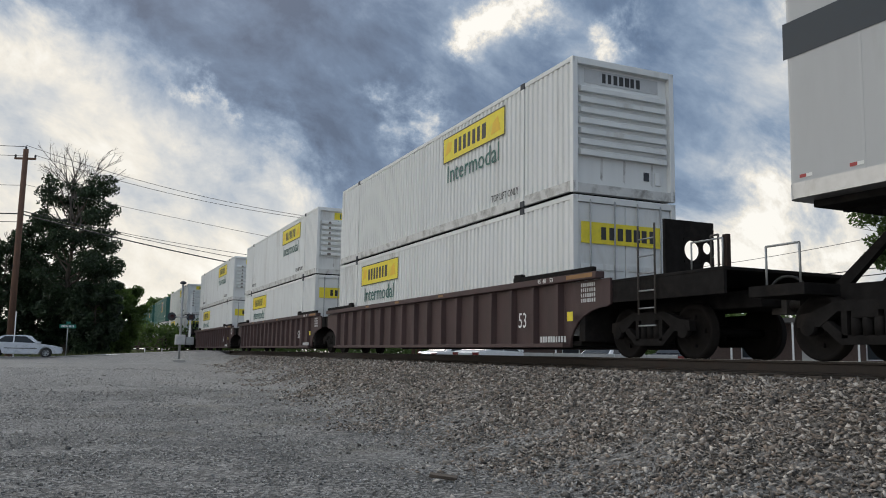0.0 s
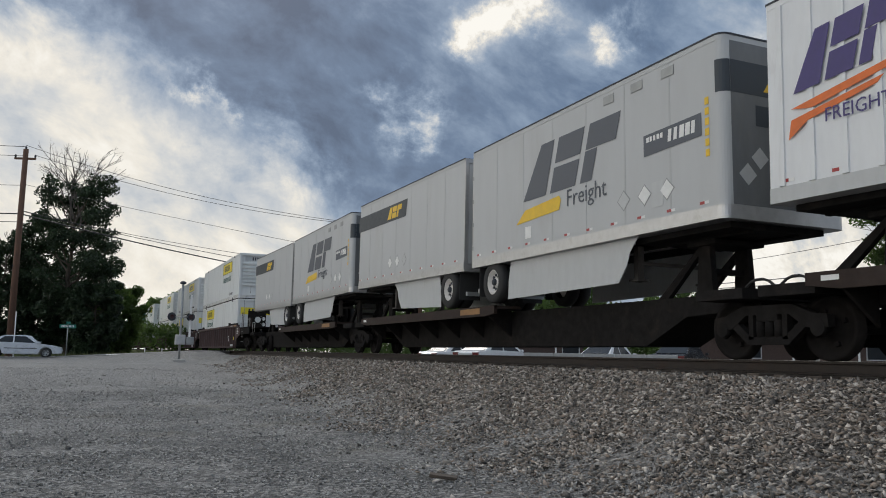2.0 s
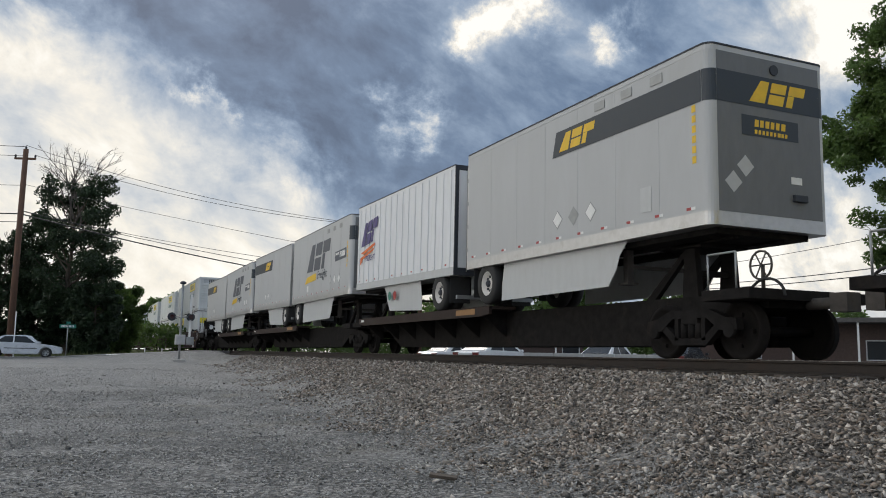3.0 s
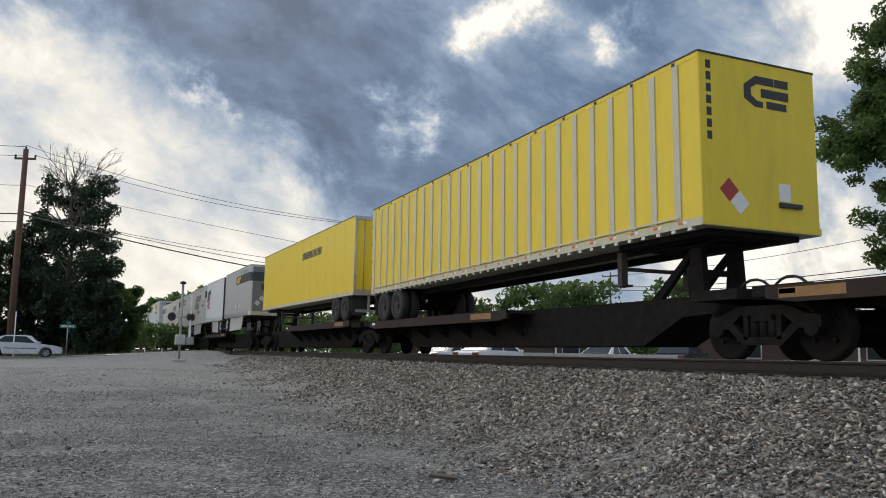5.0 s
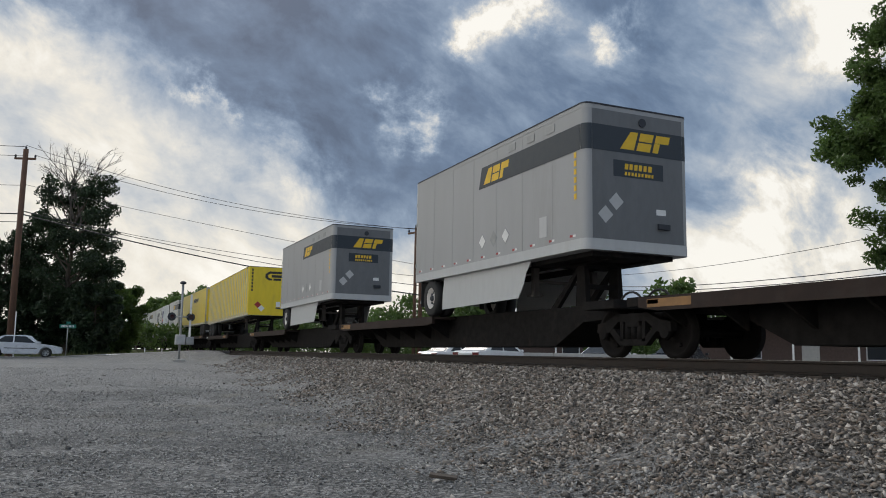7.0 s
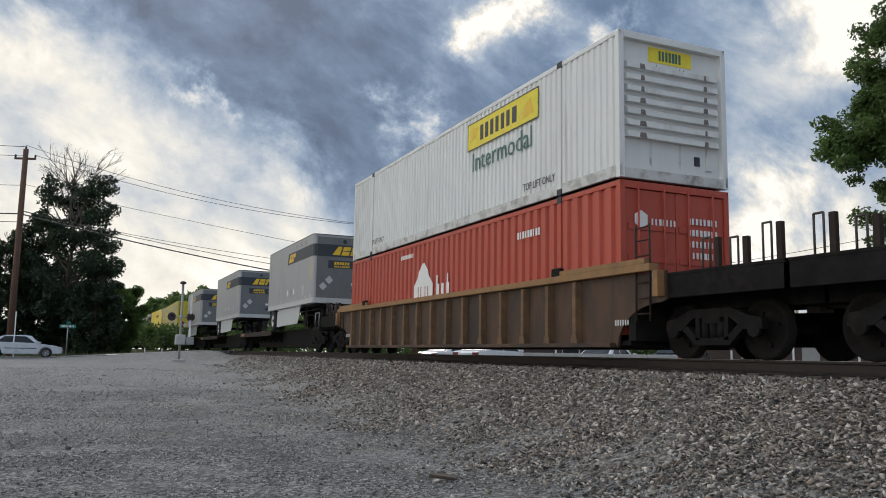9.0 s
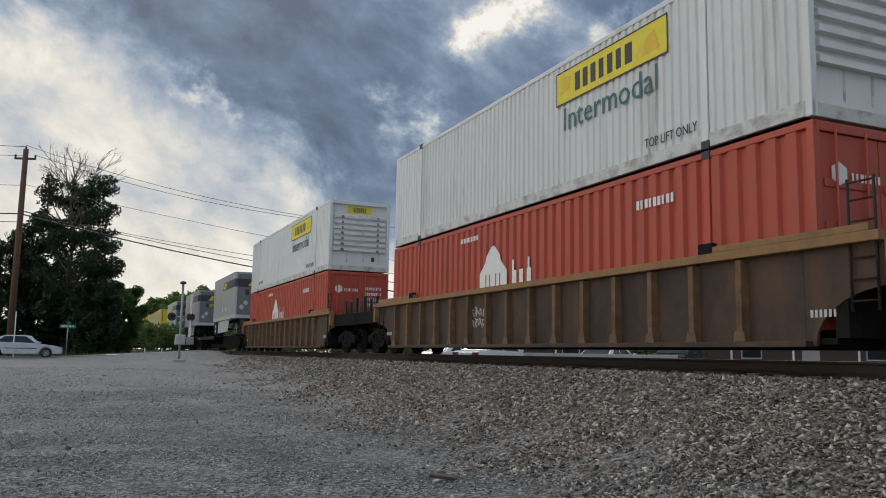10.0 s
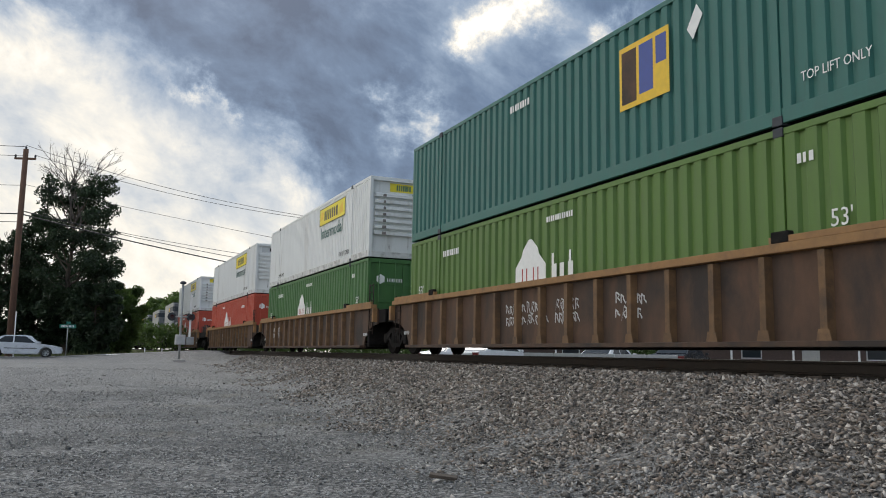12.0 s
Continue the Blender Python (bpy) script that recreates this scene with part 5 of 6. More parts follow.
stripe_rev = trailer_rev(GREY + "with a dark band, nose on a hitch", "grey_white", PUP, 0, (dark_stripe(False, True), diamonds([(-1.1, "print_white"), (-0.45, "print_white"), (0.15, "skirt")])))
emblem_fwd = trailer(GREY + "with a large dark grey emblem", "grey_white", PUP, 0, (big_emblem, nose_number, nose_stripe, diamonds([(1.85, "skirt"), (2.45, "print_white"), (3.05, "print_white")])))
stripe_fwd = trailer(GREY + "with a dark band round its nose", "dull_white", PUP, 0, (dark_stripe(True), nose_stripe, nose_number, diamonds([(-0.1, "print_white"), (0.5, "galvanised"), (1.1, "print_white")])), gear=0.10)
ribbed_rev = trailer_rev("white ribbed van trailer with a purple and orange emblem", "ribbed_white", 8.3, 16, (slash_logo,), True, 2.9, 1.45)
yellow_rev = trailer_rev("plain yellow van trailer with scuffed silver lower rail", "yellow_box", 16.1, 0, (yellow_name,), False)
white_fwd = trailer("white van trailer with a dark band round its nose", "grey_white", PUP, 0, (dark_stripe(True), nose_stripe, nose_number, diamonds([(-0.1, "print_white"), (0.5, "galvanised"), (1.1, "print_white")])))
yellow_fwd = trailer("yellow ribbed van trailer with a black emblem on its nose", "yellow_box", 16.1, 26, (yellow_prints,), False, gear=0.05)

PLACED = [(stripe_rev, -8.35, 0.65, 0.5, 0.05), (emblem_fwd, 0.95, 9.75, -0.25, 0.06), (stripe_rev, 10.65, 19.4, 0.7, 0.06), (emblem_fwd, 20.0, 28.8, 0.0, 0.03),
          (ribbed_rev, 29.7, 37.95, 0.8, 0.02), (white_fwd, 38.9, 47.6, 0.3, 0.0), (yellow_rev, 51.6, 67.75, 0.3, 0.0), (yellow_fwd, 69.8, 85.9, -0.5, -0.08),
          (stripe_fwd, 94.65, 103.5, -0.2, -0.04), (stripe_fwd, 112.4, 121.2, -0.2, -0.04), (stripe_fwd, 130.4, 139.3, -0.2, -0.04)]
for proto, s0, s1, tilt, lift in PLACED:
    ob = proto if proto not in used else copy_thing(proto, pose(0, 0, 0))
    used.add(proto)
    put_on_train(ob, (s0 + s1) / 2, tilt, 0.0, box_z + lift)


# ---------------------------------------------------------------- spine cars under the trailers
def spine_car(s0, s1, deck0, deck1, hitches, left_truck, right_truck, yellow_at=None):
    low = 0.13 if s0 > 69 else 0.0          # the later cars have lower decks
    car = thing("spine_car", "dark rust-brown spine car with long side decks and fold-up hitches", "railway wagon", "spine cars")
    mid = (s0 + s1) / 2
    a, b = s0 - mid, s1 - mid
    bm = bmesh.new()
    prism(bm, [(a + 0.2, 0.80), (a + 1.9, 0.72), (a + 3.0, 0.22), (b - 3.0, 0.22), (b - 1.9, 0.72), (b - 0.2, 0.80), (b - 0.2, 1.06), (a + 0.2, 1.06)], -0.62, 0.62)
    part("centre_sill", bm, "black_steel", car)
    for sd in (-1, 1):
        lo, hi = sorted((sd * 0.63, sd * 1.34))
        deck = part("side_deck", boxes((deck0 - mid, deck1 - mid, lo, hi, 1.10 - low, 1.165 - low)), "deck_steel", car)
        lo, hi = sorted((sd * 1.28, sd * 1.36))
        bm = bmesh.new()
        d0, d1 = deck0 - mid, deck1 - mid
        prism(bm, [(d0, 1.168 - low), (d1, 1.168 - low), (d1, 0.98 - low), (d1 - 0.5, 0.93 - low), (d0 + 0.5, 0.93 - low), (d0, 1.0 - low)], lo, hi)
        edge = part("deck_edge", bm, "deck_steel", car)
        n = 7
        for i in range(n):
            x = d0 + 0.5 + (d1 - d0 - 1.0) * i / (n - 1)
            lo, hi = sorted((sd * 0.63, sd * 1.27))
            bm = bmesh.new()
            prism(bm, [(0.63 * sd, 0.45), (1.27 * sd, 0.95 - low), (1.27 * sd, 1.098 - low), (0.63 * sd, 1.098 - low)], x - 0.03, x + 0.03, "x")
            part("outrigger", bm, "black_steel", car)
        u = (d1 - 1.3) if yellow_at is None else yellow_at - mid
        if sd < 0:
            flat_print("reflector", [rect(-0.55, 0.55, -0.07, 0.07)], "ochre_steel", car, near_side(u, 1.06 - low, -1.362), 0.003, "worn ochre paint")
            flat_print("reflector", [rect(-0.14, 0.14, -0.035, 0.035)], "print_white", car, near_side(d0 + 0.4, 1.08 - low, -1.362), 0.003)
    for x in hitches:
        hx = x - mid
        hitch = part("trailer_hitch", boxes((hx - 0.35, hx + 0.35, -0.55, 0.55, 1.93, 2.02), bevel=0.015), "black_steel", car, "black folding trailer hitch")
        for y in (-0.42, 0.42):
            part("hitch_post", prism(bmesh.new(), [(hx - 0.20, 1.062), (hx + 0.20, 1.062), (hx + 0.13, 1.928), (hx - 0.13, 1.928)], y - 0.06, y + 0.06), "black_steel", hitch)
            part("hitch_brace", prism(bmesh.new(), [(hx - 1.25, 1.062), (hx - 0.98, 1.062), (hx - 0.132, 1.80), (hx - 0.132, 1.928)], y - 0.05, y + 0.05), "black_steel", hitch)
        part("cross_tie", boxes((hx - 0.06, hx + 0.06, -0.358, 0.358, 1.45, 1.55)), "black_steel", hitch)
    for tr in (left_truck, right_truck):
        if tr is not None:
            add_truck(car, tr - mid)
    for e, x in ((-1, a), (1, b)):
        bm = bmesh.new()
        box(bm, *sorted((x - e * 0.9, x + e * 0.1)), -1.3, 1.3, 0.90, 1.06)
        part("end_frame", bm, "black_steel", car)
        bm = bmesh.new()
        for k in range(9):
            t0, t1 = k / 9 * math.pi, (k + 1) / 9 * math.pi
            tube(bm, (x - e * (0.1 + 0.35 * math.cos(t0)), -0.75, 0.95 + 0.28 * math.sin(t0)), (x - e * (0.1 + 0.35 * math.cos(t1)), -0.75, 0.95 + 0.28 * math.sin(t1)), 0.022, sides=6, caps=False)
        part("brake_hose", bm, "rubber", car)
    put_on_train(car, mid)
    return car


def end_fittings(s, e):
    """Coupler, hand-brake wheel and grab rails on a spine car's outer end, as parts of that car."""
    def f(car, mid):
        x = s - mid
        bm = bmesh.new()
        tube(bm, (x, 0, 0.86), (x + e * 0.6, 0, 0.86), 0.09, sides=10)
        box(bm, *sorted((x + e * 0.5, x + e * 0.8)), -0.14, 0.14, 0.72, 1.0)
        part("coupler", bm, "dirty_steel", car)
        if e > 0:
            bm = bmesh.new()
            for k in range(16):
                t0, t1 = k / 16 * 2 * math.pi, (k + 1) / 16 * 2 * math.pi
                tube(bm, (x - e * 0.25 + 0.22 * math.cos(t0), -0.7, 1.45 + 0.22 * math.sin(t0)), (x - e * 0.25 + 0.22 * math.cos(t1), -0.7, 1.45 + 0.22 * math.sin(t1)), 0.018, sides=6, caps=False)
            for t0 in (0, math.pi / 3, 2 * math.pi / 3):
                tube(bm, (x - e * 0.25 + 0.22 * math.cos(t0), -0.7, 1.45 + 0.22 * math.sin(t0)), (x - e * 0.25 - 0.22 * math.cos(t0), -0.7, 1.45 - 0.22 * math.sin(t0)), 0.012, sides=6)
            tube(bm, (x - e * 0.25, -0.66, 1.06), (x - e * 0.25, -0.66, 1.45), 0.03, sides=8)
            part("brake_wheel", bm, "dirty_steel", car)
        bm = bmesh.new()
        for u in (-0.2, -0.8):
            tube(bm, (x + e * u, -1.25, 1.06), (x + e * u, -1.25, 1.62), 0.017, sides=8)
        tube(bm, (x - e * 0.2, -1.25, 1.62), (x - e * 0.8, -1.25, 1.62), 0.017, sides=8)
        part("grab_rail", bm, "galvanised", car)
    return f


UNITS = [(-8.9, 10.0, -1.6, 8.2, (-7.0, 8.3), -7.3, None), (10.6, 29.0, 11.4, 21.3, (11.9, 27.4), 10.3, None), (29.5, 48.3, 30.3, 40.2, (31.0, 46.2), 29.3, 46.8),
         (50.2, 68.6, 57.5, 67.6, (52.2,), 51.6, None), (69.2, 86.5, 69.9, 79.5, (84.8,), 68.9, None), (87.0, 104.2, 87.2, 96.0, (102.2,), 86.8, None, 88.0),
         (104.8, 122.0, 105.0, 113.8, (119.8,), 104.5, None, 105.8), (122.6, 140.6, 122.9, 131.7, (138.0,), 122.3, 139.6, 123.7)]
for u in UNITS:
    c = spine_car(*u)
    mid = (u[0] + u[1]) / 2
    if u[0] in (-8.9, 50.2):
        end_fittings(u[0], -1)(c, mid)
    if u[1] in (48.3, 140.6):
        end_fittings(u[1], 1)(c, mid)


# ---------------------------------------------------------------- loose stones
def heights(x, y):
    return np.array([bank_height(a, b) for a, b in zip(x, y)])


def soup(name, V, F, mat):
    """A mesh of loose triangles."""
    me = bpy.data.meshes.new(name)
    me.vertices.add(len(V))
    me.vertices.foreach_set("co", V.ravel())
    me.loops.add(len(F) * 3)
    me.loops.foreach_set("vertex_index", F.ravel().astype(np.int32))
    me.polygons.add(len(F))
    me.polygons.foreach_set("loop_start", np.arange(0, len(F) * 3, 3, dtype=np.int32))
    me.update(calc_edges=True)
    me.materials.append(M[mat])
    return new(name, me)


PHI = (1 + 5 ** 0.5) / 2
ICO_V = np.array([(-1, PHI, 0), (1, PHI, 0), (-1, -PHI, 0), (1, -PHI, 0), (0, -1, PHI), (0, 1, PHI), (0, -1, -PHI), (0, 1, -PHI), (PHI, 0, -1), (PHI, 0, 1), (-PHI, 0, -1), (-PHI, 0, 1)]) / 1.9
OCT_V = np.array([(1, 0, 0), (-1, 0, 0), (0, 1, 0), (0, -1, 0), (0, 0, 1), (0, 0, -1)], float)


def hull_faces(vs):
    """Triangles of a convex set of points."""
    bm = bmesh.new()
    for v in vs:
        bm.verts.new(v)
    bm.verts.index_update()
    bmesh.ops.convex_hull(bm, input=bm.verts)
    bmesh.ops.triangulate(bm, faces=bm.faces)
    bm.verts.index_update()
    f = [[v.index for v in fc.verts] for fc in bm.faces]
    bm.free()
    return np.array(f)


def scatter(name, mat, base, patches, seed, label):
    """Stones strewn over patches of (x0, x1, y0, y1, number per square metre, smallest, largest)."""
    rng = np.random.default_rng(seed)
    faces = hull_faces(base)
    V, F = [], []
    count = 0
    for x0, x1, y0, y1, per, small, large, keep in patches:
        n = int((x1 - x0) * (y1 - y0) * per)
        x, y = rng.uniform(x0, x1, n), rng.uniform(y0, y1, n)
        if keep is not None:
            ok = keep(x, y, rng)
            x, y = x[ok], y[ok]
            n = len(x)
        r = small + (large - small) * rng.random(n) ** 2.2
        z = heights(x, y)
        v = base[None] * (1 + rng.uniform(-0.30, 0.30, (n, len(base), 1)))
        v = v * np.stack([rng.uniform(0.9, 1.8, n), rng.uniform(0.75, 1.15, n), rng.uniform(0.20, 0.46, n)], 1)[:, None]
        q = rng.normal(size=(n, 4)) * np.array([1.0, 0.28, 0.28, 1.0])
        q /= np.linalg.norm(q, axis=1)[:, None]
        w, a, b, c = q.T
        R = np.stack([np.stack([1 - 2 * (b * b + c * c), 2 * (a * b - c * w), 2 * (a * c + b * w)], 1),
                      np.stack([2 * (a * b + c * w), 1 - 2 * (a * a + c * c), 2 * (b * c - a * w)], 1),
                      np.stack([2 * (a * c - b * w), 2 * (b * c + a * w), 1 - 2 * (a * a + b * b)], 1)], 1)
        v = np.einsum("nij,nkj->nki", R, v) * r[:, None, None]
        v += np.stack([x, y, z + r * rng.uniform(0.05, 0.5, n)], 1)[:, None]
        V.append(v.reshape(-1, 3))
        F.append((faces[None] + (np.arange(n) * len(base))[:, None, None]).reshape(-1, 3) + count)
        count += n * len(base)
    V, F = np.concatenate(V), np.concatenate(F)
    return tagged(soup(name, V, F, mat), label, "stones", kind="stuff")


def toe(x, y, rng):
    """Ballast thins out towards an uneven foot of the bank."""
    edge = 5.8 + 0.35 * np.sin(x * 0.9) + 0.3 * np.sin(x * 2.3 + 1) + np.clip((-x - 12) * 0.055, 0, 1.7)
    return y > edge + rng.normal(0, 0.75, len(x))


def off_road(x, y, rng):
    return (x > -40.5)


scatter("ballast_stones", "ballast", OCT_V, [(-12.5, -4.5, 3.0, 9.35, 1500, 0.010, 0.042, toe), (-20, -12.5, 3.0, 9.35, 1000, 0.012, 0.042, toe), (-29, -20, 3.2, 9.35, 480, 0.017, 0.05, toe),
                                             (-46.5, -29, 4.0, 9.3, 170, 0.022, 0.055, toe), (-40, -5, 9.5, 10.9, 60, 0.03, 0.055, None)], 3, "brown-grey crushed ballast stones on the bank")
scatter("large_ballast", "ballast", ICO_V, [(-22, -4.5, 3.4, 9.3, 9, 0.03, 0.055, toe)], 6, "larger angular ballast stones on the bank")
scatter("gravel_stones", "gravel", OCT_V, [(-14.0, -5.5, -2.2, 6.2, 420, 0.006, 0.021, None), (-26, -14.0, -3.0, 6.5, 130, 0.009, 0.024, None), (-40, -26, -4, 6.5, 22, 0.012, 0.03, None),
                                           (-30, -6, -3, 6, 5.0, 0.016, 0.04, None)], 5, "small grey gravel strewn over the lot")
slab = part("broken_slab", boxes((-0.16, 0.16, -0.05, 0.05, -0.02, 0.02), bevel=0.01), "tie_wood")
tagged(slab, "dark flat chip of wood lying on gravel", "wood chip")
slab.matrix_world = pose(-8.63, 3.87, bank_height(-8.63, 3.87) + 0.045, 8, 6, 62)


# ---------------------------------------------------------------- road and crossing
def road_strip(x0, x1, ys_, lift, mat, name, label, kind="structure"):
    bm = bmesh.new()
    rows = [[bm.verts.new((x, y, bank_height(x, y) + lift)) for x in (x0, (x0 + x1) / 2, x1)] for y in ys_]
    for a, b in zip(rows, rows[1:]):
        for k in range(2):
            bm.faces.new((a[k], a[k + 1], b[k + 1], b[k]))
    ob = part(name, bm, mat)
    return tagged(ob, label, "road", kind=kind)


road_strip(-64.2, -56.4, graded([(-120, 0), (-20, 10), (8.2, 0.7)]), 0.03, "asphalt", "road", "worn grey asphalt road to a level crossing")
road_strip(-64.2, -56.4, graded([(12.2, 0), (60, 2.0)]), 0.03, "asphalt", "road_far", "worn grey asphalt road beyond the crossing")
paint = road_strip(-60.2, -56.7, [1.6, 2.0, 2.4], 0.036, "road_paint", "stop_line", "faded white stop line")
edge_line = road_strip(-64.0, -63.86, graded([(-60, 0), (5, 1.5)]), 0.036, "road_paint", "edge_line", "faded white edge line")
crossing = thing("crossing_panels", "grey timber panels between the rails", "level crossing", kind="structure")
for k in range(5):
    for y0, y1 in ((8.25, 9.28), (9.56, 10.80), (11.08, 12.15)):
        part("panel", boxes((-64.1 + k * 1.54, -62.6 + k * 1.54, y0, y1, -0.19, -0.012), bevel=0.01), "asphalt", crossing)


# ---------------------------------------------------------------- poles, wires, signal, sign
def utility_pole(base, height, r=0.16, arm=None, lean=(0.0, 0.0), label="weathered brown wooden utility pole"):
    p = thing("utility_pole", label, "utility pole", "utility poles")
    p.location = base
    part("pole", tube(bmesh.new(), (0, 0, -0.3), (lean[0], lean[1], height), r, r * 0.72, sides=12), "pole_wood", p)
    if arm:
        z, half, turn = arm
        c, s = math.cos(radians(turn)), math.sin(radians(turn))
        bm = bmesh.new()
        box(bm, -half, half, -0.06, 0.06, -0.07, 0.07)
        o = part("crossarm", bm, "pole_wood", p)
        o.matrix_basis = pose(lean[0], lean[1], z, 0, 0, turn)
        for u in (-half * 0.92, 0.0, half * 0.92):
            i = part("insulator", lathe_up([(0.03, 0.0), (0.06, 0.03), (0.06, 0.09), (0.085, 0.11), (0.05, 0.2), (0.02, 0.24)]), "dark_seal", p)
            i.matrix_basis = pose(lean[0] + u * c, lean[1] + u * s, z + 0.071 if u else height)
    return p


def lathe_up(profile, sides=12):
    bm = bmesh.new()
    lathe(bm, [(r, y) for r, y in profile], sides=sides)
    bmesh.ops.rotate(bm, verts=bm.verts, cent=(0, 0, 0), matrix=Matrix.Rotation(radians(90), 3, "X"))
    return bm


def wire(points, r, label="black cable hanging between poles", sag=0.0):
    """A hanging cable through points."""
    pts = []
    for a, b in zip(points, points[1:]):
        a, b = Vector(a), Vector(b)
        n = 14
        for k in range(n):
            u = k / n
            p = a.lerp(b, u)
            p.z -= sag * 4 * u * (1 - u)
            pts.append(p)
    pts.append(Vector(points[-1]))
    ob = part("overhead_cable", sweep(pts, r * 1.3, 5), "cable")
    return tagged(ob, label, "cable", "overhead cables")


# the tall pole beside the road
POLE_A = Vector((-65.5, -4.62, bank_height(-65.5, -4.62)))
pole_a = utility_pole(POLE_A, 15.1, 0.25, (14.4, 0.76, 70), (-0.05, 0.0), "tall weathered brown utility pole beside the road")
part("transformer_bracket", boxes((-0.1, 0.1, -0.25, 0.05, 6.4, 6.55)), "dark_seal", pole_a)
gw = part("guy_guard", tube(bmesh.new(), (0.9, 0.36, 0.0), (0.55, 0.30, 3.2), 0.035, sides=8), "print_white")
tagged(gw, "pale plastic guy-wire guard beside the pole", "guy guard")
gw.location = POLE_A

# street name sign
SIGN = (-66.0, -0.93, bank_height(-66.0, -0.93))
sg = thing("street_sign", "green street name signs on a thin steel post", "street sign")
sg.location, sg.scale = SIGN, (1.2, 1.2, 1.2)
part("post", tube(bmesh.new(), (0, 0, -0.1), (0, 0, 2.05), 0.03, sides=8), "galvanised", sg)
pl = part("name_plate", boxes((-0.012, 0.012, -0.46, 0.46, 1.72, 1.95)), "sign_green", sg)
flat_print("plate_line", bars(-0.36, 0.36, -0.06, 0.06, 9, 0, 0.3, 3), "print_white", pl, right_end(0.0125, 0, 1.835), 0.003)
pl = part("name_plate", boxes((-0.18, 0.18, -0.10, 0.14, 1.98, 2.12)), "sign_green", sg)

# crossing signal
SX, SY = -51.7, 5.5
sig = thing("crossing_signal", "grey steel crossing signal mast with red lamps and bell", "railway signal")
sig.location, sig.scale = (SX, SY, bank_height(SX, SY)), (1.2, 1.2, 1.2)
part("foundation", boxes((-0.3, 0.3, -0.3, 0.3, -0.25, 0.12), bevel=0.03), "render_wall", sig)
part("mast", tube(bmesh.new(), (0, 0, 0.12), (0, 0, 3.9), 0.06, sides=12), "galvanised", sig)
part("bell", lathe_up([(0.05, 0.0), (0.15, 0.03), (0.16, 0.10), (0.08, 0.16), (0.02, 0.18)]), "dark_seal", sig).location = (0, 0, 3.9)
arm_ = part("lamp_arm", tube(bmesh.new(), (0, -0.45, 2.25), (0, 0.45, 2.25), 0.035, sides=8), "galvanised", sig)
for y in (-0.46, 0.46):
    for e in (-1, 1):
        lamp = part("signal_lamp", tube(bmesh.new(), (e * 0.05, y, 2.25), (e * 0.20, y, 2.25), 0.15, sides=16), "dark_seal", sig)
        part("lens", tube(bmesh.new(), (e * 0.201, y, 2.25), (e * 0.215, y, 2.25), 0.11, sides=14), "lens_dark", lamp)
    part("backboard", tube(bmesh.new(), (-0.012, y, 2.25), (0.012, y, 2.25), 0.21, sides=20), "dark_seal", sig)
case = part("relay_case", boxes((-0.22, 0.22, -0.24, 0.24, 0.85, 1.35), bevel=0.03), "aluminium", sig)
part("case_door", boxes((0.2205, 0.235, -0.2, 0.2, 0.89, 1.31)), "aluminium", case)
part("gate_mechanism", boxes((-0.2, 0.2, 0.28, 0.66, 0.85, 1.25), bevel=0.03), "galvanised", sig)
part("gate_arm", boxes((-0.03, 0.03, 0.40, 0.50, 1.2505, 3.4)), "print_white", sig)

# marker posts near the crossing
for x, y in ((-67.5, 4.6), (-67.8, 5.9)):
    o = part("marker_post", tube(bmesh.new(), (0, 0, -0.1), (0, 0, 0.75), 0.04, sides=8), "skirt")
    o.location = (x, y, bank_height(x, y))
    tagged(o, "short pale marker post beside the track", "post", "marker posts")

# poles beyond the track
def reach(az, dist):
    a = radians(az)
    return Vector((math.sin(a) * dist, math.cos(a) * dist, 0))


PB = reach(-67.7, 60)
PB.z = bank_height(PB.x, PB.y)
utility_pole(PB, 12.9, 0.17, None, (0, 0), "plain brown utility pole beyond the track")
PB2 = reach(-68.1, 62)
PB2.z = PB.z
utility_pole(PB2, 10.4, 0.15, (10.0, 0.9, 20), (0, 0), "brown utility pole with a crossarm beyond the track")
PC = reach(-54.4, 120)
PC.z = bank_height(PC.x, PC.y)
utility_pole(PC, 12.9, 0.16, (12.5, 1.3, 30), (0, 0), "distant wooden utility pole with a crossarm")

TOP_A = POLE_A + Vector((-0.05, 0, 0))
TOP_B = PB + Vector((0, 0, 0))
wire([TOP_A + Vector((0.2, 0.6, 14.7)), TOP_B + Vector((0.5, 0, 9.9))], 0.014, sag=1.05)
wire([TOP_A + Vector((0, 0, 15.4)), TOP_B + Vector((-0.5, 0, 10.0))], 0.014, sag=1.0)
wire([TOP_A + Vector((0, 0, 12.5)), TOP_B + Vector((-0.4, 0, 7.3))], 0.012, sag=0.2)
wire([TOP_A + Vector((0, 0, 10.5)), TOP_B + Vector((0, 0, 6.4))], 0.014, sag=0.5)
wire([TOP_A + Vector((0, 0, 10.3)), TOP_B + Vector((0.1, 0, 5.0))], 0.035, "thick black telephone cable", sag=0.45)
wire([TOP_A + Vector((0, 0.02, 10.55)), TOP_B + Vector((0.1, 0, 5.7))], 0.018, sag=0.5)
for dz, rr in ((15.3, 0.018), (14.6, 0.016), (10.3, 0.034), (9.7, 0.02), (12.4, 0.014)):
    wire([TOP_A + Vector((0, 0, dz)), TOP_A + Vector((-7.0, -40.0, dz + 0.4))], rr, sag=0.5)
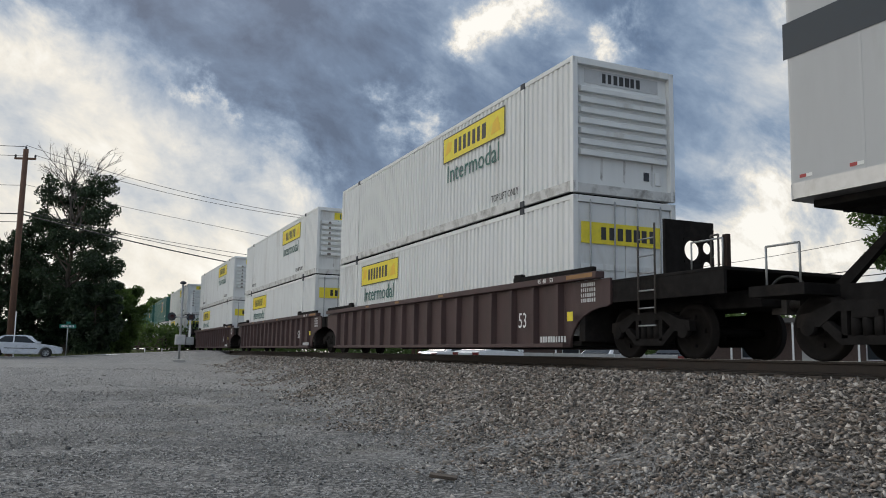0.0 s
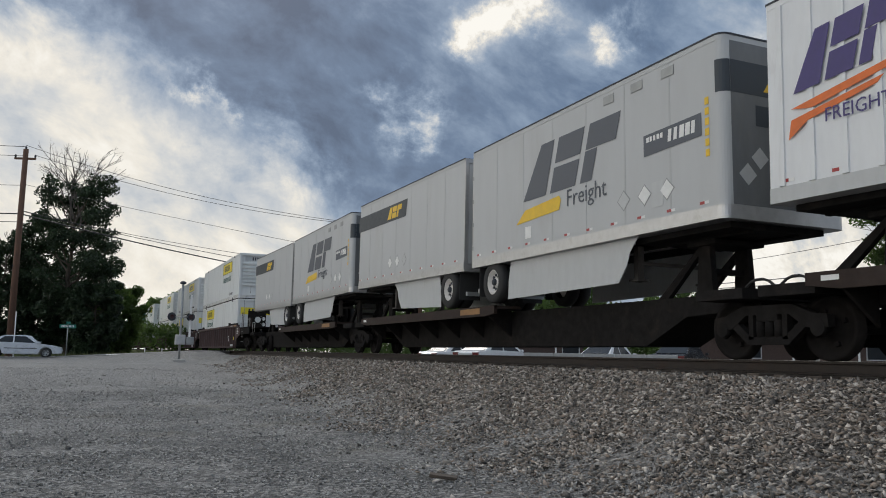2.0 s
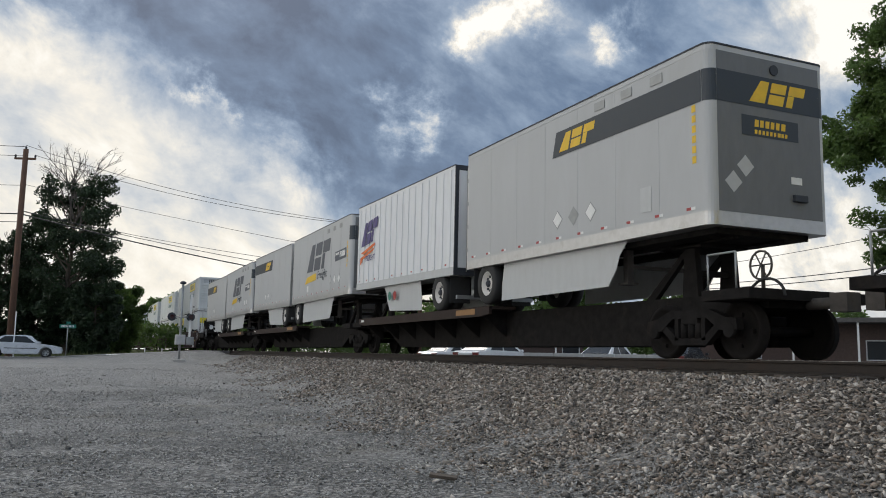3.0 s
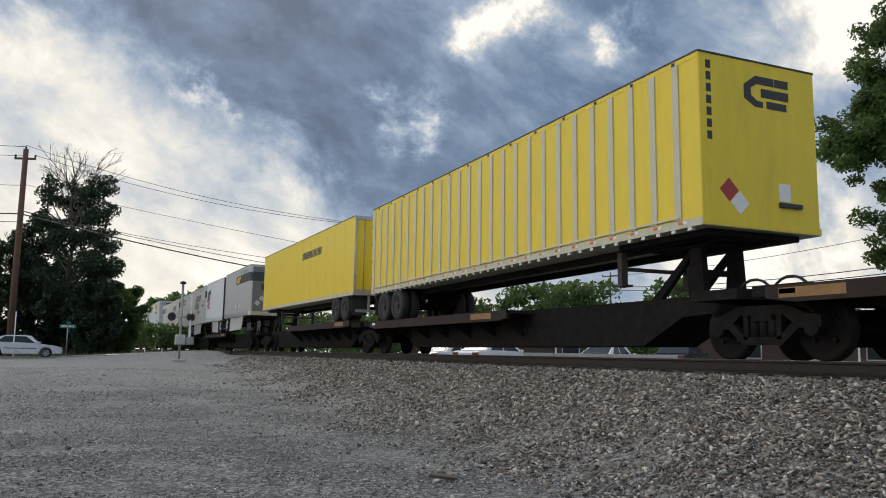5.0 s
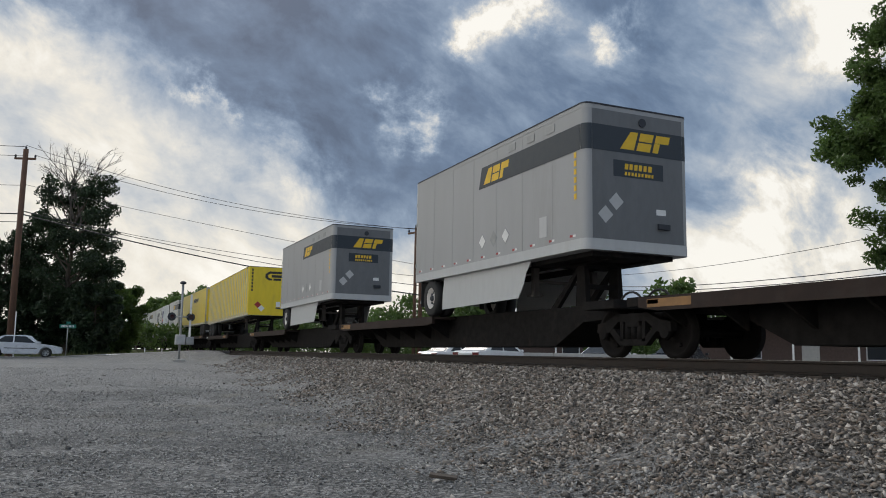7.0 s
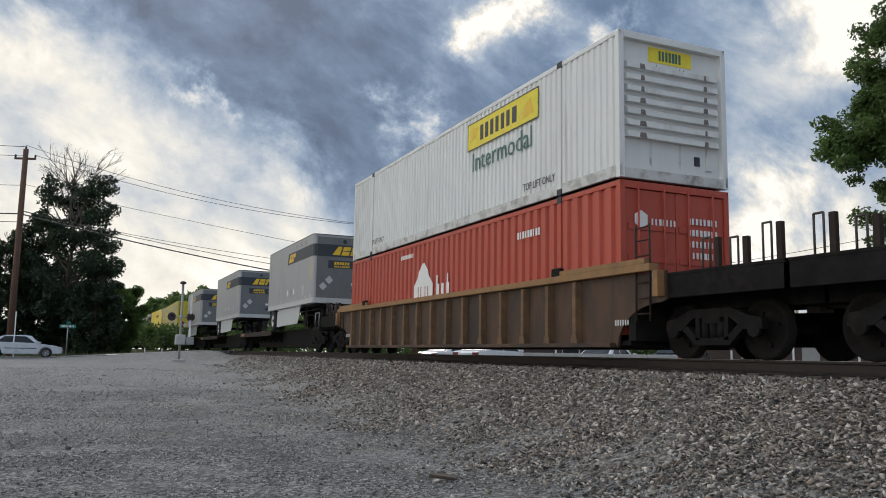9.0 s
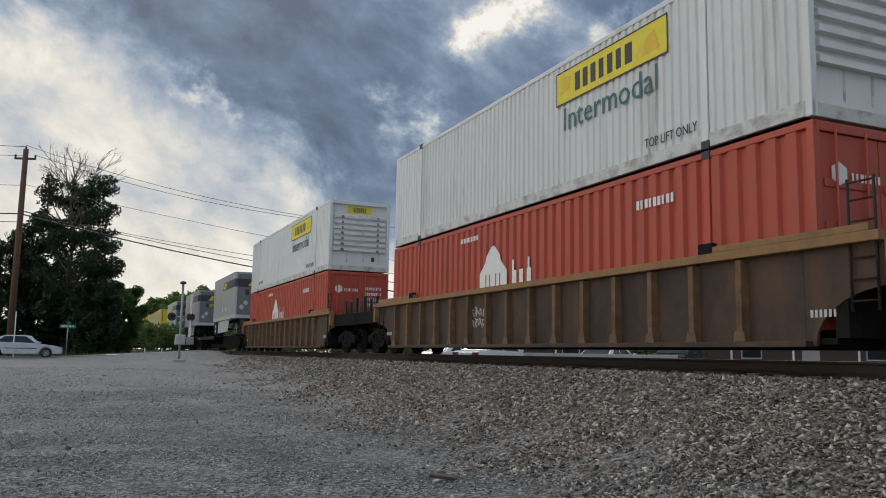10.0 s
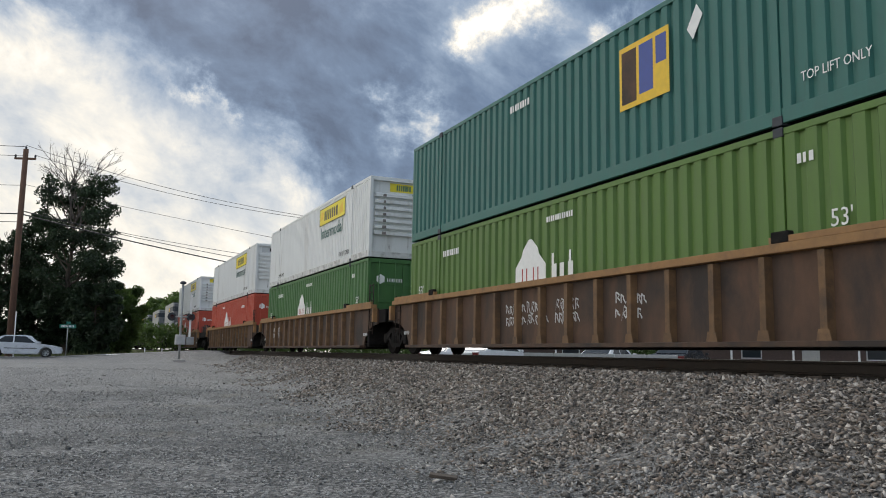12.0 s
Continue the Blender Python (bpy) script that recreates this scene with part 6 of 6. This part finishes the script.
# coil of slack cable hanging on the line
bm = bmesh.new()
for k in range(18):
    a0, a1 = k / 18 * 2 * math.pi, (k + 1) / 18 * 2 * math.pi
    tube(bm, (0.16 * math.cos(a0), 0.30 * math.cos(a0), 0.16 * math.sin(a0)), (0.16 * math.cos(a1), 0.30 * math.cos(a1), 0.16 * math.sin(a1)), 0.02, sides=5, caps=False)
coil = part("cable_coil", bm, "cable")
tagged(coil, "coil of slack black cable hanging on a line", "cable coil")
coil.location = TOP_A.lerp(TOP_B, 0.23) + Vector((0, 0, 8.6))
TOP_C = PC
NEAR_W = reach(-30.0, 70)
for z0, z1, rr in ((12.6, 11.3, 0.022), (11.0, 8.3, 0.035), (10.5, 7.7, 0.035)):
    wire([TOP_C + Vector((0, 0, z0)), NEAR_W + Vector((0, 0, z1))], rr, "black overhead cable beyond the track", sag=0.9)


# ---------------------------------------------------------------- trees
def leaf_cloud(centres, per, spread, size, rng):
    """Small leaf blades round the clump centres, as vertices and faces."""
    P = []
    for c, rad in centres:
        n = int(per * (rad / spread) ** 2)
        d = rng.normal(size=(n, 3))
        d /= np.linalg.norm(d, axis=1)[:, None]
        P.append(np.array(c) + d * (rad * rng.random((n, 1)) ** 0.45) * np.array([1, 1, 0.72]))
    P = np.concatenate(P)
    n = len(P)
    a = rng.normal(size=(n, 3))
    a /= np.linalg.norm(a, axis=1)[:, None]
    b = np.cross(a, rng.normal(size=(n, 3)))
    b /= np.linalg.norm(b, axis=1)[:, None] + 1e-9
    s = (size * rng.uniform(0.6, 1.3, n))[:, None]
    V = np.stack([P - a * s, P + b * s * 0.42, P + a * s, P - b * s * 0.42 + np.cross(a, b) * s * 0.25], 1).reshape(-1, 3)
    i = np.arange(n) * 4
    F = np.stack([np.stack([i, i + 1, i + 2], 1), np.stack([i, i + 2, i + 3], 1)], 1).reshape(-1, 3)
    return V, F


def tree(name, base, height, crown, trunk_r, seed, leaf_mat, label, leaf=0.13, per=150, dead=0, low=0.12, bark="bark", nb=46):
    """Tapered trunk, limbs that fork, and leaf clumps at their ends. crown: half width in x and y, lowest share of the height."""
    rng = np.random.default_rng(seed)
    t = thing(name, label, "tree", "trees")
    t.location = base
    bm = bmesh.new()
    prev = Vector((0, 0, -0.3))
    ax = []
    steps = 9
    for k in range(1, steps + 1):
        u = k / steps
        p = Vector((rng.normal() * 0.10 * u * height / 8, rng.normal() * 0.10 * u * height / 8, height * 0.86 * u))
        tube(bm, prev, p, trunk_r * (1 - 0.85 * (k - 1) / steps), trunk_r * (1 - 0.85 * u), sides=9, caps=False)
        ax.append((u, p))
        prev = p
    part("trunk", bm, bark, t)
    clumps = []
    bm = bmesh.new()
    for i in range(nb):
        u = low + (1 - low) * (i + 0.5) / nb
        base_p = Vector((0, 0, 0)).lerp(ax[-1][1], min(1.0, u * 0.98))
        a = i * 2.4 + rng.uniform(-0.5, 0.5)
        prof = math.sin(math.pi * min(1.0, 0.16 + 0.84 * (1 - (u - low) / (1 - low)))) ** 0.7 if u > low else 1
        out = max(0.15, prof) * rng.uniform(0.62, 1.08)
        tip = Vector((math.cos(a) * crown[0] * out, math.sin(a) * crown[1] * out, height * u + height * 0.09 * rng.uniform(0.2, 1.2)))
        mid = base_p.lerp(tip, 0.55) + Vector((0, 0, -0.04 * height * rng.uniform(0, 1)))
        tube(bm, base_p, mid, trunk_r * 0.28 * (1.1 - u * 0.8), trunk_r * 0.15, sides=6, caps=False)
        tube(bm, mid, tip, trunk_r * 0.15, trunk_r * 0.04, sides=5, caps=False)
        for _ in range(3):
            q = mid.lerp(tip, rng.uniform(0.1, 1.0)) + Vector(rng.normal(size=3)) * 0.09 * crown[0]
            clumps.append((tuple(q), crown[0] * rng.uniform(0.13, 0.26)))
            tube(bm, mid.lerp(tip, 0.3), q, trunk_r * 0.06, trunk_r * 0.02, sides=4, caps=False)
        clumps.append((tuple(tip), crown[0] * rng.uniform(0.12, 0.22)))
    part("branchwork", bm, bark, t)
    V, F = leaf_cloud(clumps, per, crown[0] * 0.2, leaf, rng)
    soup("crown", V, F, leaf_mat).parent = t
    for i in range(dead):
        # bare dead branches above the leaves
        bm = bmesh.new()
        a = rng.uniform(0, 6.28)
        st = Vector((rng.normal() * 0.15 * crown[0], rng.normal() * 0.15 * crown[1], height * rng.uniform(0.70, 0.94)))

        def grow(p, d, ln, r, depth):
            e = p + d * ln
            tube(bm, p, e, r, r * 0.6, sides=5, caps=False)
            if depth:
                for _ in range(3):
                    nd = (d + Vector(rng.normal(size=3)) * 0.45).normalized()
                    grow(p.lerp(e, rng.uniform(0.45, 1.0)), nd, ln * rng.uniform(0.5, 0.75), r * 0.55, depth - 1)
        grow(st, Vector((math.cos(a) * 0.35, math.sin(a) * 0.35, 1)).normalized(), height * 0.21, 0.075, 3)
        part("dead_branch", bm, "dead_wood", t, "bare grey dead branch")
    return t


def on_ground(x, y):
    return (x, y, bank_height(x, y) - 0.05)


tree("tree", on_ground(-74.6, -1.2), 14.0, (4.3, 4.0), 0.36, 11, "leaf", "tall dark-leaved tree with bare dead top branches", 0.16, 190, 10, 0.05)
tree("tree", on_ground(-76.8, -6.3), 9.7, (3.6, 3.4), 0.24, 12, "leaf", "dark bushy roadside tree in full leaf", 0.17, 150, 1, 0.0)
tree("tree", on_ground(-71.6, 0.9), 5.9, (2.6, 2.4), 0.18, 13, "leaf", "low dark roadside tree with drooping outer twigs", 0.15, 150, 0, 0.0)
tree("tree", on_ground(-79.1, 2.9), 6.1, (2.7, 2.3), 0.16, 14, "leaf_light", "low light-green bushy tree beside the track", 0.15, 150, 0, 0.0)
tree("tree", on_ground(-81.4, -9.7), 10.4, (4.0, 3.4), 0.25, 15, "leaf", "dark bushy roadside tree in full leaf", 0.18, 120, 1, 0.0)
tree("tree", on_ground(-83.6, -0.6), 9.0, (3.8, 3.4), 0.22, 16, "leaf", "dark bushy roadside tree in full leaf", 0.18, 130, 0, 0.0)
tree("tree", on_ground(-75.5, -3.4), 5.2, (2.6, 2.4), 0.16, 17, "leaf",
     "dark bushy roadside tree in full leaf", 0.17, 150, 0, 0.0)
def branching_tree(base, height, trunk_r, limbs, seed, leaf_mat, label, leaf, per):
    """A tree by its main limbs: each (tip, half-width of its spray), leaves hang along the outer half of the limb."""
    rng = np.random.default_rng(seed)
    t = thing("tree", label, "tree", "trees")
    t.location = base
    bm = bmesh.new()
    prev = Vector((0, 0, -0.3))
    for k in range(1, 8):
        p = Vector((0.12 * math.sin(k * 1.7), 0.12 * math.cos(k * 2.3), height * 0.9 * k / 7))
        tube(bm, prev, p, trunk_r * (1 - 0.12 * (k - 1)), trunk_r * (1 - 0.12 * k), sides=10, caps=False)
        prev = p
    part("trunk", bm, "bark", t)
    clumps = []
    for tip, spray in limbs:
        tip = Vector(tip)
        root = Vector((0, 0, max(0.8, tip.z - 0.35 * tip.xy.length - 0.5)))
        mid = root.lerp(tip, 0.5) + Vector((0, 0, 0.28))
        bm = bmesh.new()
        tube(bm, root, mid, trunk_r * 0.30, trunk_r * 0.17, sides=7, caps=False)
        tube(bm, mid, tip, trunk_r * 0.17, trunk_r * 0.03, sides=6, caps=False)
        for k in range(12):
            u = rng.uniform(0.45, 1.0)
            p = mid.lerp(tip, (u - 0.45) / 0.55)
            q = p + Vector((rng.normal() * 0.8, rng.normal() * 0.8, rng.normal() * 0.55 - 0.1)) * spray
            tube(bm, p, q, trunk_r * 0.05, trunk_r * 0.015, sides=4, caps=False)
            clumps.append((tuple(q), spray * rng.uniform(0.45, 0.80)))
            clumps.append((tuple(p.lerp(q, 0.5)), spray * rng.uniform(0.40, 0.70)))
        part("limb", bm, "bark", t)
    V, F = leaf_cloud(clumps, per, 0.3, leaf, rng)
    soup("crown", V, F, leaf_mat).parent = t
    bm = bmesh.new()
    tube(bm, (-1.3, -0.9, 4.5), (-2.0, -1.45, 4.75), 0.012, 0.004, sides=5)
    tube(bm, (-1.6, -1.14, 4.6), (-1.85, -1.3, 4.95), 0.008, 0.003, sides=5)
    part("dead_twig", bm, "dead_wood", t, "bare grey twig")
    return t


RT = reach(-33.66, 26)
branching_tree(on_ground(RT.x, RT.y), 11.5, 0.26,
               [((-1.25, -0.90, 10.3), 0.55), ((-2.30, -1.72, 7.1), 0.60), ((-2.0, -1.5, 7.7), 0.62), ((-1.65, -1.2, 8.5), 0.72), ((-1.2, -0.8, 8.9), 0.75), ((-1.75, -1.25, 7.4), 0.60), ((-1.15, -0.8, 7.7), 0.70),
                ((-1.25, -0.85, 5.7), 0.50), ((-1.15, -0.8, 4.9), 0.55), ((-1.25, -0.9, 4.1), 0.50), ((1.6, 0.4, 7.5), 0.9), ((0.6, 1.9, 6.4), 0.9), ((1.4, -1.4, 5.6), 0.9), ((0.4, 0.3, 11.2), 0.9),
                ((1.9, 1.2, 9.2), 0.9), ((-0.4, 1.8, 8.8), 0.9), ((0.9, -1.2, 9.8), 0.9)],
               21, "leaf_mid", "green broad-leaved tree beyond the track, branches hanging", 0.075, 120)


def far_wood(name, spots, mat, seed, label):
    """A belt of distant trees: many leaf clumps on short stems, one mass."""
    rng = np.random.default_rng(seed)
    V, F = [], []
    for x, y, h, w in spots:
        z0 = bank_height(x, y)
        cl = []
        for k in range(34):
            u = rng.random() ** 0.8
            r = w * math.sqrt(max(0.06, 1 - (u - 0.45) ** 2 / 0.34))
            a = rng.uniform(0, 6.28)
            cl.append(((x + math.cos(a) * r * rng.random() ** 0.5, y + math.sin(a) * r * rng.random() ** 0.5, z0 + h * (0.12 + 0.82 * u)), w * rng.uniform(0.22, 0.42)))
        v, f = leaf_cloud(cl, 46, w * 0.32, 0.030 * h + 0.12, rng)
        F.append(f + sum(len(q) for q in V))
        V.append(v)
    return tagged(soup(name, np.concatenate(V), np.concatenate(F), mat), label, "trees", kind="stuff")


rng_ = np.random.default_rng(8)
left_far = []
for k in range(13):
    left_far.append((-135 - k * 14 + rng_.uniform(-4, 4), 0.5 + rng_.uniform(-2.5, 2.5) - k * 0.2, rng_.uniform(6.5, 9.0) + k * 0.35, rng_.uniform(3.0, 4.0)))
for k in range(16):
    left_far.append((-110 - k * 13 + rng_.uniform(-4, 4), 22 + rng_.uniform(-3, 3), rng_.uniform(9.0, 11.5) + k * 0.3, rng_.uniform(3.6, 4.6)))
for k in range(12):
    left_far.append((-140 - k * 14 + rng_.uniform(-3, 3), 17.0 + rng_.uniform(-1, 2), rng_.uniform(10.0, 12.5) + k * 0.3, rng_.uniform(3.2, 4.0)))
for k in range(10):
    left_far.append((-84 - k * 5, -14 - k * 7 + rng_.uniform(-2, 2), rng_.uniform(7.5, 10), 4.2))
far_wood("far_trees", left_far, "leaf_light", 31, "light green woods along the distant track")
right_far = []
for az, d, h, w in ((-86, 130, 4.6, 4), (-84.5, 120, 4.6, 4), (-83, 112, 4.4, 4), (-81.5, 105, 4.6, 4), (-80, 100, 4.8, 4), (-78, 96, 4.8, 4), (-76, 92, 5.0, 4), (-74, 90, 5.2, 4), (-72, 90, 5.4, 4), (-85, 85, 3.0, 3), (-82, 80, 3.2, 3), (-79, 76, 3.4, 3), (-76, 74, 3.4, 3), (-73, 74, 3.4, 3), (-70, 74, 3.2, 3), (-67, 72, 3.2, 3), (-64, 72, 3.2, 3), (-61, 72, 3.2, 3), (-58, 72, 3.2, 3), (-55, 72, 3.2, 3), (-52, 72, 3.2, 3), (-70, 95, 6.0, 4), (-68, 90, 7.0, 4), (-66, 92, 7.2, 4), (-64, 88, 6.5, 4), (-62, 95, 6.6, 4), (-60.2, 92, 8.6, 4.2), (-58, 90, 9.3, 4.3), (-56, 92, 9.6, 4.4), (-54.4, 96, 7.0, 4), (-52.2, 100, 6.8, 4), (-50.3, 96, 9.9, 4.0), (-48.2, 100, 7.5, 4), (-46, 98, 6.0, 4), (-43, 95, 6.0, 4), (-40, 95, 6.5, 4)):
    p = reach(az, d)
    right_far.append((p.x, p.y, h, w))
far_wood("back_trees", right_far, "leaf_mid", 32, "dark green trees in the distance beyond the track")
rngv = np.random.default_rng(4)
V, F = [], []
for k in range(2600):
    x, y = rngv.uniform(-80, -65), rngv.uniform(-9, 4.5)
    z = bank_height(x, y)
    h = rngv.uniform(0.1, 0.45)
    a = rngv.uniform(0, 6.28)
    i = len(V)
    V += [(x, y, z), (x + 0.05 * math.cos(a), y + 0.05 * math.sin(a), z), (x + 0.1 * math.sin(a), y + 0.1 * math.cos(a), z + h)]
    F.append((i, i + 1, i + 2))
me = bpy.data.meshes.new("verge_grass")
me.from_pydata(V, [], F)
me.materials.append(M["grass"])
tagged(new("verge_grass", me), "dry green grass on the road verge", "grass", kind="stuff")


# ---------------------------------------------------------------- cars and buildings
def car(label, paint, base, turn, size=(4.95, 1.85, 1.45), pickup=False):
    """A saloon: x forward."""
    c = thing("car", label, "car", "parked cars")
    c.matrix_basis = pose(*base, 0, 0, turn)
    L_, W_, H_ = size
    h, w = L_ / 2, W_ / 2
    k = H_ / 1.45
    side = [(-h + 0.05, 0.34), (-h, 0.55), (-h + 0.02, 0.82), (-h + 0.15, 0.93), (-h + 0.75, 0.97), (h - 1.45, 0.92), (h - 0.5, 0.80), (h - 0.08, 0.68), (h, 0.50), (h - 0.05, 0.30), (h - 0.55, 0.26)]

    def arch(cx):
        return [(cx + 0.38 * math.cos(a), 0.30 + 0.38 * math.sin(a)) for a in np.linspace(0, math.pi, 9)]
    fx, rx = h - 0.98, -h + 1.10
    pts = side + arch(fx) + [(fx - 0.5, 0.22), (rx + 0.5, 0.22)] + arch(rx) + [(rx - 0.42, 0.28)]
    pts = [(x, z * k) for x, z in pts]
    bm = bmesh.new()
    prism(bm, pts, -w, w)
    bmesh.ops.bevel(bm, geom=[e for e in bm.edges if abs(e.verts[0].co.y - e.verts[1].co.y) < 1e-6], offset=0.05, segments=2, affect="EDGES", clamp_overlap=True)
    part("body", bm, paint, c)
    roof = [(-h + 0.62, 0.94), (-h + 1.42, 1.38), (-h + 1.75, 1.445), (0.25, 1.45), (0.62, 1.40), (h - 1.35, 0.90)]
    cab = bmesh.new()
    lo = [cab.verts.new((x, -(w - 0.06 - max(0, z - 0.93) * 0.42), z * k)) for x, z in roof]
    hi = [cab.verts.new((x, (w - 0.06 - max(0, z - 0.93) * 0.42), z * k)) for x, z in roof]
    n = len(roof)
    cab.faces.new(lo)
    cab.faces.new(hi[::-1])
    for i in range(n - 1):
        cab.faces.new((lo[i], hi[i], hi[i + 1], lo[i + 1]))
    bmesh.ops.recalc_face_normals(cab, faces=cab.faces)
    cabin = part("cabin", cab, paint, c)
    for sd in (-1, 1):
        for win in ([(-h + 1.12, 0.99), (-h + 1.58, 1.36), (-0.42, 1.38), (-0.42, 0.98)], [(-0.34, 0.98), (-0.34, 1.38), (0.30, 1.37), (h - 1.62, 0.95)]):
            b2 = bmesh.new()
            a_ = [b2.verts.new((x, sd * (w - 0.052 - max(0, z - 0.93) * 0.42), z * k)) for x, z in win]
            c_ = [b2.verts.new((x, sd * (w - 0.075 - max(0, z - 0.93) * 0.42), z * k)) for x, z in win]
            b2.faces.new(a_)
            b2.faces.new(c_[::-1])
            for i in range(4):
                b2.faces.new((a_[i], c_[i], c_[(i + 1) % 4], a_[(i + 1) % 4]))
            bmesh.ops.recalc_face_normals(b2, faces=b2.faces)
            part("side_window", b2, "car_glass", c)
        part("rub_strip", boxes((-h + 1.6, h - 1.5, *sorted((sd * (w + 0.002), sd * (w + 0.014))), 0.58 * k, 0.62 * k)), "car_dark", c)
        for z in (0.80,):
            part("door_handle", boxes((-0.62, -0.45, *sorted((sd * (w + 0.001), sd * (w + 0.02))), 0.80 * k, 0.83 * k)), paint, c)
        part("mirror", boxes((0.95, 1.12, *sorted((sd * (w - 0.03), sd * (w + 0.12))), 0.92 * k, 1.05 * k), bevel=0.03), paint, c)
        part("headlight", boxes((h - 0.32, h - 0.06, *sorted((sd * (w - 0.38), sd * (w - 0.02))), 0.60 * k, 0.715 * k), bevel=0.02), "skirt", c)
        part("tail_light", boxes((-h - 0.006, -h + 0.12, *sorted((sd * (w - 0.42), sd * (w - 0.03))), 0.68 * k, 0.86 * k), bevel=0.01), "lamp_red", c)
    for zwin, nm in (([(h - 1.40, 0.93), (0.64, 1.38)], "windscreen"), ([(-h + 0.68, 0.985), (-h + 1.40, 1.36)], "rear_window")):
        (x0, z0), (x1, z1) = zwin
        b2 = bmesh.new()
        wa, wb = w - 0.16, w - 0.30
        off_ = 0.012 if nm == "windscreen" else -0.012
        q = [(x0 + off_, -wa, z0 * k + 0.012), (x0 + off_, wa, z0 * k + 0.012), (x1 + off_, wb, z1 * k + 0.012), (x1 + off_, -wb, z1 * k + 0.012)]
        r_ = [(x - off_ * 1.5, y, z - 0.02) for x, y, z in q]
        a_ = [b2.verts.new(p) for p in q]
        c_ = [b2.verts.new(p) for p in r_]
        b2.faces.new(a_)
        b2.faces.new(c_[::-1])
        for i in range(4):
            b2.faces.new((a_[i], c_[i], c_[(i + 1) % 4], a_[(i + 1) % 4]))
        bmesh.ops.recalc_face_normals(b2, faces=b2.faces)
        part(nm, b2, "car_glass", c)
    for x in (fx, rx):
        for sd in (-1, 1):
            wl = part("wheel", lathe(bmesh.new(), [(0.21, 0.0), (0.215, -0.08), (0.19, -0.085), (0.16, -0.05), (0.05, -0.06)], sides=20), "galvanised", c)
            wl.matrix_basis = pose(x, sd * (w - 0.09), 0.32, 0, 0, 0 if sd < 0 else 180)
            part("tyre", lathe(bmesh.new(), [(0.205, -0.09), (0.29, -0.10), (0.325, -0.06), (0.325, 0.06), (0.29, 0.10), (0.205, 0.09)], sides=24, capped=False), "rubber", wl)
            bm = bmesh.new()
            for s5 in range(5):
                a = s5 * 2 * math.pi / 5
                tube(bm, (0.10 * math.cos(a), -0.07, 0.10 * math.sin(a)), (0.185 * math.cos(a + 0.3), -0.085, 0.185 * math.sin(a + 0.3)), 0.028, sides=6)
            part("wheel_spider", bm, "car_dark", wl)
    return c


cx, cy = -59.9, -3.55
car("silver saloon car with dark rub strip waiting on the road", "car_silver", (cx, cy, bank_height(cx, cy) + 0.035), 90, (5.0, 1.86, 1.44))
for az, d, turn, paint, sz, lab in ((-65.0, 47, 105, "car_white", (4.6, 1.8, 1.42), "white saloon car parked beyond the track"), (-62.3, 46, 112, "car_white", (5.2, 1.9, 1.55), "large white car parked beyond the track"),
                                    (-54.5, 44.0, 118, "car_white", (4.7, 1.8, 1.42), "white saloon car parked beyond the track"), (-49.7, 46.0, 120, "car_dark", (4.7, 1.9, 1.55), "black car parked beyond the track")):
    p = reach(az, d)
    car(lab, paint, (p.x, p.y, bank_height(p.x, p.y) + 0.0), turn, sz)


def low_building(az0, az1, dist, height, label):
    """A brick front with posts and doors, seen below the wagons."""
    a, b = reach(az0, dist), reach(az1, dist)
    z = bank_height(a.x, a.y)
    turn = math.degrees(math.atan2(b.y - a.y, b.x - a.x))
    ln = (b - a).length
    t = thing("building", label, "building", "low buildings")
    t.matrix_basis = pose(a.x, a.y, z - 0.05, 0, 0, turn)
    part("wall", boxes((0, ln, 0, 6.0, 0, height)), "brick", t)
    part("roof", boxes((-0.4, ln + 0.4, -1.6, 6.4, height + 0.003, height + 0.25)), "roof_dark", t)
    n = int(ln / 2.6)
    for i in range(n):
        x = (i + 0.6) * ln / n
        part("porch_post", boxes((x - 0.05, x + 0.05, -1.5, -1.4, 0, height)), "print_white", t)
        if i % 2:
            d_ = part("door", boxes((x + 0.4, x + 1.3, -0.06, -0.002, 0.02, 2.1), bevel=0.01), "render_wall", t)
            part("door_handle", boxes((x + 1.15, x + 1.22, -0.12, -0.061, 1.0, 1.05)), "galvanised", d_)
        else:
            wdw = part("window", boxes((x + 0.4, x + 1.5, -0.05, -0.002, 0.9, 2.0)), "skirt", t)
            part("pane", boxes((x + 0.46, x + 1.44, -0.06, -0.051, 0.96, 1.94)), "car_glass", wdw)
    return t


low_building(-48.6, -34.0, 50, 2.9, "low brown brick building with white porch posts")
low_building(-61.0, -56.3, 52, 2.8, "low brown brick building with a grey door")
kerb = thing("low_wall", "low pale concrete wall along the lot", "wall")
p0, p1 = reach(-60.4, 40), reach(-50.0, 40)
kerb.matrix_basis = pose(p0.x, p0.y, bank_height(p0.x, p0.y), 0, 0, math.degrees(math.atan2(p1.y - p0.y, p1.x - p0.x)))
kl = (p1 - p0).length
for i in range(5):
    part("wall_block", boxes((kl * i / 5 + 0.01, kl * (i + 1) / 5 - 0.01, -0.12, 0.12, -0.1, 0.95), bevel=0.02), "render_wall", kerb)


# ---------------------------------------------------------------- what moves
def motions():
    times = [0, 2, 4, 6, 8, 10, 12]
    for ob, s, ry, y, z in TRAIN:
        walk(ob, [(t, pose(s - gone(t), YC + y, z, 0, ry, 0)) for t in times])
    for w, dx in WHEELSETS:
        walk(w, [(k / 30, pose(dx, 0, WHEEL_R, 0, -math.degrees(gone(k / 30) / WHEEL_R), 0)) for k in range(361)])


motions()
